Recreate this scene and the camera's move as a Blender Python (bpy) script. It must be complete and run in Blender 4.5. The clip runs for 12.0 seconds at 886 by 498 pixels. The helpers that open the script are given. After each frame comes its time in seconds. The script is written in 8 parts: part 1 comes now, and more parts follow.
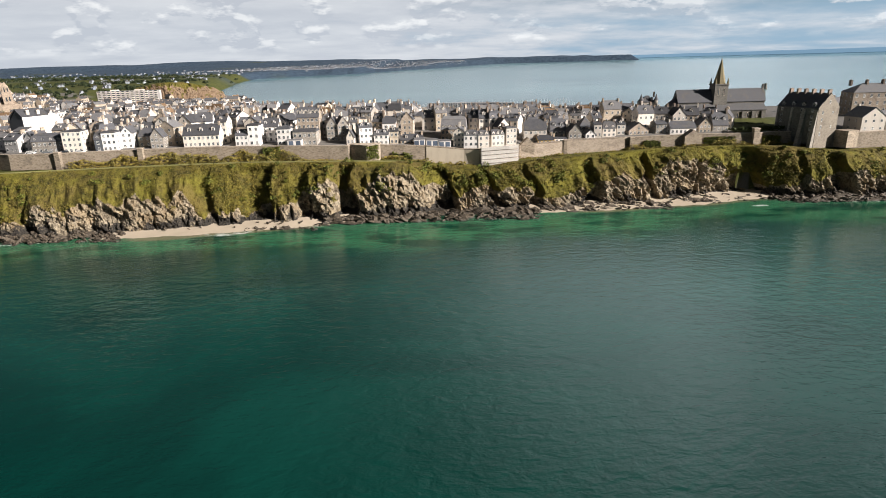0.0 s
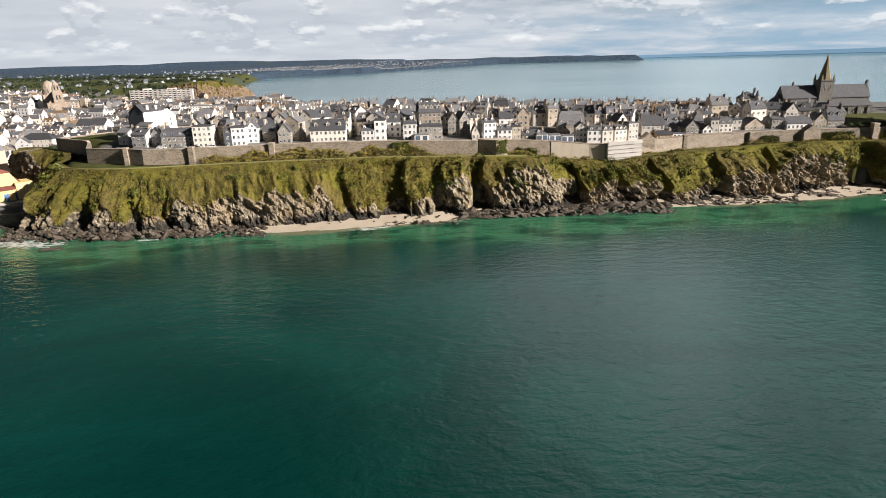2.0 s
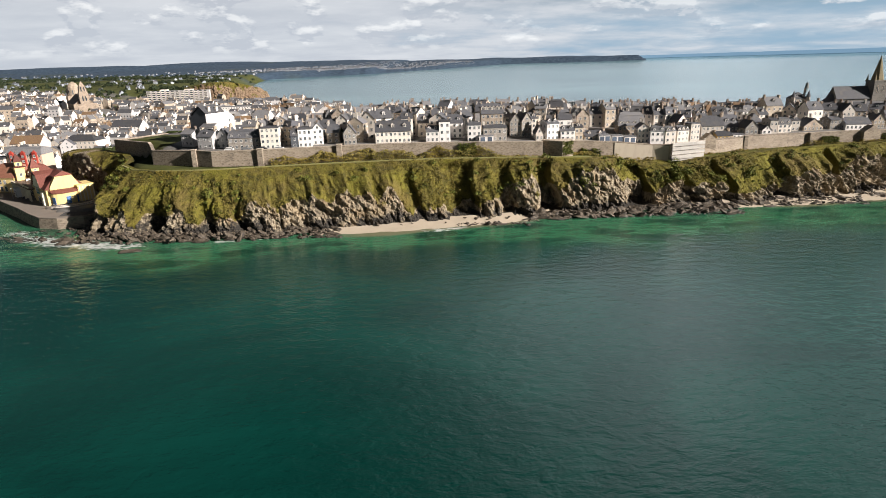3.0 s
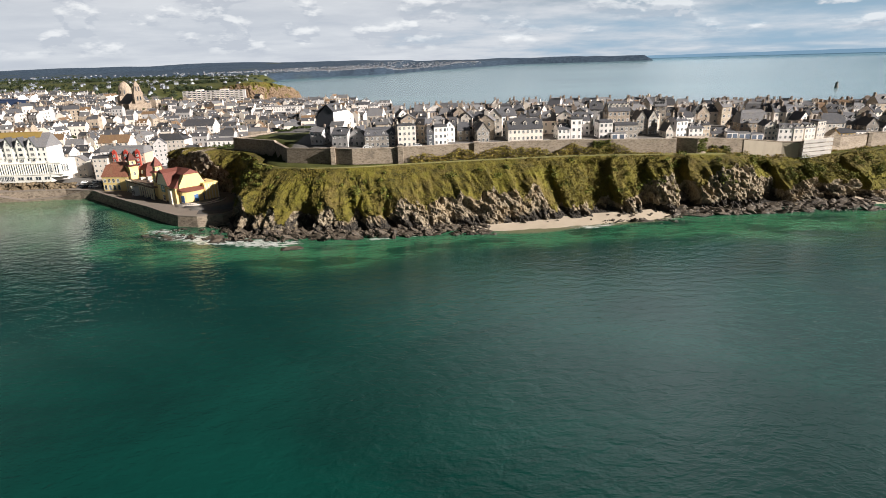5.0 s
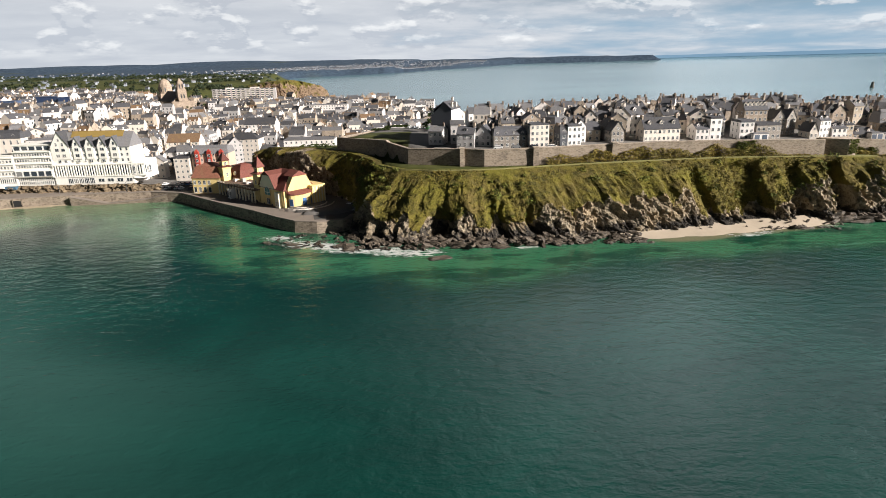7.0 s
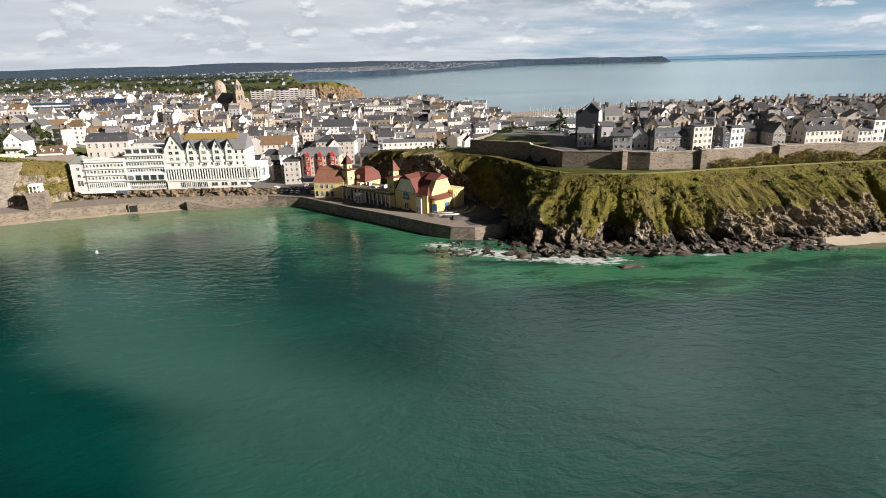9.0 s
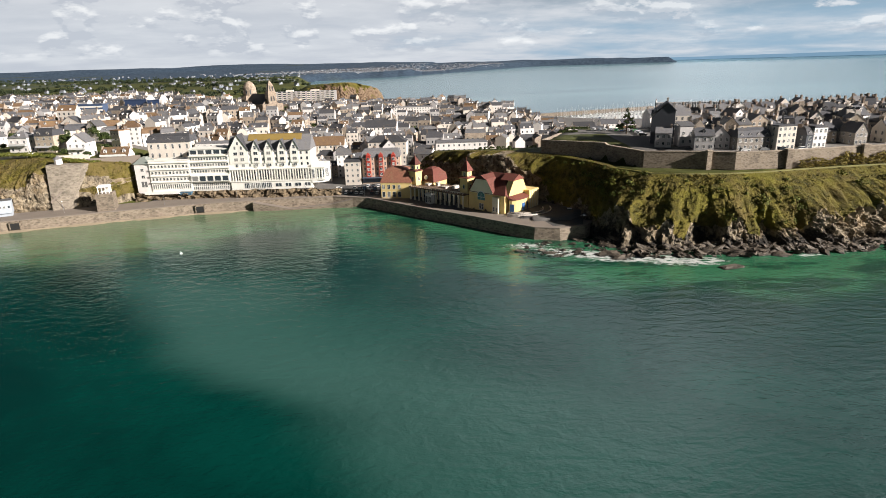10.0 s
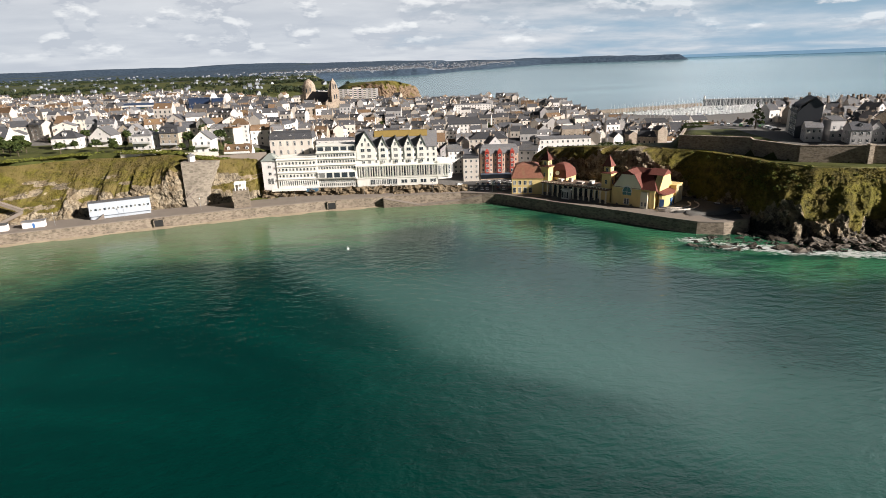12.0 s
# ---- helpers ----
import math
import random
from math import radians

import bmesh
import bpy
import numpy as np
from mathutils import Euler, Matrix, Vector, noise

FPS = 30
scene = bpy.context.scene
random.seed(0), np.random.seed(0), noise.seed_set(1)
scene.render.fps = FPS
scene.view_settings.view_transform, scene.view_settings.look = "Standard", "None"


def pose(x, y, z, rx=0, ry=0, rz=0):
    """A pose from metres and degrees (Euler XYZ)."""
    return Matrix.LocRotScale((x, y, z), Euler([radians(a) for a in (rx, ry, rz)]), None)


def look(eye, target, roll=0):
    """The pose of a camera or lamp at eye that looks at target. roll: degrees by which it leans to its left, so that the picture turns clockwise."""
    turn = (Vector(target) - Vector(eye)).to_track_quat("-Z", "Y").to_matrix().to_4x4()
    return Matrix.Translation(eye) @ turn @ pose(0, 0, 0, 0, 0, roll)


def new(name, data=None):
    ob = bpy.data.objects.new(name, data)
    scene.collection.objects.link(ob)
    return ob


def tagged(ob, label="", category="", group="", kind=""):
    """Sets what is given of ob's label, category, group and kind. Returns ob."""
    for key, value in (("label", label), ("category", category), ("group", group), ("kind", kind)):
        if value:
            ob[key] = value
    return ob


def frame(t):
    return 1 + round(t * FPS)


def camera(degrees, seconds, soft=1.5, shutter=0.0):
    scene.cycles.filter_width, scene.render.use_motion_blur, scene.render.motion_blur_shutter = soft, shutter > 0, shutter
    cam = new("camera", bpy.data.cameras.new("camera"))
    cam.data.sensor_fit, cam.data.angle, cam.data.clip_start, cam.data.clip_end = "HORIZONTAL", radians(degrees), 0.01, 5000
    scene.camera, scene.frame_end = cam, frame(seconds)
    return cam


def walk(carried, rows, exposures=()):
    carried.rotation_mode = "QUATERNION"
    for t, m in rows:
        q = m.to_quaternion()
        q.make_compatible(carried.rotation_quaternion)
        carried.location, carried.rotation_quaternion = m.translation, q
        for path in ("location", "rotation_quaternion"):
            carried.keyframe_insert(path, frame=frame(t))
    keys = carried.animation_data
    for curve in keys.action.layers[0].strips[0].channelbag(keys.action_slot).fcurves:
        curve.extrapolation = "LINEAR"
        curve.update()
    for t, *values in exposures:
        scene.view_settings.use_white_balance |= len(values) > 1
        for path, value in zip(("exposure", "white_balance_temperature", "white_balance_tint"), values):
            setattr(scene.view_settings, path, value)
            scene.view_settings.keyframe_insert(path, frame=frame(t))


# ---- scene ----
cam = camera(74.6, 12.0, 0.9)
METRES, EYE, TILT, LEAN, TURN = 400.0, 70.0, -18.0, 1.5, 0.0
ROWS = [
    (0.0, 0.0, 0.0, 0.0, 0.0, 0.0, -0.0),
    (0.5, -0.0349, 0.0005, -0.0044, -0.2, 0.03, 0.01),
    (1.0, -0.0753, 0.0007, -0.0069, -0.33, 0.02, 0.06),
    (1.5, -0.1175, 0.0004, -0.0073, -0.34, 0.02, 0.09),
    (2.0, -0.1611, -0.0004, -0.0069, -0.38, 0.04, 0.1),
    (2.5, -0.2044, -0.0008, -0.0063, -0.33, 0.05, 0.12),
    (3.0, -0.2433, -0.0011, -0.0059, -0.54, 0.07, 0.22),
    (5.0, -0.4104, -0.0004, -0.009, -0.8, 0.12, 0.36),
    (5.5, -0.447, 0.0064, -0.0077, -0.87, 0.09, 0.42),
    (6.0, -0.4839, 0.02, -0.0047, -0.91, 0.02, 0.38),
    (6.5, -0.522, 0.0354, -0.0015, -0.96, 0.01, 0.3),
    (7.0, -0.5622, 0.0498, 0.0014, -0.99, 0.08, 0.24),
    (9.0, -0.732, 0.0788, 0.0078, -1.0, 0.24, 0.3),
    (9.5, -0.7754, 0.0814, 0.0081, -0.96, 0.31, 0.33),
    (10.0, -0.8187, 0.083, 0.0081, -0.91, 0.33, 0.37),
    (10.5, -0.8593, 0.0837, 0.008, -0.86, 0.36, 0.39),
    (11.0, -0.9022, 0.0841, 0.0074, -0.82, 0.35, 0.41),
    (11.5, -0.9452, 0.0839, 0.0067, -0.79, 0.27, 0.46),
    (12.0, -0.9877, 0.0832, 0.0055, -0.75, 0.2, 0.56),
]
walk(cam, [(t, pose(0, 0, EYE, TILT, LEAN, TURN) @ pose(METRES * x, METRES * y, METRES * z, 90 + pitch, roll, yaw)) for t, x, y, z, yaw, pitch, roll in ROWS])

# ---- light ----
SUN = Vector((0.83, -0.40, 0.40)).normalized()
world = bpy.data.worlds.new("sky")
scene.world = world
world.use_nodes = True
wn, wl = world.node_tree.nodes, world.node_tree.links
wn.clear()


def wnode(kind, **kw):
    n = wn.new(kind)
    for k, v in kw.items():
        n.inputs[k].default_value = v
    return n


sky = wn.new("ShaderNodeTexSky")
sky.sky_type, sky.sun_disc = "NISHITA", False
sky.sun_elevation = math.asin(SUN.z)
sky.sun_rotation = math.atan2(SUN.x, SUN.y)
sky.air_density, sky.dust_density, sky.ozone_density = 1.0, 1.2, 1.6
sky_bg = wnode("ShaderNodeBackground", Strength=0.0055)
wl.new(sky.outputs[0], sky_bg.inputs[0])
coord = wn.new("ShaderNodeTexCoord")
sep = wn.new("ShaderNodeSeparateXYZ")
wl.new(coord.outputs["Generated"], sep.inputs[0])


def wmath(op, a, b=0.0, c=0.0, clamp=False):
    n = wn.new("ShaderNodeMath")
    n.operation, n.use_clamp = op, clamp
    for i, v in enumerate((a, b, c)):
        if isinstance(v, (int, float)):
            n.inputs[i].default_value = v
        else:
            wl.new(v, n.inputs[i])
    return n.outputs[0]


def wstep(v, lo, hi):
    n = wn.new("ShaderNodeMapRange")
    n.interpolation_type = "SMOOTHSTEP"
    wl.new(v, n.inputs["Value"])
    n.inputs["From Min"].default_value, n.inputs["From Max"].default_value = lo, hi
    return n.outputs[0]


# flat cloud streets: the direction is spread over a cloud ceiling
up = wmath("ADD", wmath("MAXIMUM", sep.outputs[2], 0.0), 0.11)
ceil_v = wn.new("ShaderNodeCombineXYZ")
wl.new(wmath("DIVIDE", sep.outputs[0], up), ceil_v.inputs[0])
wl.new(wmath("DIVIDE", sep.outputs[1], up), ceil_v.inputs[1])
n1 = wnode("ShaderNodeTexNoise", Scale=0.8, Detail=7.0, Roughness=0.58, Distortion=0.1)
wl.new(ceil_v.outputs[0], n1.inputs["Vector"])


# standing cumulus near the horizon: broader than high, white above and grey below
def heap(lift):
    v = wn.new("ShaderNodeCombineXYZ")
    wl.new(wmath("MULTIPLY", sep.outputs[0], 9.0), v.inputs[0])
    wl.new(wmath("MULTIPLY", sep.outputs[1], 9.0), v.inputs[1])
    wl.new(wmath("MULTIPLY_ADD", sep.outputs[2], 24.0, lift), v.inputs[2])
    n = wnode("ShaderNodeTexNoise", Scale=1.25, Detail=6.0, Roughness=0.55, Distortion=0.1)
    wl.new(v.outputs[0], n.inputs["Vector"])
    return n.outputs["Fac"]


puff, above = heap(0.0), heap(0.22)
side = wstep(sep.outputs[0], 0.60, -0.45)
veil = wmath("MULTIPLY_ADD", side, 0.46, n1.outputs["Fac"])
thin = wstep(sep.outputs[2], 0.14, 0.10)
# unseen cloud bank added high in the west to brighten the sea's reflection
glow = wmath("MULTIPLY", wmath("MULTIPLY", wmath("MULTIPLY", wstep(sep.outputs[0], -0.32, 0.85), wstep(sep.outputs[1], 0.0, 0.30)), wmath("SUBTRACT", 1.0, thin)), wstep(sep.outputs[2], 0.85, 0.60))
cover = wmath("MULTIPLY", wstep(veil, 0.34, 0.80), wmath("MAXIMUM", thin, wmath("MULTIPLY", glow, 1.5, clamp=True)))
band_ = wmath("MULTIPLY", thin, wstep(sep.outputs[2], 0.012, 0.035))
lump = wmath("MULTIPLY", wstep(puff, 0.53, 0.62), band_)
belly = wmath("MULTIPLY", wmath("MULTIPLY", wstep(above, 0.52, 0.62), wstep(puff, 0.46, 0.58)), band_)
grey = wn.new("ShaderNodeMix")
grey.data_type = "RGBA"
grey.inputs["A"].default_value = (0.565, 0.60, 0.665, 1)
grey.inputs["B"].default_value = (0.97, 0.98, 0.99, 1)
light = wmath("MULTIPLY_ADD", wstep(n1.outputs["Fac"], 0.30, 0.72), 0.42, wmath("MULTIPLY", lump, 0.62))
wl.new(wmath("SUBTRACT", light, wmath("MULTIPLY", belly, 0.62), clamp=True), grey.inputs["Factor"])
cloud_bg = wnode("ShaderNodeBackground", Strength=0.95)
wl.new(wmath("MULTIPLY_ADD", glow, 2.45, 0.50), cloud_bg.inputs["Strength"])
wl.new(grey.outputs["Result"], cloud_bg.inputs[0])
mixsky = wn.new("ShaderNodeMixShader")
wl.new(wmath("MAXIMUM", wmath("MULTIPLY", cover, 0.92), wmath("MULTIPLY", lump, 0.75)), mixsky.inputs[0])
haze_bg = wnode("ShaderNodeBackground", Color=(0.48, 0.71, 0.92, 1), Strength=0.335)
low_haze = wn.new("ShaderNodeMixShader")
wl.new(wstep(sep.outputs[2], 0.15, 0.04), low_haze.inputs[0])
wl.new(sky_bg.outputs[0], low_haze.inputs[1])
wl.new(haze_bg.outputs[0], low_haze.inputs[2])
wl.new(low_haze.outputs[0], mixsky.inputs[1])
wl.new(cloud_bg.outputs[0], mixsky.inputs[2])
wout = wn.new("ShaderNodeOutputWorld")
wl.new(mixsky.outputs[0], wout.inputs[0])

sun = new("sun", bpy.data.lights.new("sun", "SUN"))
sun.data.energy, sun.data.angle, sun.data.color = 5.0, radians(0.5), (1.0, 0.925, 0.855)
sun.matrix_world = look(SUN * 900, (0, 0, 0))
scene.view_settings.exposure = 1.0


# ---- materials ----
def material(name, build):
    m = bpy.data.materials.new(name)
    m.use_nodes = True
    t = m.node_tree
    b = t.nodes["Principled BSDF"]
    build(t, b)
    return m


def link(t, a, b):
    t.links.new(a, b)


def mathn(t, op, a, b=0.0, clamp=False):
    n = t.nodes.new("ShaderNodeMath")
    n.operation, n.use_clamp = op, clamp
    for i, v in enumerate((a, b)):
        if isinstance(v, (int, float)):
            n.inputs[i].default_value = v
        else:
            t.links.new(v, n.inputs[i])
    return n.outputs[0]


def noise_of(t, scale, detail=4.0, rough=0.6, vec=None, stretch=None, distort=0.0):
    n = t.nodes.new("ShaderNodeTexNoise")
    n.inputs["Scale"].default_value, n.inputs["Detail"].default_value = scale, detail
    n.inputs["Roughness"].default_value, n.inputs["Distortion"].default_value = rough, distort
    if vec is None:
        vec = t.nodes.new("ShaderNodeNewGeometry").outputs["Position"]
    if stretch:
        mp = t.nodes.new("ShaderNodeMapping")
        mp.inputs["Scale"].default_value = stretch
        t.links.new(vec, mp.inputs["Vector"])
        vec = mp.outputs[0]
    t.links.new(vec, n.inputs["Vector"])
    return n.outputs["Fac"]


def step_of(t, v, lo, hi):
    n = t.nodes.new("ShaderNodeMapRange")
    n.interpolation_type = "SMOOTHSTEP"
    t.links.new(v, n.inputs["Value"])
    n.inputs["From Min"].default_value, n.inputs["From Max"].default_value = lo, hi
    return n.outputs[0]


def mixc(t, f, a, b, mode="MIX"):
    n = t.nodes.new("ShaderNodeMix")
    n.data_type, n.blend_type = "RGBA", mode
    if isinstance(f, (int, float)):
        n.inputs["Factor"].default_value = f
    else:
        t.links.new(f, n.inputs["Factor"])
    for k, v in (("A", a), ("B", b)):
        if isinstance(v, tuple):
            n.inputs[k].default_value = (*v, 1)
        else:
            t.links.new(v, n.inputs[k])
    return n.outputs["Result"]


def bump_of(t, b, height, strength, dist):
    n = t.nodes.new("ShaderNodeBump")
    n.inputs["Strength"].default_value, n.inputs["Distance"].default_value = strength, dist
    t.links.new(height, n.inputs["Height"])
    t.links.new(n.outputs[0], b.inputs["Normal"])


def attr(t, name):
    n = t.nodes.new("ShaderNodeAttribute")
    n.attribute_name = name
    return n.outputs["Fac"]


def rnd(t):
    return t.nodes.new("ShaderNodeObjectInfo").outputs["Random"]


def plaster(name, c, vary=0.12, rough=0.85, scale=0.6):
    """Painted or bare wall: broad stains, fine grain, and each thing a little apart from the next."""
    def build(t, b):
        d = tuple(x * 0.62 for x in c)
        big = step_of(t, noise_of(t, scale, 5, 0.65, stretch=(1, 1, 0.35)), 0.42, 0.78)
        col = mixc(t, mathn(t, "MULTIPLY", big, 0.42), c, d)
        fine = noise_of(t, 7.0, 3, 0.6)
        col = mixc(t, mathn(t, "MULTIPLY", fine, 0.25), col, tuple(x * 0.7 for x in c))
        hs = t.nodes.new("ShaderNodeHueSaturation")
        var = mathn(t, "ADD", mathn(t, "MULTIPLY", rnd(t), 2 * vary), 1 - vary)
        link(t, var, hs.inputs["Value"])
        link(t, col, hs.inputs["Color"])
        link(t, hs.outputs[0], b.inputs["Base Color"])
        b.inputs["Roughness"].default_value = rough
        bump_of(t, b, fine, 0.3, 0.05)
    return material(name, build)


def rubble(name, c1, c2, mortar, scale=1.6):
    """Coursed stone: cells of two tones with pale joints, weathered in patches."""
    def build(t, b):
        pos = t.nodes.new("ShaderNodeNewGeometry").outputs["Position"]
        v = t.nodes.new("ShaderNodeTexVoronoi")
        v.inputs["Scale"].default_value = scale
        mp = t.nodes.new("ShaderNodeMapping")
        mp.inputs["Scale"].default_value = (0.7, 0.7, 1.5)
        link(t, pos, mp.inputs["Vector"])
        link(t, mp.outputs[0], v.inputs["Vector"])
        sepc = t.nodes.new("ShaderNodeSeparateColor")
        link(t, v.outputs["Color"], sepc.inputs[0])
        col = mixc(t, sepc.outputs[0], c1, c2)
        joint = step_of(t, v.outputs["Distance"], 0.42, 0.62)
        col = mixc(t, mathn(t, "MULTIPLY", joint, 0.5), col, mortar)
        stain = step_of(t, noise_of(t, 0.22, 5, 0.65), 0.45, 0.75)
        col = mixc(t, mathn(t, "MULTIPLY", stain, 0.6), col, tuple(x * 0.5 for x in c1))
        moss = step_of(t, noise_of(t, 0.5, 4, 0.7), 0.6, 0.8)
        col = mixc(t, mathn(t, "MULTIPLY", moss, 0.4), col, (0.10, 0.11, 0.045))
        hs = t.nodes.new("ShaderNodeHueSaturation")
        link(t, mathn(t, "ADD", mathn(t, "MULTIPLY", rnd(t), 0.4), 0.8), hs.inputs["Value"])
        link(t, col, hs.inputs["Color"])
        link(t, hs.outputs[0], b.inputs["Base Color"])
        b.inputs["Roughness"].default_value = 0.9
        bump_of(t, b, v.outputs["Distance"], 0.5, 0.08)
    return material(name, build)


def slates(name, c, lichen=(0.20, 0.17, 0.09), amount=0.35):
    def build(t, b):
        pos = t.nodes.new("ShaderNodeNewGeometry").outputs["Position"]
        v = t.nodes.new("ShaderNodeTexVoronoi")
        v.inputs["Scale"].default_value = 2.6
        link(t, pos, v.inputs["Vector"])
        sepc = t.nodes.new("ShaderNodeSeparateColor")
        link(t, v.outputs["Color"], sepc.inputs[0])
        col = mixc(t, mathn(t, "MULTIPLY", sepc.outputs[0], 0.5), c, tuple(x * 1.7 for x in c))
        li = step_of(t, noise_of(t, 0.35, 5, 0.7), 0.5, 0.75)
        col = mixc(t, mathn(t, "MULTIPLY", li, amount), col, lichen)
        hs = t.nodes.new("ShaderNodeHueSaturation")
        link(t, mathn(t, "ADD", mathn(t, "MULTIPLY", rnd(t), 0.7), 0.65), hs.inputs["Value"])
        link(t, col, hs.inputs["Color"])
        link(t, hs.outputs[0], b.inputs["Base Color"])
        b.inputs["Roughness"].default_value = 0.7
        b.inputs["Specular IOR Level"].default_value = 0.2
        bump_of(t, b, sepc.outputs[1], 0.35, 0.05)
    return material(name, build)


def plain(name, c, rough=0.6, metal=0.0, vary=0.15):
    def build(t, b):
        n = noise_of(t, 1.7, 4, 0.6)
        col = mixc(t, mathn(t, "MULTIPLY", n, 0.5), c, tuple(x * 0.6 for x in c))
        hs = t.nodes.new("ShaderNodeHueSaturation")
        link(t, mathn(t, "ADD", mathn(t, "MULTIPLY", rnd(t), 2 * vary), 1 - vary), hs.inputs["Value"])
        link(t, col, hs.inputs["Color"])
        link(t, hs.outputs[0], b.inputs["Base Color"])
        b.inputs["Roughness"].default_value, b.inputs["Metallic"].default_value = rough, metal
    return material(name, build)


def glass_dark(name, c=(0.035, 0.045, 0.055)):
    def build(t, b):
        col = mixc(t, step_of(t, rnd(t), 0.55, 1.0), c, (0.22, 0.22, 0.21))
        link(t, col, b.inputs["Base Color"])
        b.inputs["Roughness"].default_value = 0.08
        b.inputs["IOR"].default_value = 1.5
    return material(name, build)


def build_cliff(t, b):
    # grass and scrub where "grass" is high, bare rock below, wet dark rock by the water
    pos = t.nodes.new("ShaderNodeNewGeometry").outputs["Position"]
    g = attr(t, "grass")
    wet = attr(t, "wet")
    mid = noise_of(t, 0.33, 6, 0.68)
    fine = noise_of(t, 1.6, 5, 0.7)
    streak = noise_of(t, 0.24, 7, 0.70, stretch=(1.0, 1.0, 0.85), distort=0.9)
    rock = mixc(t, step_of(t, streak, 0.33, 0.66), (0.075, 0.060, 0.043), (0.36, 0.305, 0.225))
    rock = mixc(t, step_of(t, fine, 0.5, 0.8), rock, (0.40, 0.335, 0.24))
    crack = step_of(t, noise_of(t, 0.8, 6, 0.75, stretch=(1.2, 1.2, 0.9)), 0.50, 0.36)
    rock = mixc(t, mathn(t, "MULTIPLY", crack, 0.9), rock, (0.035, 0.028, 0.02))
    vor = t.nodes.new("ShaderNodeTexVoronoi")
    vor.inputs["Scale"].default_value = 0.75
    vmap = t.nodes.new("ShaderNodeMapping")
    vmap.inputs["Scale"].default_value = (1.0, 1.0, 0.65)
    vmap.inputs["Rotation"].default_value = (0.0, 0.45, 0.0)
    link(t, pos, vmap.inputs["Vector"])
    link(t, vmap.outputs[0], vor.inputs["Vector"])
    vsep = t.nodes.new("ShaderNodeSeparateColor")
    link(t, vor.outputs["Color"], vsep.inputs[0])
    rock = mixc(t, mathn(t, "MULTIPLY", step_of(t, vsep.outputs[0], 0.55, 1.0), 0.55), rock, (0.40, 0.335, 0.235))
    rock = mixc(t, mathn(t, "MULTIPLY", step_of(t, vsep.outputs[1], 0.60, 1.0), 0.70), rock, (0.060, 0.045, 0.030))
    ochre = step_of(t, noise_of(t, 0.12, 4, 0.65), 0.42, 0.66)
    rock = mixc(t, mathn(t, "MULTIPLY", ochre, 0.5), rock, (0.26, 0.185, 0.10))
    rock = mixc(t, attr(t, "ruddy"), rock, mixc(t, streak, (0.085, 0.050, 0.032), (0.27, 0.175, 0.11)))
    black = mixc(t, step_of(t, fine, 0.4, 0.75), (0.016, 0.015, 0.015), (0.10, 0.085, 0.065))
    wetm = step_of(t, mathn(t, "ADD", wet, mathn(t, "MULTIPLY", mathn(t, "SUBTRACT", mid, 0.5), 2.4)), 0.35, 0.75)
    rock = mixc(t, wetm, rock, black)
    gr = mixc(t, step_of(t, mid, 0.36, 0.64), (0.037, 0.036, 0.007), (0.134, 0.116, 0.018))
    gr = mixc(t, step_of(t, fine, 0.45, 0.75), gr, (0.135, 0.10, 0.028))
    gr = mixc(t, mathn(t, "MULTIPLY", step_of(t, noise_of(t, 0.07, 3, 0.5), 0.45, 0.65), 0.5), gr, (0.150, 0.138, 0.016))
    gr = mixc(t, mathn(t, "MULTIPLY", step_of(t, noise_of(t, 0.055, 5, 0.62), 0.46, 0.66), 0.6), gr, (0.125, 0.090, 0.030))
    gr = mixc(t, mathn(t, "MULTIPLY", attr(t, "dry"), step_of(t, noise_of(t, 0.11, 4, 0.6), 0.35, 0.6)), gr, (0.155, 0.118, 0.045))
    gm = step_of(t, mathn(t, "ADD", g, mathn(t, "MULTIPLY", mathn(t, "SUBTRACT", fine, 0.5), 1.0)), 0.40, 0.60)
    link(t, mixc(t, gm, rock, gr), b.inputs["Base Color"])
    b.inputs["Roughness"].default_value = 0.92
    b.inputs["Specular IOR Level"].default_value = 0.25
    hgt = mathn(t, "ADD", mathn(t, "ADD", fine, mathn(t, "MULTIPLY", mid, 0.8)), mathn(t, "MULTIPLY", vsep.outputs[2], 0.5))
    bump_of(t, b, hgt, 0.9, 0.7)


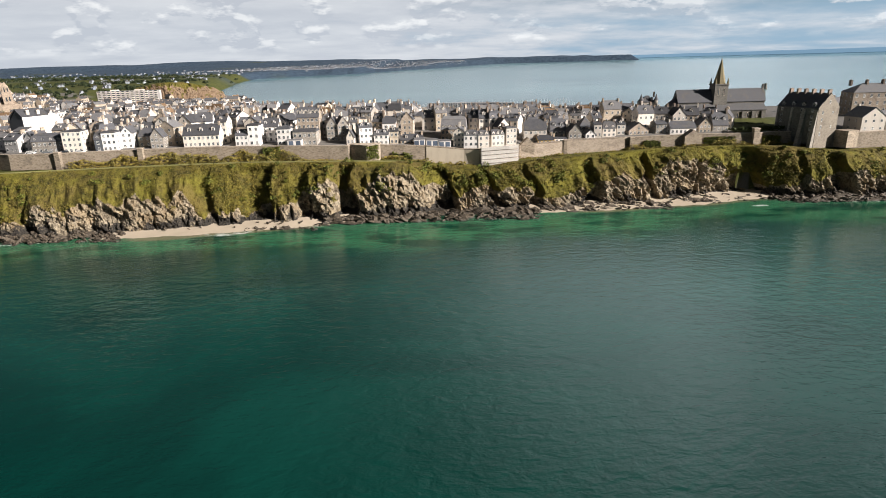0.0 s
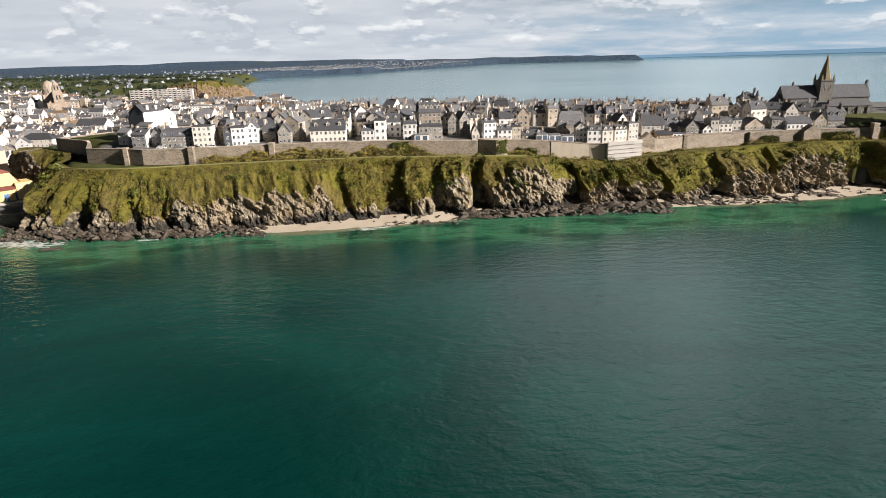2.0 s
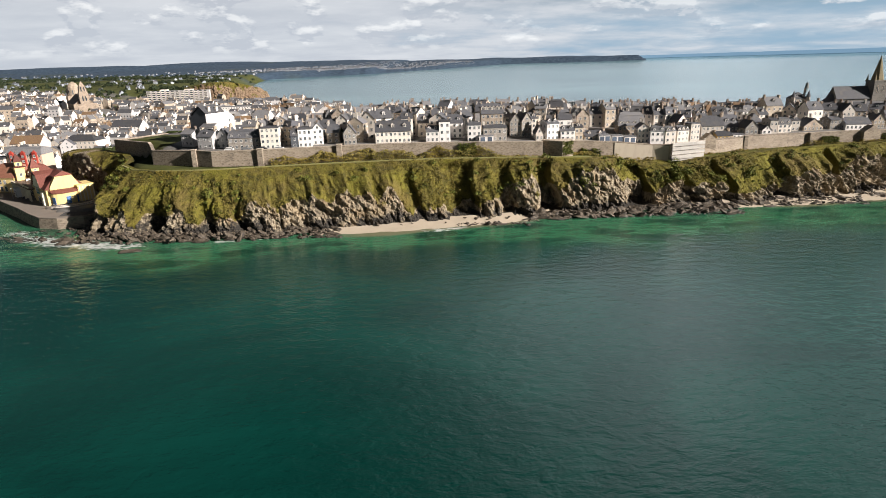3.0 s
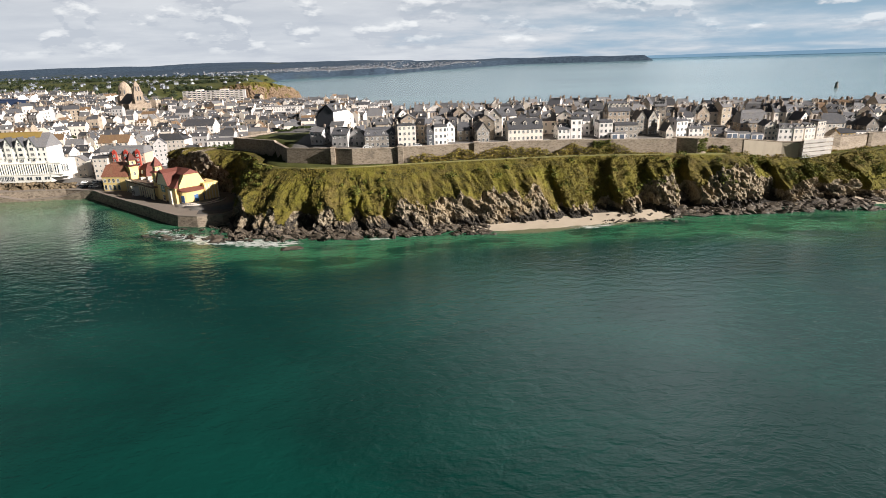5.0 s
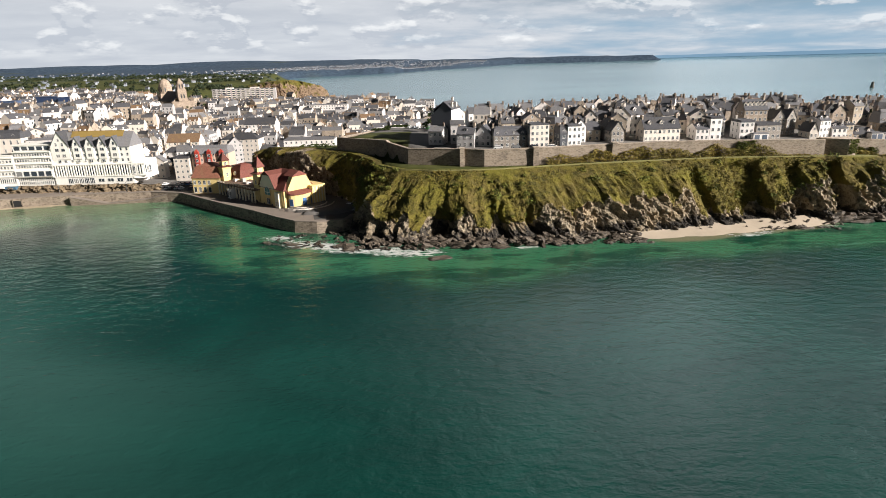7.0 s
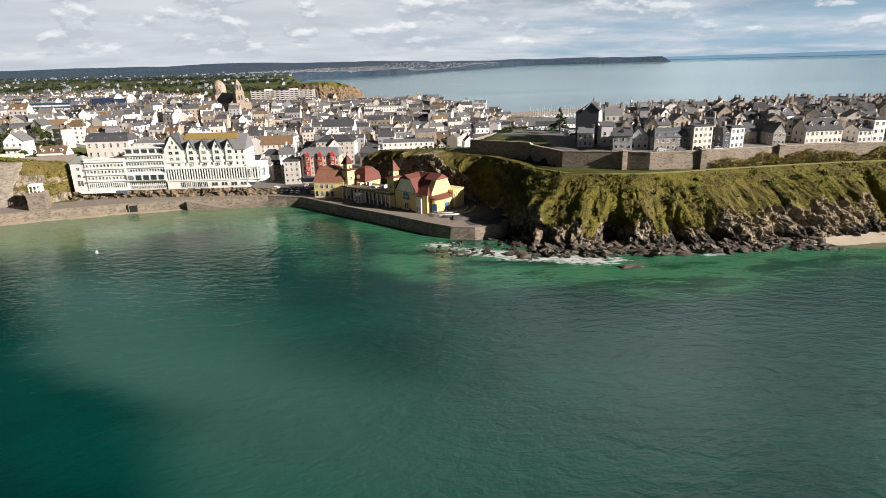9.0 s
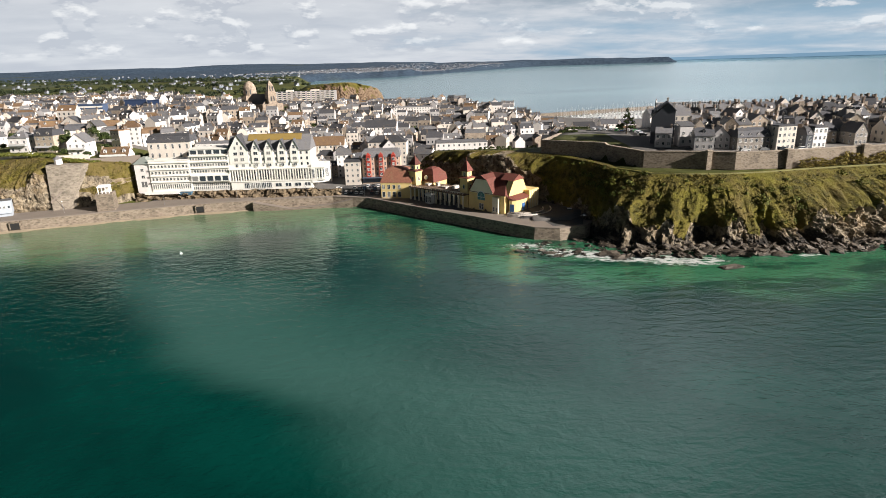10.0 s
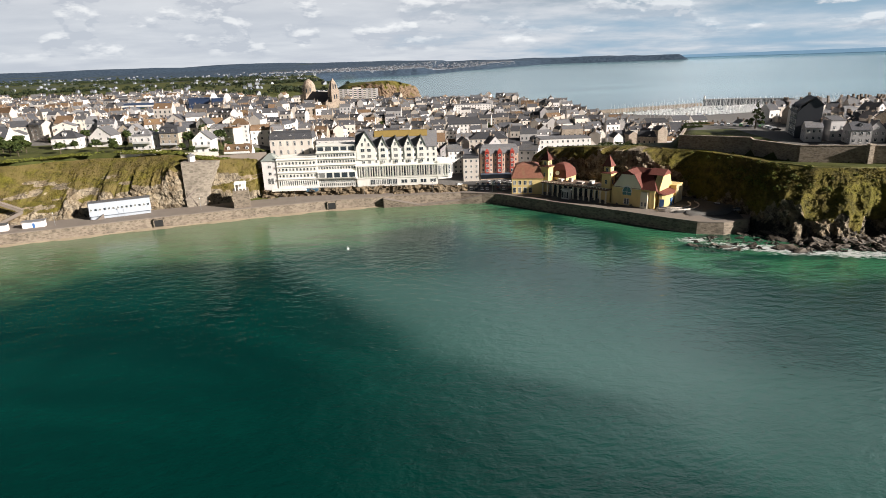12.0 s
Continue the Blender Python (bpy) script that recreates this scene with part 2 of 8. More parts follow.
def build_sea(t, b):
    pos = t.nodes.new("ShaderNodeNewGeometry").outputs["Position"]
    shal = attr(t, "shallow")
    mud = attr(t, "mud")
    patch = noise_of(t, 0.012, 5, 0.55, stretch=(1.0, 1.6, 1.0), distort=0.8)
    col = mixc(t, step_of(t, patch, 0.38, 0.66), (0.0004, 0.0260, 0.0210), (0.0008, 0.0420, 0.0325))
    col = mixc(t, mud, col, (0.055, 0.135, 0.118))
    weed = step_of(t, noise_of(t, 0.05, 5, 0.65, stretch=(0.6, 1.4, 1)), 0.46, 0.62)
    green = mixc(t, weed, (0.034, 0.138, 0.072), (0.006, 0.050, 0.030))
    sh = step_of(t, mathn(t, "ADD", shal, mathn(t, "MULTIPLY", mathn(t, "SUBTRACT", patch, 0.5), 0.5)), 0.25, 0.85)
    col = mixc(t, sh, col, green)
    sand = step_of(t, attr(t, "sandy"), 0.3, 0.95)
    col = mixc(t, mathn(t, "MULTIPLY", attr(t, "pale"), 0.75), col, (0.160, 0.205, 0.118))
    col = mixc(t, sand, col, (0.17, 0.17, 0.10))
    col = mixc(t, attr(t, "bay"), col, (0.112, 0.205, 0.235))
    fo = mathn(t, "ADD", attr(t, "foam"), mathn(t, "MULTIPLY", mathn(t, "SUBTRACT", noise_of(t, 0.55, 6, 0.72, stretch=(0.45, 1.3, 1), distort=0.8), 0.5), 2.4))
    col = mixc(t, step_of(t, fo, 0.72, 1.05), col, (0.62, 0.64, 0.62))
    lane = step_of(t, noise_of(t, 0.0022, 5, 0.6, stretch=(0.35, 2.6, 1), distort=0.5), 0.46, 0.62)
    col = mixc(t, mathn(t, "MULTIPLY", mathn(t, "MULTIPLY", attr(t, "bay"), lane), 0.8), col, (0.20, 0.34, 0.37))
    link(t, col, b.inputs["Base Color"])
    b.inputs["IOR"].default_value = 1.33
    far = attr(t, "far")
    link(t, mathn(t, "ADD", mathn(t, "MULTIPLY", far, 0.06), 0.12), b.inputs["Roughness"])
    w1 = noise_of(t, 0.32, 3, 0.55, stretch=(0.6, 1.0, 1.0), distort=0.4)
    w2 = noise_of(t, 1.1, 3, 0.6, stretch=(0.7, 1.0, 1.0))
    hgt = mathn(t, "ADD", mathn(t, "MULTIPLY", w1, 0.7), mathn(t, "MULTIPLY", w2, 0.22))
    bp = t.nodes.new("ShaderNodeBump")
    bp.inputs["Distance"].default_value = 0.85
    link(t, mathn(t, "SUBTRACT", 0.45, mathn(t, "MULTIPLY", far, 0.45)), bp.inputs["Strength"])
    link(t, hgt, bp.inputs["Height"])
    link(t, bp.outputs[0], b.inputs["Normal"])


def build_ground(t, b):
    g = attr(t, "grass")
    wood = attr(t, "wood")
    mid = noise_of(t, 0.06, 6, 0.65)
    fine = noise_of(t, 0.8, 4, 0.65)
    paved = mixc(t, fine, (0.10, 0.095, 0.090), (0.20, 0.188, 0.175))
    gr = mixc(t, step_of(t, mid, 0.35, 0.65), (0.036, 0.046, 0.010), (0.085, 0.092, 0.020))
    gr = mixc(t, mathn(t, "MULTIPLY", fine, 0.5), gr, (0.070, 0.070, 0.026))
    # far woods carry blue distance haze in their colour
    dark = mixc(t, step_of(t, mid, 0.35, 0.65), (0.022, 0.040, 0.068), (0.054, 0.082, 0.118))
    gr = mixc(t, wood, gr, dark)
    col = mixc(t, step_of(t, mathn(t, "ADD", g, mathn(t, "MULTIPLY", mathn(t, "SUBTRACT", mid, 0.5), 0.6)), 0.35, 0.65), paved, gr)
    link(t, col, b.inputs["Base Color"])
    b.inputs["Roughness"].default_value = 0.95
    b.inputs["Specular IOR Level"].default_value = 0.2
    bump_of(t, b, fine, 0.5, 0.3)


M_CLIFF = material("cliff_rock_and_scrub", build_cliff)
M_SEA = material("sea_water", build_sea)
M_GROUND = material("ground_mixed", build_ground)
M_RAMP = rubble("rampart_stone", (0.155, 0.123, 0.092), (0.285, 0.232, 0.174), (0.33, 0.28, 0.22), 1.4)
M_QUAY = rubble("quay_stone", (0.110, 0.088, 0.066), (0.235, 0.190, 0.144), (0.25, 0.208, 0.16), 1.0)
M_PAVE = plaster("promenade_paving", (0.215, 0.18, 0.15), 0.05, 0.9, 0.15)
M_ASPH = plaster("asphalt", (0.065, 0.063, 0.062), 0.05, 0.9, 0.2)
M_STONE = [rubble("granite_a", (0.27, 0.217, 0.165), (0.44, 0.36, 0.28), (0.48, 0.41, 0.34), 2.0),
           rubble("granite_b", (0.19, 0.17, 0.15), (0.31, 0.28, 0.245), (0.37, 0.34, 0.30), 2.0),
           rubble("granite_c", (0.30, 0.245, 0.18), (0.43, 0.365, 0.285), (0.46, 0.40, 0.33), 2.0)]
# granite darkened for shadow on church and tall house; the beacon shares it
M_DARKST = rubble("dark_granite", (0.085, 0.08, 0.072), (0.14, 0.13, 0.115), (0.17, 0.16, 0.14), 1.6)
M_WHITE = plaster("white_render", (0.83, 0.79, 0.76), 0.10)
M_CREAM = plaster("cream_render", (0.72, 0.655, 0.58), 0.14)
M_BEIGE = plaster("beige_render", (0.54, 0.49, 0.435), 0.20)
M_GREYW = plaster("grey_render", (0.43, 0.415, 0.41), 0.14)
M_SLATE = slates("slate_roof", (0.066, 0.067, 0.074), (0.19, 0.155, 0.095), 0.32)
M_SLATE2 = slates("pale_slate_roof", (0.124, 0.123, 0.128), (0.25, 0.21, 0.145), 0.42)
M_BROWNR = slates("brown_tile_roof", (0.14, 0.09, 0.055), (0.26, 0.17, 0.05), 0.5)
M_REDR = slates("red_tile_roof", (0.125, 0.044, 0.034), (0.12, 0.075, 0.05), 0.4)
M_BRICK = plaster("chimney_brick", (0.19, 0.15, 0.12), 0.3)
M_POT = plaster("chimney_pot_clay", (0.26, 0.16, 0.11), 0.2)
M_GLASS = glass_dark("window_glass")
M_FRAME = plain("white_window_frame", (0.75, 0.75, 0.73), 0.5)
M_SAND = plaster("beach_sand", (0.44, 0.37, 0.285), 0.02, 0.95, 0.12)


# ---- mesh helpers ----
class Shape:
    """Collects faces for one mesh; each face carries a material slot."""

    def __init__(self):
        self.v, self.f, self.m = [], [], []

    def face(self, pts, m=0):
        i = len(self.v)
        self.v.extend(pts)
        self.f.append(tuple(range(i, i + len(pts))))
        self.m.append(m)

    def loft(self, a, b, m=0):
        """Side faces between two rings of as many points."""
        n = len(a)
        for i in range(n):
            j = (i + 1) % n
            self.face([a[i], a[j], b[j], b[i]], m)

    def box(self, x0, y0, z0, x1, y1, z1, m=0, top=None, bottom=True):
        a = [(x0, y0, z0), (x1, y0, z0), (x1, y1, z0), (x0, y1, z0)]
        b = [(x, y, z1) for x, y, _ in a]
        self.loft(a, b, m)
        self.face(b, m if top is None else top)
        if bottom:
            self.face(a[::-1], m)

    def taper(self, x0, y0, z0, x1, y1, z1, ix, iy, m=0):
        """A block whose top is smaller by ix and iy on each side."""
        a = [(x0, y0, z0), (x1, y0, z0), (x1, y1, z0), (x0, y1, z0)]
        b = [(x0 + ix, y0 + iy, z1), (x1 - ix, y0 + iy, z1), (x1 - ix, y1 - iy, z1), (x0 + ix, y1 - iy, z1)]
        self.loft(a, b, m)
        self.face(b, m)
        self.face(a[::-1], m)

    def prism(self, profile, axis, lo, hi, m=0):
        """A profile of (u, z) points drawn out along x or y."""
        put = (lambda u, z, w: (w, u, z)) if axis == "x" else (lambda u, z, w: (u, w, z))
        a, b = [put(u, z, lo) for u, z in profile], [put(u, z, hi) for u, z in profile]
        self.loft(a, b, m)
        self.face(a[::-1], m)
        self.face(b, m)

    def tube(self, x, y, z0, z1, r0, r1, n=10, m=0):
        ring = [(math.cos(2 * math.pi * k / n), math.sin(2 * math.pi * k / n)) for k in range(n)]
        a = [(x + r0 * c, y + r0 * s, z0) for c, s in ring]
        b = [(x + r1 * c, y + r1 * s, z1) for c, s in ring]
        self.loft(a, b, m)
        self.face(b, m)
        self.face(a[::-1], m)

    def data(self, name, mats, fix=True):
        me = bpy.data.meshes.new(name)
        me.from_pydata([tuple(p) for p in self.v], [], self.f)
        for mt in mats:
            me.materials.append(mt)
        me.polygons.foreach_set("material_index", self.m)
        if fix:
            bm = bmesh.new()
            bm.from_mesh(me)
            bmesh.ops.remove_doubles(bm, verts=bm.verts, dist=0.0005)
            bmesh.ops.recalc_face_normals(bm, faces=bm.faces)
            bm.to_mesh(me)
            bm.free()
        me.update()
        return me


def part(name, shape, mats, parent, label=""):
    me = shape.data(name, mats) if isinstance(shape, Shape) else shape
    ob = new(name, me)
    ob.parent = parent
    return tagged(ob, label) if label else ob


def thing(name, m, label, category, group="", kind=""):
    ob = new(name)
    ob.empty_display_size = 0.5
    ob.matrix_world = m
    return tagged(ob, label, category, group, kind)


def solid(name, shape, mats, m, label, category, group="", kind=""):
    ob = new(name, shape.data(name, mats) if isinstance(shape, Shape) else shape)
    ob.matrix_world = m
    return tagged(ob, label, category, group, kind)


def grid_mesh(name, P, mat, attrs=(), smooth=True):
    """A sheet from an array of rows of points, with named values on the points."""
    nu, nv = P.shape[:2]
    me = bpy.data.meshes.new(name)
    idx = np.arange(nu * nv).reshape(nu, nv)
    F = np.stack([idx[:-1, :-1], idx[1:, :-1], idx[1:, 1:], idx[:-1, 1:]], -1).reshape(-1, 4)
    me.from_pydata(P.reshape(-1, 3).tolist(), [], F.tolist())
    for k, a in attrs:
        at = me.attributes.new(k, "FLOAT", "POINT")
        at.data.foreach_set("value", np.ascontiguousarray(a, dtype=np.float32).ravel())
    me.materials.append(mat)
    if smooth:
        me.polygons.foreach_set("use_smooth", [True] * len(me.polygons))
    me.update()
    return me


def value_noise(x, y, seed=0):
    """Smooth lattice noise in -1..1 on arrays."""
    def h(i, j):
        n = np.sin(i * 127.1 + j * 311.7 + seed * 74.7) * 43758.5453
        return (n - np.floor(n)) * 2 - 1
    i, j = np.floor(x), np.floor(y)
    u, v = x - i, y - j
    u, v = u * u * (3 - 2 * u), v * v * (3 - 2 * v)
    return (h(i, j) * (1 - u) + h(i + 1, j) * u) * (1 - v) + (h(i, j + 1) * (1 - u) + h(i + 1, j + 1) * u) * v


def fbm(x, y, octaves=4, seed=0, gain=0.5):
    s, a = 0.0, 1.0
    for k in range(octaves):
        s = s + a * value_noise(x * 2 ** k, y * 2 ** k, seed + 13 * k)
        a *= gain
    return s


def ss(a, lo, hi):
    u = np.clip((a - lo) / (hi - lo), 0, 1)
    return u * u * (3 - 2 * u)


# ---- the lie of the land ----
# distance beyond 1.8 km is drawn in towards a rim at 4.6 km, so that the far coast stays within the camera's range
MIDX, MIDY, EYEZ = -200.0, 12.0, 70.7


def drawn_in(P):
    d = P[..., :2] - (MIDX, MIDY)
    R = np.maximum(np.hypot(d[..., 0], d[..., 1]), 1e-6)
    r = np.where(R > 1800, 1800 + 2800 * (1 - np.exp(-(R - 1800) / 2800)), R)
    k = r / R
    Q = np.empty_like(P)
    Q[..., :2] = d * k[..., None] + (MIDX, MIDY)
    Q[..., 2] = np.where(R > 1800, EYEZ + (P[..., 2] - EYEZ) * k, P[..., 2])
    return Q


def inside(px, py, poly):
    res = np.zeros(px.shape, bool)
    n = len(poly)
    for i in range(n):
        (x0, y0), (x1, y1) = poly[i], poly[(i + 1) % n]
        if y0 == y1:
            continue
        res ^= ((y0 > py) != (y1 > py)) & (px < (x1 - x0) * (py - y0) / (y1 - y0) + x0)
    return res


def gap_to(px, py, line):
    """Distance from points to a polyline."""
    best = np.full(px.shape, 1e9)
    for (x0, y0), (x1, y1) in zip(line[:-1], line[1:]):
        dx, dy = x1 - x0, y1 - y0
        u = np.clip(((px - x0) * dx + (py - y0) * dy) / (dx * dx + dy * dy), 0, 1)
        best = np.minimum(best, np.hypot(px - x0 - u * dx, py - y0 - u * dy))
    return best


def table(x, pairs):
    return np.interp(x, [p[0] for p in pairs], [p[1] for p in pairs])


# cliff stations: foot x, y; top x, y, z
HEAD = [(-338, 388, -328, 394, 20), (-336, 364, -327, 368, 23), (-325, 344, -316, 349, 26), (-302, 325, -294, 331, 28), (-278, 309, -268, 314, 27.3),
        (-263, 290, -254, 292, 26.5), (-262, 264, -251, 279, 26.3), (-256, 249, -240, 267, 26), (-235, 244, -226, 262, 26), (-212, 242, -211, 261, 26),
        (-190, 241, -196, 262, 26), (-168, 244, -176, 266, 26), (-141, 248, -150, 270, 26), (-117, 252, -122, 273, 26), (-91, 254, -97, 275, 26),
        (-69, 257, -70, 276, 25.5), (-44, 262, -46, 277, 25), (-24, 262, -24, 279, 24), (2, 268, 0, 285, 20.5), (30, 271, 22, 287, 19.5),
        (57, 274, 50, 291, 21.5), (85, 278, 82, 294, 23), (116, 285, 114, 298, 24), (148, 296, 146, 300, 24.5), (172, 284, 172, 294, 24),
        (198, 280, 197, 289, 22), (240, 285, 240, 298, 22), (340, 300, 338, 318, 24), (430, 345, 420, 365, 24)]
EAST = [(-760, 240, -760, 285, 30), (-640, 283, -640, 322, 29), (-614, 294, -612, 330, 28.5), (-590, 304, -592, 345, 28), (-566, 314, -570, 350, 28),
        (-540, 324, -540, 345, 29.5), (-518, 331, -514, 339, 27.5), (-500, 338, -494, 348, 25), (-491, 352, -487, 362, 20), (-489, 372, -486, 378, 14)]
SEAWALL = [(-760, 222), (-640, 262), (-591, 284), (-564, 293), (-534, 305), (-494, 318), (-453, 330), (-418, 336.5), (-383, 338.5), (-364, 333), (-343, 314), (-328, 301),
           (-311, 287), (-297, 274), (-287, 266), (-277, 263.5), (-266, 266), (-260, 274)]
RAMPART = [(-275, 321.5, 24, 34), (-248.5, 304.5, 24.5, 34), (-247.5, 304, 24.5, 33), (-237, 284, 25.5, 32.6), (-213, 275.5, 26, 33), (-203.5, 271.0, 26, 33), (-181, 272.5, 25.8, 33), (-145, 278.5, 25.8, 33),
           (-120, 281, 25.6, 33), (-97, 282.5, 25.6, 32.8), (-47, 283, 24.5, 31.6), (-46, 289.5, 24.5, 31.5), (-10, 291.5, 20, 29.5), (9.5, 290.5, 18.5, 27.6), (17, 288.5, 18.5, 27.6),
           (36, 295, 19, 28), (38, 301, 19, 27.5), (60, 301.5, 21, 28.6), (62, 303.5, 21, 29), (93, 303.5, 23, 29.5), (97, 304.5, 23.5, 29.4), (128, 305, 24, 30),
           (160, 303, 24, 30), (170, 306, 24, 30), (204, 306, 20, 30), (207, 298, 16, 29.5), (240, 303, 18, 30), (340, 322, 20, 30), (420, 372, 20, 30)]
COAST = [(430, 480), (250, 470), (130, 560), (20, 685), (-100, 700), (-211, 807), (-250, 862), (-309, 943), (-420, 985), (-476, 1017), (-466, 1043), (-430, 1100), (-420, 1167),
         (-560, 1340), (-684, 1845), (-900, 2700), (-978, 3228), (-800, 3650), (-522, 3900), (250, 6400), (891, 8307), (2000, 8600), (3000, 8830), (3090, 8960), (3040, 9300), (2400, 10500), (-2000, 16000)]
QUAY_IN = [(-760, 231), (-643, 271), (-595, 293), (-568, 302), (-538, 314), (-497, 327), (-455, 339), (-418, 345.5), (-381, 347), (-359, 341), (-338, 321), (-322, 308), (-305, 294), (-291, 281), (-283, 274.5),
           (-276, 273), (-268, 277)]
LAND = COAST + [(-30000, 16000), (-30000, 180), (-760, 231)] + QUAY_IN[1:] + [(-256, 288)] + [(c, d + 3) for a, _, c, d, _ in HEAD[6:]] + [(440, 380)]
PLATEAU = [(c, d) for _, _, c, d, _ in HEAD] + [(420, 440), (100, 440), (-120, 436), (-250, 430), (-300, 405)]


def height(x, y):
    wall_top = np.interp(x, [r[0] for r in RAMPART if r[0] not in (-46, 62, 97)], [r[3] for r in RAMPART if r[0] not in (-46, 62, 97)]) - 0.6
    ramp_y = np.interp(x, [r[0] for r in RAMPART], [r[1] for r in RAMPART])
    # high town on the headland
    top = table(x, [(c, e) for _, _, c, _, e in HEAD[1:]]) - 0.3
    hi = np.where(y > ramp_y + 5.5, wall_top + (33.5 - wall_top) * ss(y, ramp_y, np.maximum(342.0, ramp_y + 15)), top)
    low_end = np.clip(26.5 - 0.05 * (y - 320), 20, 27)
    hi = hi - (hi - low_end) * ss(-x + 0.46 * (y - 321.5), 273.5, 278.5) * (y > 318)
    hi = hi - 10.0 * ss(y, 366.0, 408.0) * ss(-x, 150.0, 200.0)
    on = inside(x, y, PLATEAU)
    edge = gap_to(x, y, PLATEAU + PLATEAU[:1])
    # the low town, its eastern hill and the country behind
    s = ss(-x, 425.0, 545.0) * (1 - 0.95 * ss(y, 740.0, 930.0) * ss(x, -800.0, -640.0) * ss(-y, -1700.0, -1250.0))
    low = 6.0 + s * (24.5 - 7.0 * ss(y, 420.0, 700.0)) + 6 * ss(y, 900, 2600) * s
    low = low + ss(y, 380, 560) * 2.0
    low = low + 33 * ss(-np.hypot((x + 520) / 100, (y - 1150) / 115), -1.0, -0.3) * ss(y, 1040, 1090)
    low = low + (90 + 25 * ss(-x, 0, 4000)) * ss(y, 3000, 9000) * (0.72 + 0.28 * fbm(x / 1500, y / 1500, 3, 5)) * ss(-x + 0.45 * y, 380, 900)
    low = low + np.where(y > 600, 2.5 * fbm(x / 180, y / 180, 3, 3), 0)
    # foot of the eastern cliff
    etop = table(x, [(c, d) for _, _, c, d, _ in EAST])
    low = np.where((x < -486) & (y < etop + 0.5), 4.6, low)
    seaside = gap_to(x, y, SEAWALL)
    low = np.where((seaside < 27) & (x > -487) & (x < -352), 4.6, low)
    z = np.where(on, np.where(edge < 2.0, np.minimum(hi, 8.0 + edge * 6.0), hi), low)
    z = np.where(on & (y > 420), low + (hi - low) * ss(edge, 0, 24), z)
    land = inside(x, y, LAND)
    shore = gap_to(x, y, COAST[:24])
    z = np.where(land, np.minimum(z, np.where(y > 460, 2.0 + shore * 0.6, 99)), -4.0)
    return z


def spaced(lo, hi, stepf, out_lo, out_hi, grow):
    a = list(np.arange(lo, hi + 1e-6, stepf))
    d, q = stepf, a[-1]
    while q < out_hi:
        d *= grow
        q += d
        a.append(q)
    d, q = stepf, a[0]
    while q > out_lo:
        d *= grow
        q -= d
        a.insert(0, q)
    return np.array(a)


gx, gy = np.concatenate([spaced(-720, 440, 5.0, -9000, 1500, 1.07), np.arange(1600, 3500, 60.0)]), spaced(232, 760, 5.0, 232, 12000, 1.05)
GX, GY = np.meshgrid(gx, gy, indexing="ij")
GZ = height(GX, GY)
on_fort = inside(GX, GY, PLATEAU) & ((GY < np.interp(GX, [r[0] for r in RAMPART], [r[1] for r in RAMPART]) + 3) | ((GX < -236) & (GY < 425) & ~((GX > -262) & (GY > 344) & (GY < 364))))
gardens = 0.62 * ss(-GX, 500, 540) * ss(fbm(GX / 25, GY / 25, 3, 15), -0.2, 0.5) + 0.35 * ss(fbm(GX / 40, GY / 40, 3, 19), 0.2, 0.7)
rural = ss(GY + fbm(GX / 300, GY / 300, 3, 9) * 400, 1050, 1700)
grass = np.maximum(np.maximum(np.where(on_fort, 1.0, 0.0), rural), np.where(inside(GX, GY, PLATEAU), 0, gardens))
grass = np.maximum(grass, ss(-np.hypot((GX + 530) / 150, (GY - 1150) / 170), -1, -0.6) * (GY > 1045))
grass = np.maximum(grass, np.where((GX < -484) & (GY < 402), 1.0, 0.0))
grass = np.maximum(grass, np.where((GX > 150) & (GX < 200) & (GY > 306) & (GY < 344), 1.0, 0.0))
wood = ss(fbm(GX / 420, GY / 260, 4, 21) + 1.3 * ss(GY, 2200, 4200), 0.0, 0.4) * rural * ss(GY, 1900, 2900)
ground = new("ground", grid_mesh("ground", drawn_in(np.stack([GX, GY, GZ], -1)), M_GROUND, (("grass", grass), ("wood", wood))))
tagged(ground, "paved and grassy ground under an old coastal town", "ground", kind="structure")

# ---- the sea ----
sx, sy = spaced(-760, 460, 4.0, -45000, 45000, 1.09), spaced(60, 345, 3.5, -45000, 45000, 1.09)
SX, SY = np.meshgrid(sx, sy, indexing="ij")
shoreline = SEAWALL + [(-291, 243), (-267, 238), (-244, 236), (-224, 226), (-192, 232), (-169, 236), (-121, 243), (-91, 248), (-67, 253), (-50, 260), (-29, 257), (-8, 264),
                       (42, 267), (100, 272), (126, 275), (155, 284), (193, 281), (240, 284), (340, 300)]
off = gap_to(SX, SY, shoreline)
jig = fbm(SX / 40, SY / 40, 4, 31) * 8
shallow = 1 - ss(off + jig, 2, 50 + 26 * ss(SX, -120, -20))
shallow = np.maximum(shallow, (1 - ss(off + jig * 2, 15, 105)) * ss(-SX, 290, 370))
pale_bay = (1 - ss(off + jig * 1.6, 8, 78)) * ss(-SX, 355, 400)
beach_at = ss(-np.abs(SX + 95), -62, -30) + ss(-np.abs(SX - 112), -75, -40) + 0.75 * ss(-SX, 375, 420)
sandy = (1 - ss(off + jig * 0.25, 0, 9)) * np.clip(beach_at, 0, 1)
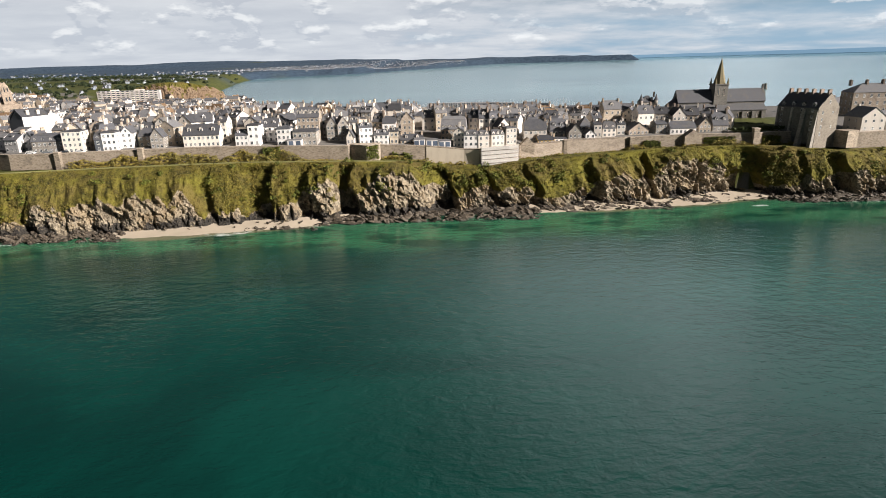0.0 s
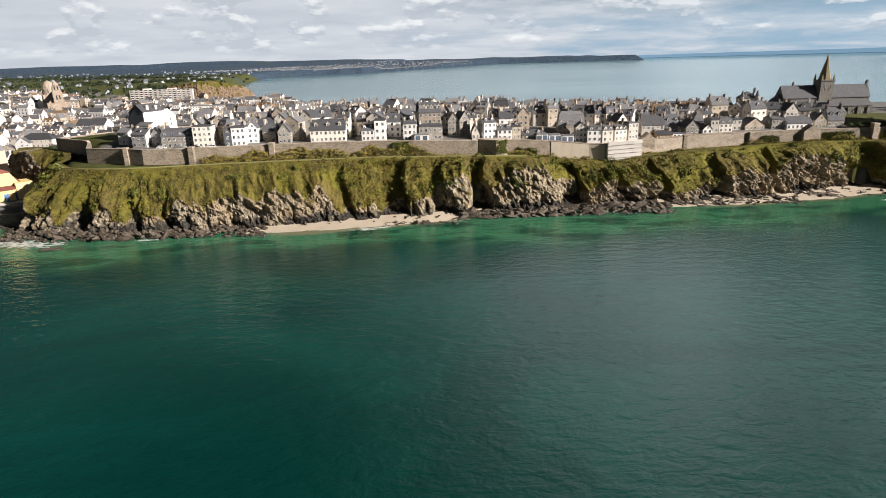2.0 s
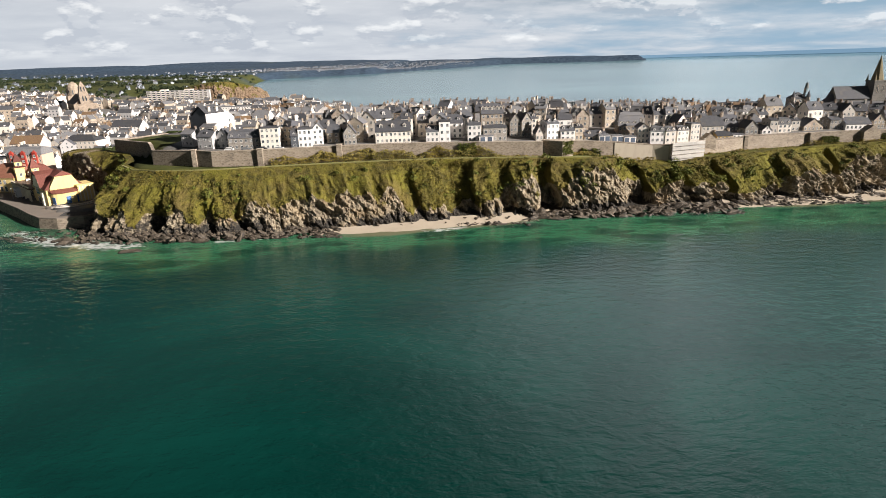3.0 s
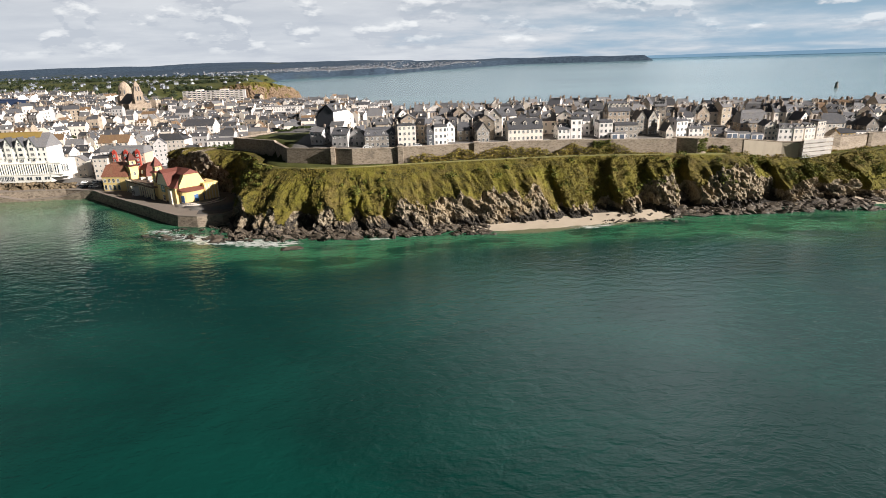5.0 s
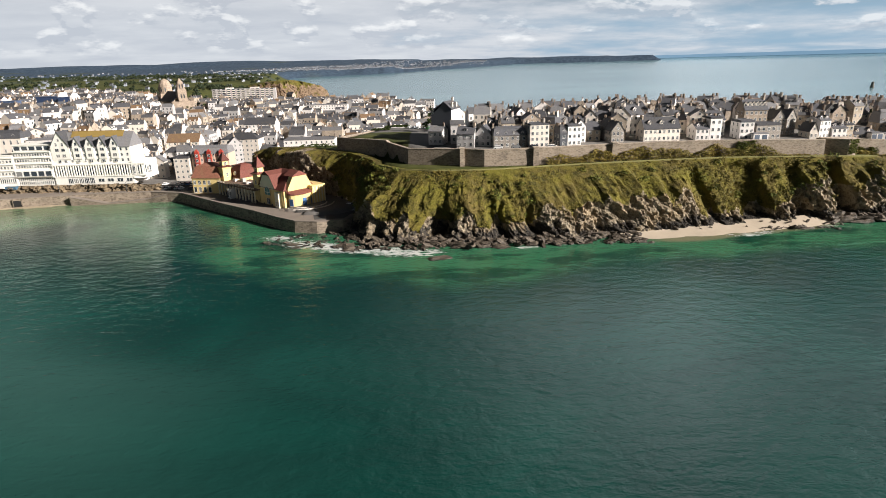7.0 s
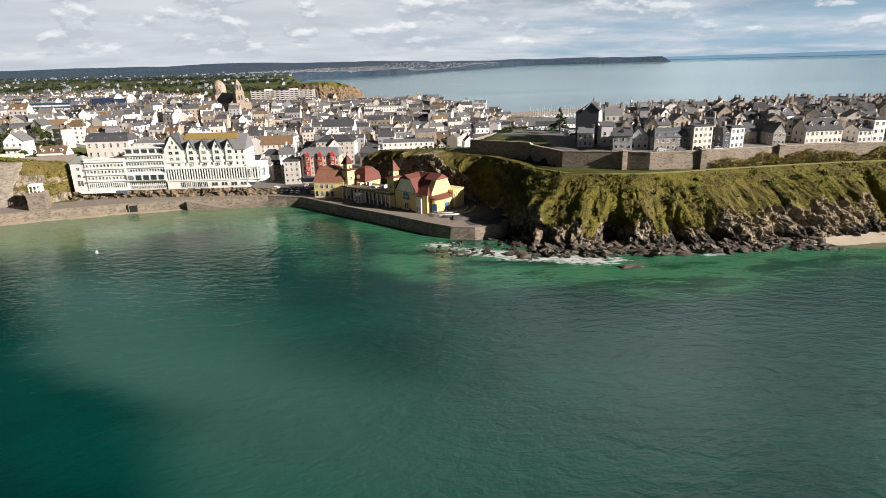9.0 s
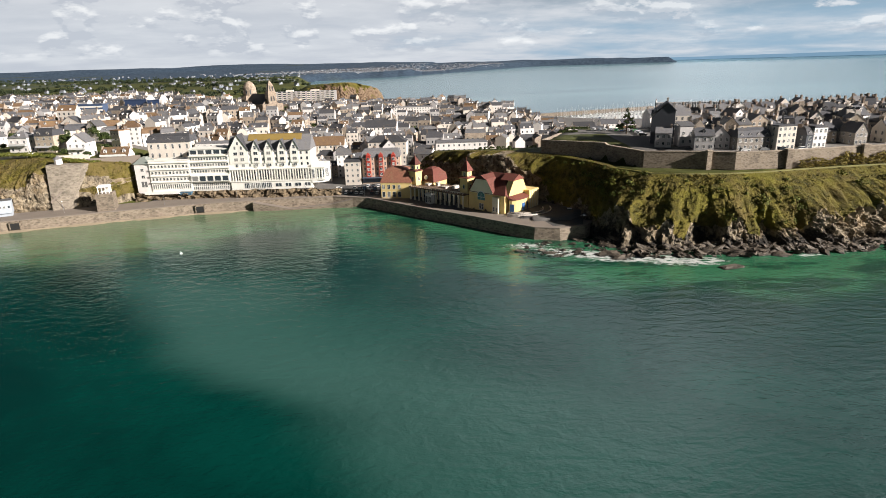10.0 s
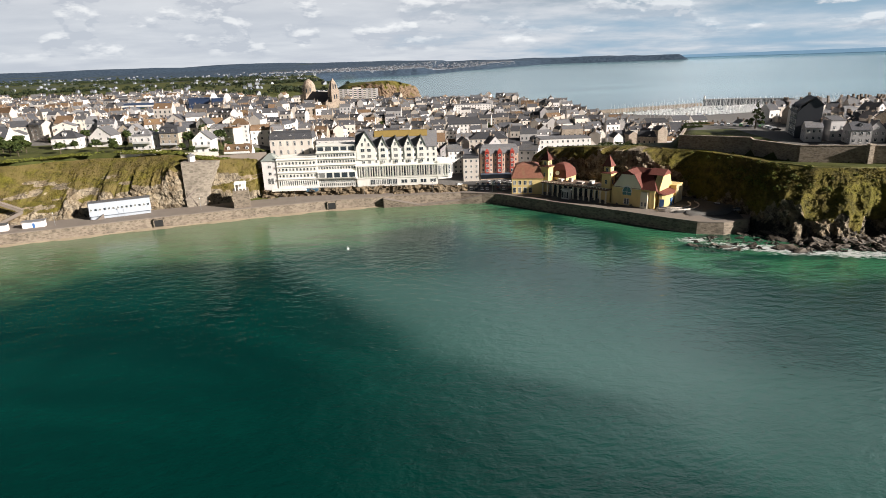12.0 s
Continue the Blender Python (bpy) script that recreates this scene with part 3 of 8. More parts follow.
# a silty current: pale water west of a front that runs out from the bay
front = table(SY, [(60, -300), (113, -339), (129, -350), (141, -357), (148, -368), (155, -383), (165, -394), (181, -405), (195, -418), (213, -435), (231, -452), (260, -480), (330, -560)]) + fbm(SX / 30, SY / 30, 4, 47) * 6
past = SX - front + 4
# the SX term also pales western water in place of sky reflection
mud = ss(past, -8, 20) * (0.66 - 0.58 * ss(past, 30, 100)) + 0.24 * ss(SX, -60, 60)
mud = mud + 0.10 * fbm(SX / 110, SY / 70, 3, 71) * ss(past, 0, 40)
mud = np.clip(mud, 0, 1) * (0.22 + 0.78 * ss(SY, 66, 178)) * (1 - 0.45 * ss(SY, 215, 250))
mud = np.maximum(mud, 0.0)
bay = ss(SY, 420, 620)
far_out = ss(np.hypot(SX - MIDX, SY - MIDY), 200, 800)
foam_at = [(-292, 258, 8), (-279, 248, 9), (-262, 240, 10), (-244, 236, 9), (-232, 231, 8), (-190, 235, 8), (-171, 240, 8), (-147, 242, 8), (-100, 243, 9), (-88, 247, 6), (-60, 253, 6), (150, 271, 7), (200, 276, 12), (30, 263, 6)]
foam = sum((1 - ss(np.hypot((SX - a) / 2.6, SY - b), 0, c * (1.15 if a < -225 else 0.8))) for a, b, c in foam_at)
foam = np.clip(np.maximum(foam, 0.42 * (1 - ss(off, 0, 5))), 0, 1)
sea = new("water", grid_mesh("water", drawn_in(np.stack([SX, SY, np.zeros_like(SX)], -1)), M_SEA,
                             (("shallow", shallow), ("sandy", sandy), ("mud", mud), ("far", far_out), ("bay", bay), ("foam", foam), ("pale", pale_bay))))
tagged(sea, "calm green sea with small ripples, paler near the shore", "water", kind="structure")


# ---- cliffs ----
def cliff(name, label, stations, zfoot, bare, apron, seed, du=0.5, nv=76, scale=1.0, patchy=0.0, cuts=(), ruddy=0.0):
    """A rock face with scrub on top, from foot to brow along its stations. bare: how high the rock shows, along x."""
    st = np.array(stations, float)
    seg = np.r_[0, np.cumsum(np.hypot(np.diff(st[:, 0]), np.diff(st[:, 1])))]
    u = np.arange(0, seg[-1], du)
    S = np.stack([np.interp(u, seg, st[:, k]) for k in range(5)], -1)
    for _ in range(6):
        S[1:-1] = (S[:-2] + 2 * S[1:-1] + S[2:]) / 4
    v = np.linspace(0, 1, nv)
    U, V = np.meshgrid(u, v, indexing="ij")
    foot, brow, zt = S[:, None, 0:2], S[:, None, 2:4], S[:, None, 4]
    out = foot - brow
    out = out / np.linalg.norm(out, axis=-1, keepdims=True)
    rock_top = table(S[:, 0], bare)[:, None] + 0.16 * fbm(U / 22, V * 0 + seed, 3, seed) + 0.13 * fbm(U / 4.5, V * 2, 3, seed + 3)
    # steep rock below, leaning grass above
    kk = np.clip(rock_top, 0.05, 0.97)
    across = np.where(V < kk, V / kk * 0.30 * kk / (kk + 0.12), 0.30 * kk / (kk + 0.12) + (1 - 0.30 * kk / (kk + 0.12)) * (np.clip(V - kk, 0, 1) / (1 - kk)) ** 1.15)
    XY = foot + (brow - foot) * across[..., None]
    Z = zfoot + (zt - zfoot) * V
    # buttresses and clefts, then fins and broken rock
    big = fbm(U / 24 + seed, V * 0.5 + seed, 2, seed + 5)
    cl = fbm(U / 15 + 0.15 * V, V * 0.7 + 3.0, 2, seed + 8)
    cleft = np.exp(-(cl / 0.13) ** 2) * (0.55 + 0.45 * value_noise(U / 30, V * 0 + 2, seed + 9))
    cave = np.exp(-(fbm(U / 8, V * 0.3, 2, seed + 19) / 0.16) ** 2) * ss(V, 0.45, 0.10)
    fins = 1 - np.abs(fbm(U / 6.0 + 0.16 * Z, Z / 9.0 - U / 26, 4, seed + 11, 0.6)) * 2
    chips = np.round(fbm(U / 2.2 + Z / 5, Z / 2.2, 3, seed + 17, 0.6) * 3) / 3
    crag = np.abs(fbm(U / 1.7 + Z / 3.1, Z / 1.9 - U / 6, 2, seed + 61, 0.6))
    ribs = np.abs(fbm(U / 1.5 + 0.22 * Z, Z / 6.0, 3, seed + 83, 0.6))
    rocky = 1 - ss(V - rock_top, -0.06, 0.10)
    hold = ss(V, 1.0, 0.80) * ss(V, -0.02, 0.10)
    groove = 0.0
    along = S[:, 0][:, None] + 1.1 * fbm(U / 7, V * 3.0, 3, seed + 71) + 2.4 * fbm(U / 35, V * 2.6, 2, seed + 73) + 1.5 * (V - 0.3)
    for x0, x1, deep in cuts:
        groove = groove + deep * ss(along, x0 - 0.12 * (x1 - x0) - 1.0, x0 + 0.55 * (x1 - x0)) * (1 - ss(along, x1 - 0.8, x1 + 0.5))
    d = hold * scale * (big * (1.6 if cuts else 3.0) + 0.8 - 1.25 * groove * (1.0 - (0.35 + 0.55 * ss(-S[:, 0], 108.0, 125.0)[:, None]) * ss(V, 0.25, 0.6)) - cleft * (0.15 + 3.5 * rocky) * (0.35 if patchy else 1.0) - cave * 2.6 * rocky + rocky * (fins * 1.1 + chips * 0.55 - crag * 1.1 - ribs * 0.8) + (1 - rocky) * (fbm(U / 2.4, Z / 2.4, 3, seed + 23) * 0.55))
    XY = XY + out * d[..., None]
    Z = Z + rocky * hold * fbm(U / 2.1, V * 30, 3, seed + 29) * 0.5
    P = np.concatenate([XY, Z[..., None]], -1)
    # an apron below the foot, and a turned-in brow
    skirt = P[:, :1].copy()
    skirt[..., :2] += out[:, :1] * apron
    skirt[..., 2] = zfoot - 3.0
    lip = P[:, -1:].copy()
    lip[..., :2] -= out[:, -1:] * 3.5
    lip[..., 2] += 0.15
    P = np.concatenate([skirt, P, lip], 1)
    g = ss(V - rock_top, -0.07, 0.09)
    g = g - patchy * ss(fbm(U / 11, Z / 2.6, 4, seed + 43, 0.6), 0.15, 0.7) * ss(V, 0.85, 0.6)
    g = g + 0.60 * rocky * ss(fbm(U / 6, Z / 7, 3, seed + 51), 0.25, 0.8) * ss(V, 0.15, 0.4)
    g = np.concatenate([g[:, :1] * 0, g, g[:, -1:] * 0 + 1], 1)
    wet = 1 - ss(Z + fbm(U / 9, V * 3, 3, seed + 37) * 3.4, 1.0, 8.5 - 2.6 * ss(S[:, 0], -75, -45)[:, None])
    if zfoot > 3:
        wet = wet * 0
    wet = np.concatenate([wet[:, :1], wet, wet[:, -1:]], 1)
    ob = new(name, grid_mesh(name, P, M_CLIFF, (("grass", g), ("wet", wet), ("dry", np.full(g.shape, 0.75 if patchy else 0.0)), ("ruddy", np.full(g.shape, ruddy))), smooth=False))
    tagged(ob, label, "cliff", kind="structure")
    return P, g


HEAD_BARE = [(-320, 0.80), (-300, 0.78), (-285, 0.66), (-276, 0.2), (-268, 0.12), (-258, 0.33), (-240, 0.33), (-236, 0.2), (-222, 0.16), (-215, 0.28), (-200, 0.28), (-190, 0.32), (-165, 0.36), (-140, 0.40), (-125, 0.48), (-119, 0.62), (-114, 0.50),
             (-106, 0.30), (-95, 0.34), (-90, 0.25), (-78, 0.22), (-70, 0.36), (-62, 0.46), (-52, 0.5), (-46, 0.3), (-40, 0.5), (-33, 0.68), (-15, 0.72), (-10, 0.5), (0, 0.34), (12, 0.48), (22, 0.56), (28, 0.42),
             (38, 0.48), (45, 0.32), (70, 0.40), (80, 0.56), (100, 0.66), (105, 0.40), (115, 0.66), (140, 0.70), (150, 0.46), (156, 0.28), (170, 0.26), (180, 0.36), (192, 0.42), (240, 0.42), (340, 0.5)]
# recesses between the buttresses: from, to, depth
HEAD_CUT = [(-236, -222, 6.5), (-203, -196, 4.5), (-186, -183, 2.5), (-108, -103, 3.0), (-93, -78, 7.0), (-69, -62, 4.5), (-51, -41, 8.0), (-11, 4, 7.5), (23, 27.5, 6.0), (41, 46, 5.5), (70, 77, 4.0), (101.5, 105.5, 7.5), (126, 129, 2.5),
            (150, 162, 7.5), (176, 180, 3.0), (191, 200, 7.5), (222, 230, 6.0), (258, 270, 7.0)]
HEAD_P, HEAD_G = cliff("cliff_head", "steep brown rock cliff with green scrub and grass above", HEAD, 0.6, HEAD_BARE, 6.0, 3, cuts=HEAD_CUT)
EAST_P, EAST_G = cliff("cliff_east", "grassy slope with pale rock outcrops above a promenade", EAST, 4.6, [(-760, 0.12), (-600, 0.15), (-570, 0.22), (-545, 0.35), (-532, 0.8), (-515, 0.5), (-500, 0.15), (-486, 0.05)], 1.0, 41, scale=0.55, patchy=0.9)


# ---- walls along the water and round the high town ----
def ribbon(name, label, line, zlo, zhi, thick, mat, category, batter=0.0, coping=0.0, cope_mat=None, flip=False):
    """A thick wall along a line. zlo, zhi: numbers or one for each point."""
    pts = [Vector((p[0], p[1])) for p in line]
    n = len(pts)
    lo = [zlo] * n if isinstance(zlo, (int, float)) else zlo
    hi = [zhi] * n if isinstance(zhi, (int, float)) else zhi
    nor = []
    for i in range(n):
        d = (pts[min(i + 1, n - 1)] - pts[max(i - 1, 0)]).normalized()
        nor.append(Vector((d.y, -d.x)) * (-1 if flip else 1))
    s = Shape()

    def ring(i, o, zb, zt, w):
        p, q = pts[i], nor[i]
        f = p + q * (o + batter)
        g = p + q * o
        k = p - q * w
        return [(f.x, f.y, zb), (g.x, g.y, zt), (k.x, k.y, zt), (k.x, k.y, zb)]
    for i in range(n - 1):
        s.loft(ring(i, 0, lo[i], hi[i], thick), ring(i + 1, 0, lo[i + 1], hi[i + 1], thick), 0)
        if coping:
            def cap(j):
                p, q = pts[j], nor[j]
                f, k = p + q * 0.12, p - q * (thick + 0.05)
                return [(f.x, f.y, hi[j] - 0.02), (f.x, f.y, hi[j] + coping), (k.x, k.y, hi[j] + coping), (k.x, k.y, hi[j] - 0.02)]
            s.loft(cap(i), cap(i + 1), 1)
    s.face(ring(0, 0, lo[0], hi[0], thick))
    s.face(ring(n - 1, 0, lo[-1], hi[-1], thick))
    ob = new(name, s.data(name, [mat, cope_mat or mat]))
    return tagged(ob, label, category, kind="structure")


def dense(line, step):
    out = []
    for a, b in zip(line[:-1], line[1:]):
        k = max(1, int(math.hypot(b[0] - a[0], b[1] - a[1]) / step))
        out += [tuple(a[j] + (b[j] - a[j]) * i / k for j in range(len(a))) for i in range(k)]
    return out + [tuple(line[-1])]


RAMP = [(-258, 356, 24, 33.5)] + RAMPART
ribbon("wall_rampart", "old brown stone rampart with a pale coping", RAMP, [p[2] for p in RAMP], [p[3] for p in RAMP], 1.4, M_RAMP, "rampart wall", 0.5, 0.25, M_STONE[0])
ribbon("wall_repair", "freshly pointed pale stretch of the rampart", [(-9.5, 291.15, 0), (9.3, 290.15, 0), (16.9, 288.15, 0)], [19.6, 18.6, 18.6], [29.1, 27.3, 27.3], 0.3, plaster("pale_new_masonry", (0.44, 0.38, 0.30), 0.02, 0.9, 0.4), "rampart wall", 0.5)
for line_, za_, zb_ in (([(17.2, 288.2, 0), (35.9, 294.65, 0)], [18.7, 19.0], [27.3, 27.7]), ([(38.2, 300.65, 0), (59.9, 301.15, 0)], [19.0, 21.0], [27.2, 28.3]), ([(62.2, 303.15, 0), (92.8, 303.15, 0)], [21.0, 23.0], [28.7, 29.2])):
    ribbon("wall_repair", "tan weathered stretch of the rampart", line_, za_, zb_, 0.3, M_STONE[0], "rampart wall", 0.5)
ribbon("seawall", "weathered brown stone sea wall along the promenade", SEAWALL, -2.0, 5.0, 1.2, M_QUAY, "sea wall", 0.9, 0.35, M_PAVE)
# promenade deck behind the sea wall
deck = Shape()
sw = [Vector(p) for p in SEAWALL]
for i in range(len(sw) - 1):
    def inner(j):
        d = (sw[min(j + 1, len(sw) - 1)] - sw[max(j - 1, 0)]).normalized()
        return sw[j] + Vector((-d.y, d.x)) * (19 if sw[j].x < -420 else 15)
    a, b, c, e = sw[i], sw[i + 1], inner(i + 1), inner(i)
    deck.face([(a.x, a.y, 5.0), (b.x, b.y, 5.0), (c.x, c.y, 5.0), (e.x, e.y, 5.0)])
solid("promenade", deck, [M_PAVE], Matrix(), "paved seaside promenade behind the sea wall", "promenade", kind="structure")

# sand strips under the cliff
for nm, x0, x1 in (("beach_east", -150, -44), ("beach_west", 40, 178)):
    xs, k = np.arange(x0, x1, 2.0), np.linspace(0, 1, 12)
    wl_y = table(xs, [(-150, 240), (-121, 243), (-91, 247.5), (-67, 252.5), (-50, 258.5), (-44, 260), (40, 267), (72, 268), (100, 272), (126, 275), (155, 284), (180, 288)]) + fbm(xs / 9, xs * 0, 3, 91) * 0.9
    ft_y = table(xs, [(s[0], s[1]) for s in HEAD[6:]]) + 5
    Y = wl_y[:, None] - 2 + (ft_y - wl_y + 2)[:, None] * k[None]
    X = np.repeat(xs[:, None], 12, 1)
    Z = -0.35 + 2.4 * k[None] + 0.12 * fbm(X / 4, Y / 3, 3, 93)
    solid(nm, grid_mesh(nm, np.stack([X, Y, Z], -1), M_SAND), [], Matrix(), "narrow strip of pale sand under the cliff", "beach", kind="structure")

# footpath along the brow
s = Shape()
brow = dense([(c, d + 1.2, e + 0.12) for _, _, c, d, e in HEAD[6:18]], 3)
for (xa, ya, za), (xb, yb, zb) in zip(brow[:-1], brow[1:]):
    s.loft([(xa, ya - 0.7, za - 1), (xa, ya - 0.7, za + 0.35), (xa, ya - 0.35, za + 0.35), (xa, ya + 1.3, za + 0.05), (xa, ya + 1.3, za - 1)],
           [(xb, yb - 0.7, zb - 1), (xb, yb - 0.7, zb + 0.35), (xb, yb - 0.35, zb + 0.35), (xb, yb + 1.3, zb + 0.05), (xb, yb + 1.3, zb - 1)])
solid("footpath", s, [plaster("worn_grass_path", (0.21, 0.20, 0.075), 0.05, 0.95, 0.3)], Matrix(), "worn footpath with a low edge along the brow", "footpath", kind="structure")

# pale wet shingle along the foot of the sea wall
s = Shape()
foot = dense([p for p in SEAWALL if -700 < p[0] < -400], 4.0)
for (xa, ya), (xb, yb) in zip(foot[:-1], foot[1:]):
    wa, wb = 2.6 + 1.5 * math.sin(xa * 0.21) + 0.9 * math.sin(xa * 0.63), 2.6 + 1.5 * math.sin(xb * 0.21) + 0.9 * math.sin(xb * 0.63)
    s.face([(xa, ya + 0.5, 0.75), (xb, yb + 0.5, 0.75), (xb + 0.3, yb - wb - 0.9, -0.25), (xa + 0.3, ya - wa - 0.9, -0.25)])
solid("beach_shingle", s, [plaster("wet_shingle", (0.33, 0.27, 0.19), 0.05, 0.8, 0.3)], Matrix(), "pale wet shingle along the foot of the sea wall", "beach", kind="structure")

# low coast beyond the bay; a faint blue emission stands in for haze
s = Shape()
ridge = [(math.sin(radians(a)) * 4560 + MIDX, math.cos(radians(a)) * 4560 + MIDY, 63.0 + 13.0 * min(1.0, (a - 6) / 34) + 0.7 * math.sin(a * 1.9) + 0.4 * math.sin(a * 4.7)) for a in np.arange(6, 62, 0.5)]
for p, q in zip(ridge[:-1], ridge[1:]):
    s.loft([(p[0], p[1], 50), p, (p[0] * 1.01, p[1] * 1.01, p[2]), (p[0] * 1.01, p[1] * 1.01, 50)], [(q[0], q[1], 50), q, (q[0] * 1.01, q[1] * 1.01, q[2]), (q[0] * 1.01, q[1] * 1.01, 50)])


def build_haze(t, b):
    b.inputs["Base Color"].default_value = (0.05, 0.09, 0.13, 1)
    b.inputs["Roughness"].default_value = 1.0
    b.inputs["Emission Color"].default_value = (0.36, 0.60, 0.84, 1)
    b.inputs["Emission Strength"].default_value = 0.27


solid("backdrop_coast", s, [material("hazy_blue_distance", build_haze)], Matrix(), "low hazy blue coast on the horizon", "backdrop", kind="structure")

# ---- houses ----
M_YELLOW = plaster("ochre_render", (0.62, 0.44, 0.20), 0.08)
M_DOOR = plain("painted_door", (0.10, 0.13, 0.18), 0.5, 0, 0.3)
M_SLATEW = slates("slate_hung_wall", (0.080, 0.087, 0.100), (0.2, 0.2, 0.2), 0.2)
WALLS = {"white": (M_WHITE, "white rendered"), "cream": (M_CREAM, "cream rendered"), "beige": (M_BEIGE, "beige rendered"), "yellow": (M_YELLOW, "ochre yellow"),
         "grey": (M_GREYW, "grey rendered"), "slate": (M_SLATEW, "slate-hung"), "granite_a": (M_STONE[0], "brown granite"), "granite_b": (M_STONE[1], "grey granite"),
         "granite_c": (M_STONE[2], "tawny granite"), "dark": (M_DARKST, "dark granite")}
ROOFS = {"slate": (M_SLATE, "dark slate roof"), "pale": (M_SLATE2, "pale slate roof"), "brown": (M_BROWNR, "brown tiled roof"), "red": (M_REDR, "red tiled roof")}
rng = random.Random(11)


def window_mesh(name, bars=1, edge=0.07):
    """One casement: glass set behind a painted frame with a sill; 1 by 1, scaled to size."""
    s = Shape()
    s.box(-0.5, -0.03, 0, 0.5, 0.05, 1, 0)
    b = edge
    for x0, x1, z0, z1 in ((-0.5, -0.5 + b, 0, 1), (0.5 - b, 0.5, 0, 1), (-0.5 + b, 0.5 - b, 1 - b * 0.7, 1), (-0.5 + b, 0.5 - b, 0, b * 0.7)):
        s.box(x0, -0.07, z0, x1, -0.03, z1, 1, bottom=False)
    for k in range(bars):
        x = -0.5 + (k + 1) / (bars + 1)
        s.box(x - b / 2, -0.065, b * 0.7, x + b / 2, -0.03, 1 - b * 0.7, 1, bottom=False)
    s.box(-0.58, -0.14, -0.06, 0.58, -0.0, 0.0, 2, bottom=False)
    return s.data(name, [M_GLASS, M_FRAME, M_BEIGE], fix=False)


WIN = window_mesh("window")
WIN_PLAIN = window_mesh("window", bars=0)
WIN_DARK = window_mesh("window", bars=1, edge=0.03)


def pots_mesh(mat):
    s = Shape()
    s.box(-0.5, -0.5, 0, 0.5, 0.5, 0.86, 0, bottom=False)
    s.box(-0.56, -0.56, 0.86, 0.56, 0.56, 0.92, 0)
    for k in (-0.28, 0.0, 0.28):
        s.tube(k, 0, 0.92, 1.0, 0.11, 0.08, 6, 1)
    return s.data("chimney", [mat, M_POT], fix=False)


CHIM = [pots_mesh(M_BRICK), pots_mesh(M_STONE[0]), pots_mesh(M_BEIGE)]


def dormer_mesh(wall, roof):
    s = Shape()
    s.prism([(-0.5, 0), (0.5, 0), (0.5, 1.0), (0, 1.45), (-0.5, 1.0)], "y", 0, 1.6, 0)
    s.face([(-0.62, -0.12, 0.93), (0, -0.12, 1.52), (0, 1.7, 1.52), (-0.62, 1.7, 0.93)], 1)
    s.face([(0.62, -0.12, 0.93), (0, -0.12, 1.52), (0, 1.7, 1.52), (0.62, 1.7, 0.93)], 1)
    s.face([(-0.62, -0.12, 0.93), (0, -0.12, 1.52), (0, -0.12, 1.60), (-0.70, -0.12, 0.95)], 0)
    s.face([(0.62, -0.12, 0.93), (0, -0.12, 1.52), (0, -0.12, 1.60), (0.70, -0.12, 0.95)], 0)
    s.box(-0.3, -0.03, 0.18, 0.3, 0.02, 0.98, 2)
    s.box(-0.03, -0.05, 0.18, 0.03, -0.03, 0.98, 0)
    return s.data("dormer", [wall, roof, M_GLASS])


DORMER = {k: dormer_mesh(m, M_SLATE) for k, m in (("white", M_WHITE), ("cream", M_CREAM), ("grey", M_GREYW))}


def place(name, me, parent, m, label=""):
    ob = new(name, me)
    ob.parent = parent
    ob.matrix_basis = m
    return tagged(ob, label) if label else ob


def scaled(x, y, z, sx, sy, sz, rz=0.0):
    return pose(x, y, z, 0, 0, rz) @ Matrix.Diagonal((sx, sy, sz, 1))


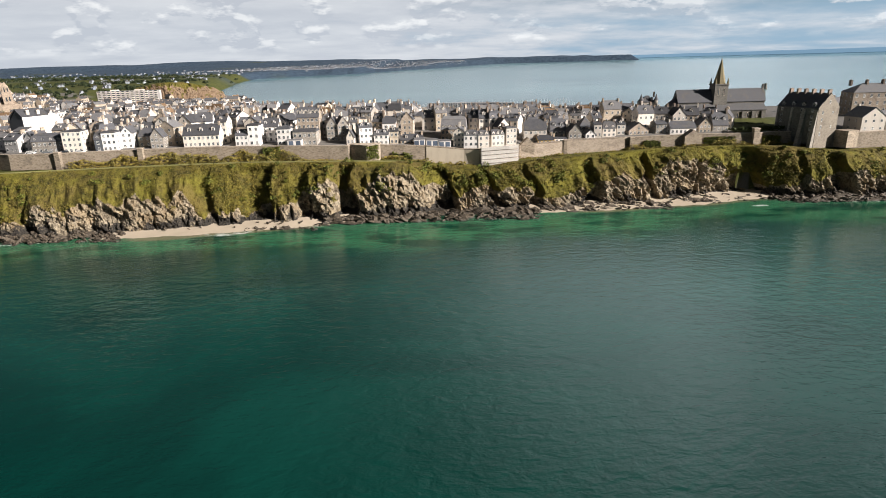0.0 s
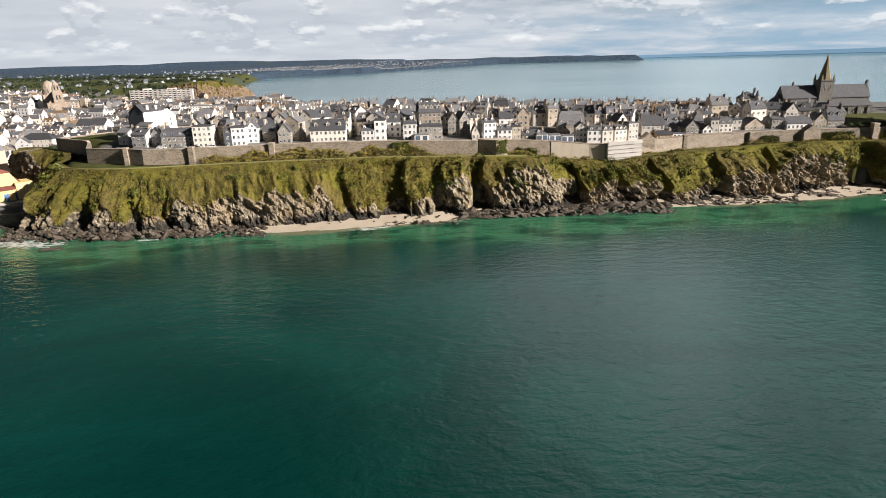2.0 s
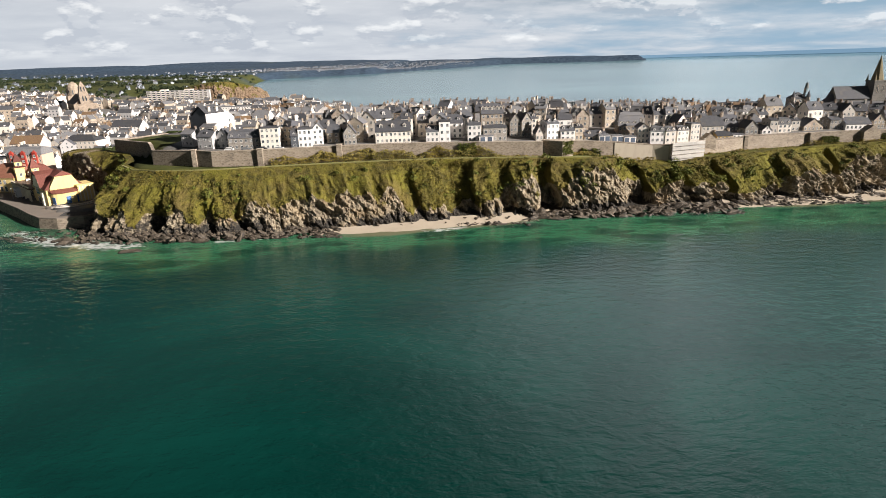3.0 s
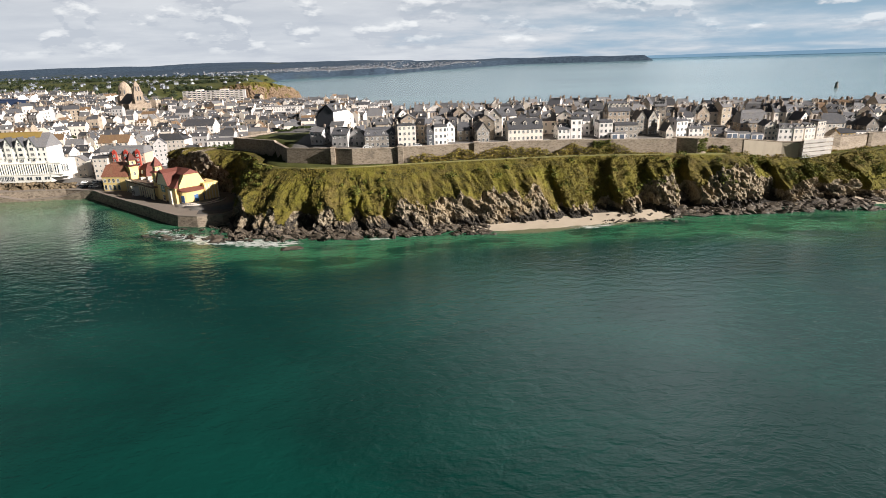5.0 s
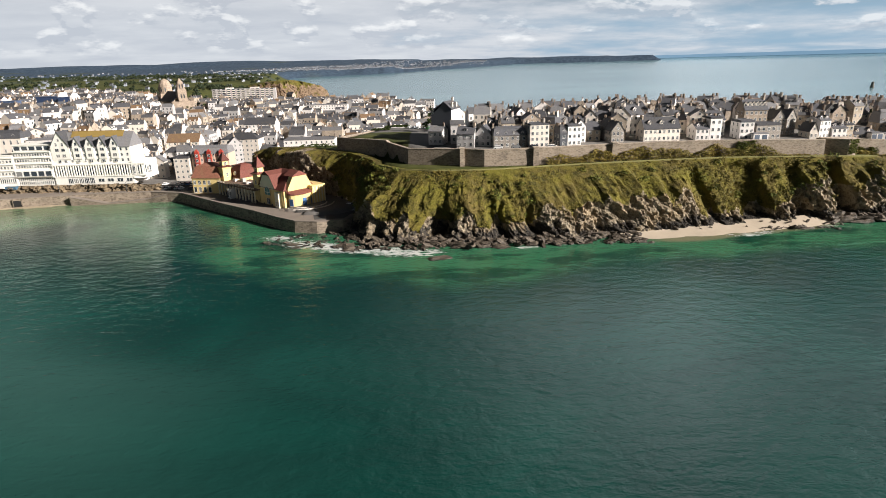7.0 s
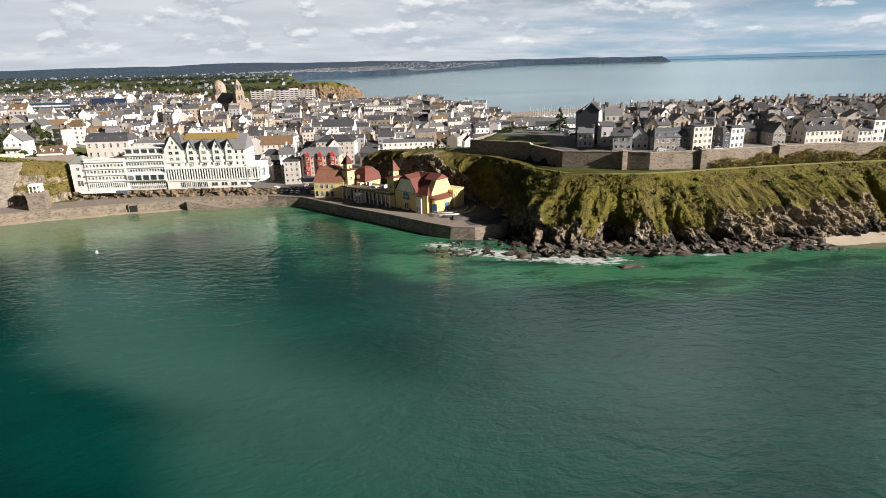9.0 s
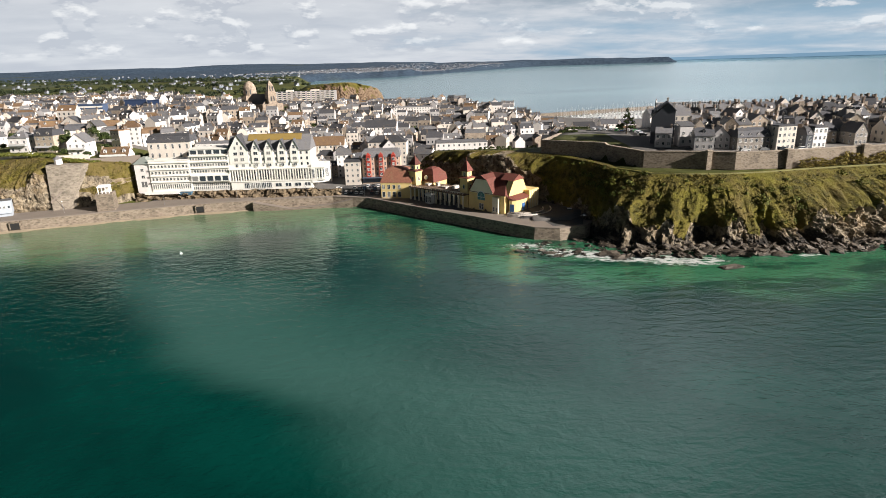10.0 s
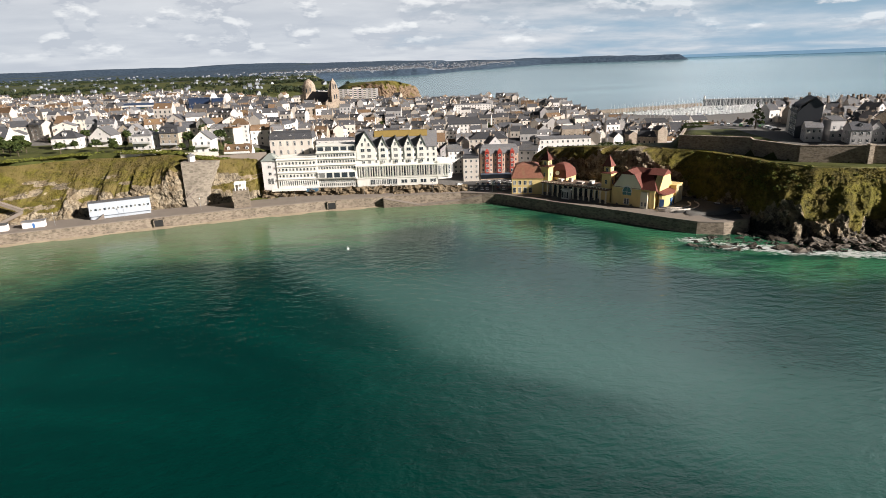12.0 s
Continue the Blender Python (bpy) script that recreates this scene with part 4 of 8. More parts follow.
def roof_shape(style, w, d, h, rh, over=0.35):
    """Roof slabs with thickness and eaves over walls w by d; the wall's own top comes back with them."""
    r, wl_ = Shape(), Shape()
    x0, x1 = -w / 2, w / 2
    base = -3.0
    th = 0.22
    if style == "side":
        wl_.prism([(0, base), (d, base), (d, h), (d / 2, h + rh), (0, h)], "x", x0, x1, 0)
        k = rh / (d / 2)
        for sgn in (0, 1):
            a = (-over, h - over * k) if sgn == 0 else (d + over, h - over * k)
            c = (d / 2, h + rh)
            prof = [a, c, (c[0], c[1] + th), (a[0], a[1] + th)]
            r.prism(prof, "x", x0 - 0.15, x1 + 0.15, 0)
    elif style == "gable":
        wl_.prism([(x0, base), (x1, base), (x1, h), (0, h + rh), (x0, h)], "y", 0, d, 0)
        k = rh / (w / 2)
        for sgn in (-1, 1):
            a, c = (sgn * (w / 2 + over), h - over * k), (0, h + rh)
            r.prism([a, c, (c[0], c[1] + th), (a[0], a[1] + th)], "y", -0.25, d + 0.25, 0)
    elif style == "mansard":
        wl_.box(x0, 0, base, x1, d, h, 0)
        i, j = min(1.1, w * 0.18), min(1.5, d * 0.2)
        r.taper(x0 - 0.2, -0.3, h, x1 + 0.2, d + 0.3, h + rh * 0.78, i * 0.5, j, 0)
        r.taper(x0 + i * 0.4, j - 0.4, h + rh * 0.78, x1 - i * 0.4, d - j + 0.4, h + rh, i, d / 2 - j - 0.2, 0)
    elif style in ("hip", "pyramid"):
        wl_.box(x0, 0, base, x1, d, h, 0)
        ins = min(w, d) / 2
        r.taper(x0 - over, -over, h - 0.05, x1 + over, d + over, h + rh, (ins + over - 0.05) if (style == "pyramid" or w <= d) else (d / 2 + over - 0.1),
                (ins + over - 0.05) if style == "pyramid" or d <= w else (w / 2 + over - 0.1), 0)
    else:
        wl_.box(x0, 0, base, x1, d, h - 0.1, 0)
        r.box(x0 - 0.15, -0.15, h - 0.1, x1 + 0.15, d + 0.15, h + 0.18, 0)
        r.box(x0 + 0.1, 0.1, h + 0.18, x1 - 0.1, d - 0.1, h + max(0.3, min(rh, 1.0)), 0)
    return wl_, r


def house(x, y, z, w, d, h, rh, rot, wall, roof, style, floors=2, bays=3, dormers=0, chim=2, side_win=False, group="", where="in a dense old town", name="house", glazed=True, win_h=1.45):
    wm, wword = WALLS[wall]
    rm, rword = ROOFS[roof]
    lab = "%s house with a %s %s" % (wword, {"flat": "flat roof"}.get(style, rword), where)
    ob = thing(name, pose(x, y, z, 0, 0, rot), lab, "house", group)
    ws, rs = roof_shape(style, w, d, h, rh)
    part("wall", ws, [wm], ob)
    part("roof", rs, [rm], ob)
    if glazed and floors:
        fh = h / floors
        ww = min(1.15, w / bays * 0.5)
        wh = min(win_h, fh * 0.56)
        for f in range(floors):
            for b in range(bays):
                px = -w / 2 + w * (b + 0.5) / bays
                place("window", WIN, ob, scaled(px, 0, f * fh + fh * 0.27, ww, 1, wh))
        if style == "gable" and rh > 2.2:
            place("window", WIN, ob, scaled(0, 0, h + 0.3, 0.9, 1, 1.2))
        if side_win:
            for f in range(floors):
                for q in (0.3, 0.7):
                    place("window", WIN, ob, scaled(w / 2, d * q, f * fh + fh * 0.27, 0.95, 1, wh, 90))
                    place("window", WIN, ob, scaled(-w / 2, d * q, f * fh + fh * 0.27, 0.95, 1, wh, -90))
    for k in range(dormers):
        px = -w / 2 + w * (k + 0.5) / dormers
        key = "grey" if wall in ("granite_b", "slate", "grey") else ("white" if wall == "white" else "cream")
        dy = {"mansard": 0.1, "side": d * 0.16}.get(style, 0.6)
        dz = h + (0.1 if style == "mansard" else rh * 0.30)
        sc = 1.15 if rh < 4 else 1.5
        place("dormer", DORMER[key], ob, scaled(px, dy, dz, sc, sc, sc))
    cm = rng.choice(CHIM)
    for k in range(chim):
        ch = rng.uniform(0.7, 2.3)
        if style in ("side", "mansard", "hip"):
            px, py = (-1) ** k * (w / 2 - 0.45), d / 2 + rng.uniform(-0.3, 0.3)
        elif style == "gable":
            px, py = 0, (d - 0.5 if k == 0 else 0.9 + d * 0.3)
        else:
            px, py = (-1) ** k * (w / 2 - 0.6), d * 0.7
        zb = h + rh - 0.9 if style != "flat" else h
        place("chimney", cm, ob, scaled(px, py, zb, 0.72, rng.uniform(1.2, 2.6), ch + 0.9))
    return ob


def far_house(sh, mi, x, y, z, w, d, h, rh, rot, wall, roof):
    """Walls and roof of one distant house, added to a shared shape."""
    c, s_ = math.cos(rot), math.sin(rot)
    put = lambda u, v, t: (x + u * c - v * s_, y + u * s_ + v * c, t)
    a = [put(u, v, z - 3) for u, v in ((-w / 2, 0), (w / 2, 0), (w / 2, d), (-w / 2, d))]
    b = [(p[0], p[1], z + h) for p in a]
    sh.loft(a, b, wall)
    r0, r1 = put(-w / 2, d / 2, z + h + rh), put(w / 2, d / 2, z + h + rh)
    sh.face([b[0], b[1], r1, r0], roof)
    sh.face([b[2], b[3], r0, r1], roof)
    sh.face([b[1], b[2], r1], wall)
    sh.face([b[3], b[0], r0], wall)
    for f in range(int(h / 3)):
        for k in range(max(2, int(w / 3))):
            u = -w / 2 + w * (k + 0.5) / max(2, int(w / 3))
            sh.face([put(u - 0.5, -0.04, z + f * 3 + 0.9), put(u + 0.5, -0.04, z + f * 3 + 0.9), put(u + 0.5, -0.04, z + f * 3 + 2.4), put(u - 0.5, -0.04, z + f * 3 + 2.4)], 9)
    # a lower wing in front, a dormer and the chimneys
    odd = int(abs(x * 7.3 + y * 3.1)) % 5
    if odd < 2:
        wa, wb = (-w / 2 + 0.2, -w * 0.05) if odd else (w * 0.08, w / 2 - 0.2)
        c0 = [put(u, v, z - 3) for u, v in ((wa, -2.8), (wb, -2.8), (wb, 0.05), (wa, 0.05))]
        c1 = [(p[0], p[1], z + h * (0.45 if k < 2 else 0.6)) for k, p in enumerate(c0)]
        sh.loft(c0, c1, (wall + 1 + odd) % 5)
        sh.face(c1, roof)
    if odd in (1, 3, 4):
        for u in ((-0.22, 0.22) if odd == 3 else (0.1,)):
            d0 = [put(u * w + e, v, z + h + 0.1) for e, v in ((-0.6, 0.45), (0.6, 0.45), (0.6, d * 0.4), (-0.6, d * 0.4))]
            d1 = [(p[0], p[1], z + h + min(rh * 0.8, 1.5)) for p in d0]
            sh.loft(d0, d1, 0)
            sh.face(d1, 6)
    if odd != 4:
        q = put(-w / 2 + 0.5, d / 2, 0)
        sh.box(q[0] - 0.35, q[1] - 0.6, z + h + rh - 1, q[0] + 0.35, q[1] + 0.6, z + h + rh + 1.0 + 0.2 * odd, 8)
    q = put(w / 2 - 0.5, d / 2, 0)
    sh.box(q[0] - 0.4, q[1] - 0.7, z + h + rh - 1, q[0] + 0.4, q[1] + 0.7, z + h + rh + 1.3, 8)


FARMATS = [M_WHITE, M_CREAM, M_BEIGE, M_STONE[0], M_GREYW, M_SLATE, M_SLATE2, M_BROWNR, M_BRICK, M_GLASS]

# the row along the rampart: x, y, width, eaves, ridge, roof form, walls, dormers
FRONT = [
    (-191.1, 281.4, 14.9, 37.8, 41.4, "mansard", "granite_b", 4), (-178.1, 280.0, 8.8, 42.2, 42.6, "flat", "cream", 0), (-166.9, 281.8, 3.4, 37.9, 41.5, "mansard", "slate", 1),
    (-161.9, 282.7, 6.5, 40.9, 41.6, "flat", "white", 0), (-157.3, 290.4, 5.3, 39.9, 42.9, "gable", "white", 0), (-141.0, 286.9, 6.1, 38.0, 42.0, "gable", "granite_b", 0),
    (-119.9, 289.0, 17.5, 38.2, 42.8, "side", "cream", 3), (-100.5, 290.3, 6.4, 37.3, 39.6, "side", "white", 2), (-94.4, 290.5, 5.6, 41.8, 42.5, "flat", "white", 0),
    (-79.7, 290.7, 6.7, 39.7, 40.7, "flat", "white", 0), (-69.4, 290.8, 11.7, 38.1, 39.0, "flat", "granite_b", 0), (-69.8, 302.8, 11.3, 44.2, 48.7, "side", "granite_a", 6),
    (-57.8, 302.9, 5.8, 39.6, 43.8, "gable", "granite_b", 0), (-52.0, 302.9, 5.8, 40.0, 44.0, "gable", "granite_b", 0), (-47.1, 292.0, 3.9, 34.8, 38.4, "gable", "cream", 0),
    (-39.6, 295.9, 6.8, 38.9, 40.8, "side", "white", 2), (-32.1, 296.3, 7.4, 35.1, 37.1, "side", "white", 2), (-25.9, 298.6, 4.3, 36.3, 37.6, "side", "granite_c", 1),
    (-16.9, 300.1, 11.6, 31.6, 34.0, "side", "granite_a", 2), (4.6, 310.8, 13.7, 35.1, 41.7, "mansard", "granite_a", 4), (7.1, 298.6, 5.8, 34.9, 37.4, "gable", "cream", 0),
    (13.1, 294.6, 7.4, 33.7, 36.1, "mansard", "white", 2), (19.5, 294.4, 5.7, 33.6, 35.9, "mansard", "beige", 2), (26.8, 296.8, 7.2, 33.4, 35.8, "mansard", "cream", 3),
    (33.9, 299.3, 5.8, 36.3, 36.7, "flat", "beige", 0), (47.7, 310.1, 12.0, 34.0, 38.6, "side", "beige", 0), (52.5, 305.5, 8.3, 29.1, 30.9, "side", "yellow", 0),
    (61.1, 317.6, 8.3, 32.8, 38.1, "side", "slate", 2), (60.8, 307.6, 6.6, 29.2, 29.3, "flat", "white", 0), (68.7, 310.2, 6.9, 32.2, 36.1, "gable", "granite_b", 0),
    (77.3, 322.9, 6.8, 34.0, 38.2, "pyramid", "slate", 0), (76.7, 309.9, 5.1, 30.9, 33.2, "gable", "white", 0), (80.8, 311.2, 4.2, 35.6, 36.7, "side", "beige", 0),
    (87.0, 311.7, 7.2, 33.3, 36.8, "mansard", "cream", 2), (93.6, 313.2, 4.8, 35.1, 36.7, "side", "beige", 1), (102.8, 312.4, 10.6, 32.0, 35.8, "gable", "granite_a", 0),
    (114.9, 313.1, 6.0, 34.8, 36.2, "side", "granite_b", 0), (125.7, 310.8, 13.5, 32.7, 35.8, "side", "white", 0), (137.8, 312.5, 6.0, 34.0, 37.5, "gable", "granite_c", 0),
    (146.3, 313.3, 8.2, 33.6, 39.8, "side", "granite_b", 2)]


def ground_at(x, y):
    return float(height(np.array([x], float), np.array([y], float))[0])


for x, y, w, eaves, ridge, style, wall, dm in FRONT:
    z = ground_at(x, y) - 0.4
    h = eaves - z
    fl = max(1, round(h / 2.9))
    xs_, ys_ = [r[0] for r in RAMPART], [r[1] for r in RAMPART]
    turn = math.degrees(math.atan2(float(np.interp(x + 7, xs_, ys_)) - float(np.interp(x - 7, xs_, ys_)), 14.0))
    turn = max(-19.0, min(19.0, turn))
    if -50 < x < -42 or 36 < x < 64:
        turn = 0.0
    house(x, y, z, w - 0.12, 9.0, h, max(0.4, ridge - eaves), turn, wall, "pale" if style == "mansard" and wall != "slate" and x > 0 else "slate", style, fl, max(1, round(w / 2.3)), dm,
          2 if style != "pyramid" else 0, True, "houses along the rampart", "beside the rampart")

for x, y, w, eaves, ridge, style, wall, rot in ((119, 325, 8, 39.2, 42.4, "side", "granite_b", -6), (127.5, 322.5, 7, 38.4, 42.2, "gable", "beige", 4), (135, 325, 8, 38.0, 42.0, "side", "granite_a", -12),
                                                (143.5, 323.5, 7, 38.6, 41.6, "side", "white", -30), (151.5, 320.5, 7, 36.4, 40.2, "gable", "cream", -34), (110, 324, 9, 39.6, 43.4, "side", "cream", 8)):
    z = ground_at(x, y) - 0.4
    house(x, y, z, w, 8.0, eaves - z, ridge - eaves, rot, wall, "slate", style, 2, 3, 1 if style == "side" else 0, 2, True, "houses of the walled town", "in the walled town")

TURX, TURY, TURE = 123.5, 362.0, 42.6
# a slate-roofed house with two pointed corner turrets
pep = house(TURX, TURY, 33.0, 9.0, 8.0, TURE - 33.0, 3.6, -4, "granite_b", "slate", "hip", 3, 3, 2, 1, True, "houses of the walled town", "beside the church", "turreted_house")
for q in (-4.4, 4.4):
    s = Shape()
    rim = lambda r, z: [(q + r * math.cos(k * math.pi / 4), -0.2 + r * math.sin(k * math.pi / 4), z) for k in range(8)]
    s.loft(rim(1.15, 4.0), rim(1.15, TURE - 32.0), 0)
    s.loft(rim(1.4, TURE - 32.0), rim(0.08, TURE - 28.2), 1)
    part("turret", s, [M_STONE[1], M_SLATE], pep, "pointed slate corner turret")
house(96.0, 340.0, 33.0, 10.0, 8.5, 8.0, 4.4, 6, "granite_c", "pale", "side", 2, 3, 1, 2, True, "houses of the walled town", "in the walled town")

# plots already taken: x0, x1, y0, y1
TAKEN = [(105, 156, 319, 333), (-342, -300, 334, 402), (TURX - 6.5, TURX + 6.5, TURY - 6, TURY + 9), (89.5, 102.5, 338, 350), (-234, -200, 296, 330), (-286, -205, 270, 385), (128, 196, 330, 372), (165, 206, 285, 325), (205, 300, 290, 365)]
for x, y, w, *_ in FRONT:
    TAKEN.append((x - w / 2 - 0.3, x + w / 2 + 0.3, y - 14, y + 9.3))


def free(x0, x1, y0, y1):
    return all(x1 <= a or x0 >= b or y1 <= c or y0 >= e for a, b, c, e in TAKEN)


for gx_, gw in ((-6.5, 6.0), (-0.2, 6.2), (-13.0, 5.6), (-74.0, 7.0)):
    gy_ = float(np.interp(gx_, [r[0] for r in RAMPART], [r[1] for r in RAMPART])) + 5.5
    gz_ = ground_at(gx_, gy_ + 2) - 0.4
    gar = house(gx_, gy_, gz_, gw, 5.0, 3.2, 0.4, 0, "white", "pale", "flat", 0, 1, 0, 0, False, "garages behind the rampart", "behind the rampart", "garage")
    for q in (-0.25, 0.25):
        s = Shape()
        s.box(q * gw - 1.1, -0.08, 0.4, q * gw + 1.1, 0.02, 2.7)
        part("garage_door", s, [M_DOOR], gar)

# streets of the high town behind the rampart row
rear = Shape()
for row, back in enumerate((15.5, 28, 40, 52, 65, 79, 96)):
    x = -205.0 + rng.uniform(0, 4)
    while x < 330:
        w = rng.uniform(5.4, 9.2)
        ry = float(np.interp(x, [r[0] for r in RAMPART], [r[1] for r in RAMPART]))
        y = max(ry, 276) + back + rng.uniform(-3.2, 3.2)
        d = rng.uniform(8.0, 10.5)
        if y > 412 or (row > 4 and x > 60) or (x > 205 and row < 2):
            x += w
            continue
        if free(x, x + w, y, y + d) and rng.random() < 0.93:
            style = rng.choices(("side", "gable", "mansard", "hip"), (6.5, 1.8, 1.4, 0.4))[0]
            wall = rng.choices(("granite_a", "granite_b", "granite_c", "beige", "cream", "white", "grey"), (2.5, 2.5, 3, 4, 6, 6.5, 1))[0]
            z = ground_at(x + w / 2, y + 2) - 0.3
            top = table(np.array([x]), [(-200, 45.5), (-150, 46.5), (-70, 47.5), (-20, 45), (10, 43.5), (40, 41.5), (90, 41.5), (140, 42), (300, 43)])[0] + rng.uniform(-4.2, 1.6) - (1.8 if row < 1 else 0) - 0.035 * max(0, y - 345)
            rh = rng.uniform(2.6, 4.2) if style != "mansard" else rng.uniform(3.2, 4.4)
            h = max(4.5, top - z - rh)
            turn = rng.choice((-28, -14, -6, 0, 0, 4, 14, 82)) + rng.uniform(-4, 4)
            if row > 3:
                far_house(rear, 0, x + w / 2, y, z, w, d, h, rh, math.radians(turn), rng.choices((0, 1, 2, 3, 4), (4, 4, 4, 3, 1))[0], rng.choices((5, 6, 7), (5, 4.5, 0.4))[0])
                x += w
                continue
            house(x + w / 2, y, z, w - 0.1, d if abs(turn) < 40 else min(d, w), h, rh, turn, wall, rng.choices(("slate", "pale", "brown"), (5, 4.5, 0.5))[0], style, max(2, round(h / 3)) if row < 3 else 0,
                  2 if w < 8 else 3, rng.choice((0, 1, 2, 2)) if style in ("side", "mansard") else 0, 2, row < 3 and (abs(turn) > 40 or rng.random() < 0.25), "houses of the walled town", "in the walled town")
        x += w + (rng.uniform(2.5, 5) if rng.random() < 0.14 else 0)
solid("rear_houses", rear.data("rear_houses", FARMATS, fix=False), [], Matrix(), "close-packed stone houses at the back of the walled town", "houses", kind="stuff")

# ---- landmarks of the high town ----
M_LEAD = plain("weathered_lead", (0.16, 0.17, 0.18), 0.5, 0.3)
M_MOSSY = rubble("lichened_granite", (0.12, 0.10, 0.055), (0.20, 0.16, 0.08), (0.20, 0.17, 0.11), 1.2)


def arch_window(w, h):
    """A pointed window of unit thickness: stone surround with dark glass."""
    s = Shape()
    outer = [(-w / 2, 0), (w / 2, 0), (w / 2, h * 0.62), (w * 0.28, h * 0.88), (0, h), (-w * 0.28, h * 0.88), (-w / 2, h * 0.62)]
    s.prism(outer, "y", -0.02, 0.1, 0)
    for a, b in zip(outer, outer[1:] + outer[:1]):
        s.face([(a[0], -0.12, a[1]), (b[0], -0.12, b[1]), (b[0] * 0.8, -0.12, 0.12 + b[1] * 0.9), (a[0] * 0.8, -0.12, 0.12 + a[1] * 0.9)], 1)
        s.face([(a[0], -0.12, a[1]), (b[0], -0.12, b[1]), (b[0], 0.1, b[1]), (a[0], 0.1, a[1])], 1)
    return s.data("window", [M_GLASS, M_STONE[0]])


ARCHW = arch_window(1.1, 3.4)

church = thing("church", pose(160, 346, 32.6), "dark granite church with a slate roof and stone spire", "church")
s = Shape()
s.prism([(-4.6, -2), (4.6, -2), (4.6, 10.5), (0, 16.8), (-4.6, 10.5)], "x", -24, 26, 0)
nave = part("nave", s, [M_DARKST], church)
nave.matrix_basis = pose(0, 6, 0)
s = Shape()
for sg in (-1, 1):
    s.prism([(sg * 5.1, 10.0), (0, 16.9), (0, 17.2), (sg * 5.1, 10.3)], "x", -24.4, 26.3, 0)
part("roof", s, [M_SLATE], church).matrix_basis = pose(0, 6, 0)
s = Shape()
s.prism([(-3.2, -2), (1.6, -2), (1.6, 8.6), (-3.2, 5.6)], "x", -22, 25, 0)
part("aisle", s, [M_DARKST], church)
s = Shape()
s.prism([(-3.7, 5.45), (1.5, 8.75), (1.5, 9.05), (-3.7, 5.75)], "x", -22.4, 25.4, 0)
part("aisle_roof", s, [M_SLATE2], church)
for k in range(8):
    px = -19 + k * 5.6
    if abs(px - 2) < 3:
        continue
    place("window", ARCHW, church, scaled(px, -3.2, 1.2, 1, 1, 0.95))
    s = Shape()
    s.taper(px + 2.2, -4.2, -2, px + 3.0, -3.2, 5.0, 0.0, 0.3)
    part("buttress", s, [M_DARKST], church)
# rounded east end
s = Shape()
pts = [(-24 - 6 * math.sin(math.pi * k / 6), 6 - 4.6 * math.cos(math.pi * k / 6)) for k in range(7)]
a, b = [(x, y, -2) for x, y in pts], [(x, y, 8.5) for x, y in pts]
s.loft(a, b, 0)
for k in range(6):
    s.face([b[k], b[k + 1], (-24, 6, 13.5)], 1)
part("apse", s, [M_DARKST, M_SLATE], church)
s = Shape()
s.box(-4, 0.5, -2, 3.6, 8.1, 19.5, 0)
s.box(-4.4, 0.1, 19.5, 4.0, 8.5, 20.2, 0)
tower = part("tower", s, [M_DARKST], church)
for px in (-1.8, 1.4):
    w_ = place("louvre", ARCHW, tower, scaled(px, 0.5, 13.6, 0.9, 1, 1.25))
s = Shape()
ring = lambda r, z: [(-0.2 + r * math.cos(math.pi / 8 + k * math.pi / 4), 4.3 + r * math.sin(math.pi / 8 + k * math.pi / 4), z) for k in range(8)]
s.loft(ring(3.3, 20.2), ring(0.12, 34.0), 0)
s.face(ring(0.12, 34.0), 0)
for cx, cy in ((-3.6, 0.9), (3.2, 0.9), (-3.6, 7.7), (3.2, 7.7)):
    s.taper(cx - 0.5, cy - 0.5, 20.2, cx + 0.5, cy + 0.5, 23.6, 0.45, 0.45, 0)
spire = part("spire", s, [M_MOSSY], church, "lichened stone spire")
s = Shape()
s.box(-0.25, 4.25, 34, -0.15, 4.35, 35.6)
s.box(-0.6, 4.26, 34.8, 0.2, 4.34, 34.9)
part("cross", s, [M_LEAD], spire)
s = Shape()
s.prism([(2.4, 9.5), (9.6, 9.5), (9.6, 11.8), (6, 17.8), (2.4, 11.8)], "x", 25.6, 26.8, 0)
s.box(25.7, 5.4, 17.4, 26.7, 6.6, 19.4, 0)
part("gable", s, [M_DARKST], church)


def big_block(name, label, x, y, z, w, d, h, rh, rot, wall, roof, style, floors, bays, dormers, chims, sbays, door=False):
    """A large free-standing building with windows on all its seaward faces."""
    ob = thing(name, pose(x, y, z, 0, 0, rot), label, "building")
    ws, rs = roof_shape(style, w, d, h, rh)
    part("wall", ws, [WALLS[wall][0]], ob)
    part("roof", rs, [ROOFS[roof][0]], ob)
    fh = h / floors
    for f in range(floors):
        for b in range(bays):
            place("window", WIN, ob, scaled(-w / 2 + w * (b + 0.5) / bays, 0, f * fh + fh * 0.28, 1.15, 1, fh * 0.52))
        for b in range(sbays):
            for sg in (-1, 1):
                place("window", WIN, ob, scaled(sg * w / 2, d * (b + 0.5) / sbays, f * fh + fh * 0.28, 1.15, 1, fh * 0.52, sg * 90))
    for k in range(dormers):
        place("dormer", DORMER["grey"], ob, scaled(-w / 2 + w * (k + 0.5) / dormers, 0.5, h + 0.2, 1.5, 1.5, 1.5))
    for k in range(chims):
        place("chimney", CHIM[0], ob, scaled(-w / 2 + 0.8 + (w - 1.6) * k / max(1, chims - 1), d / 2, h + rh - 1.2, 0.9, 2.4, 3.4))
    return ob


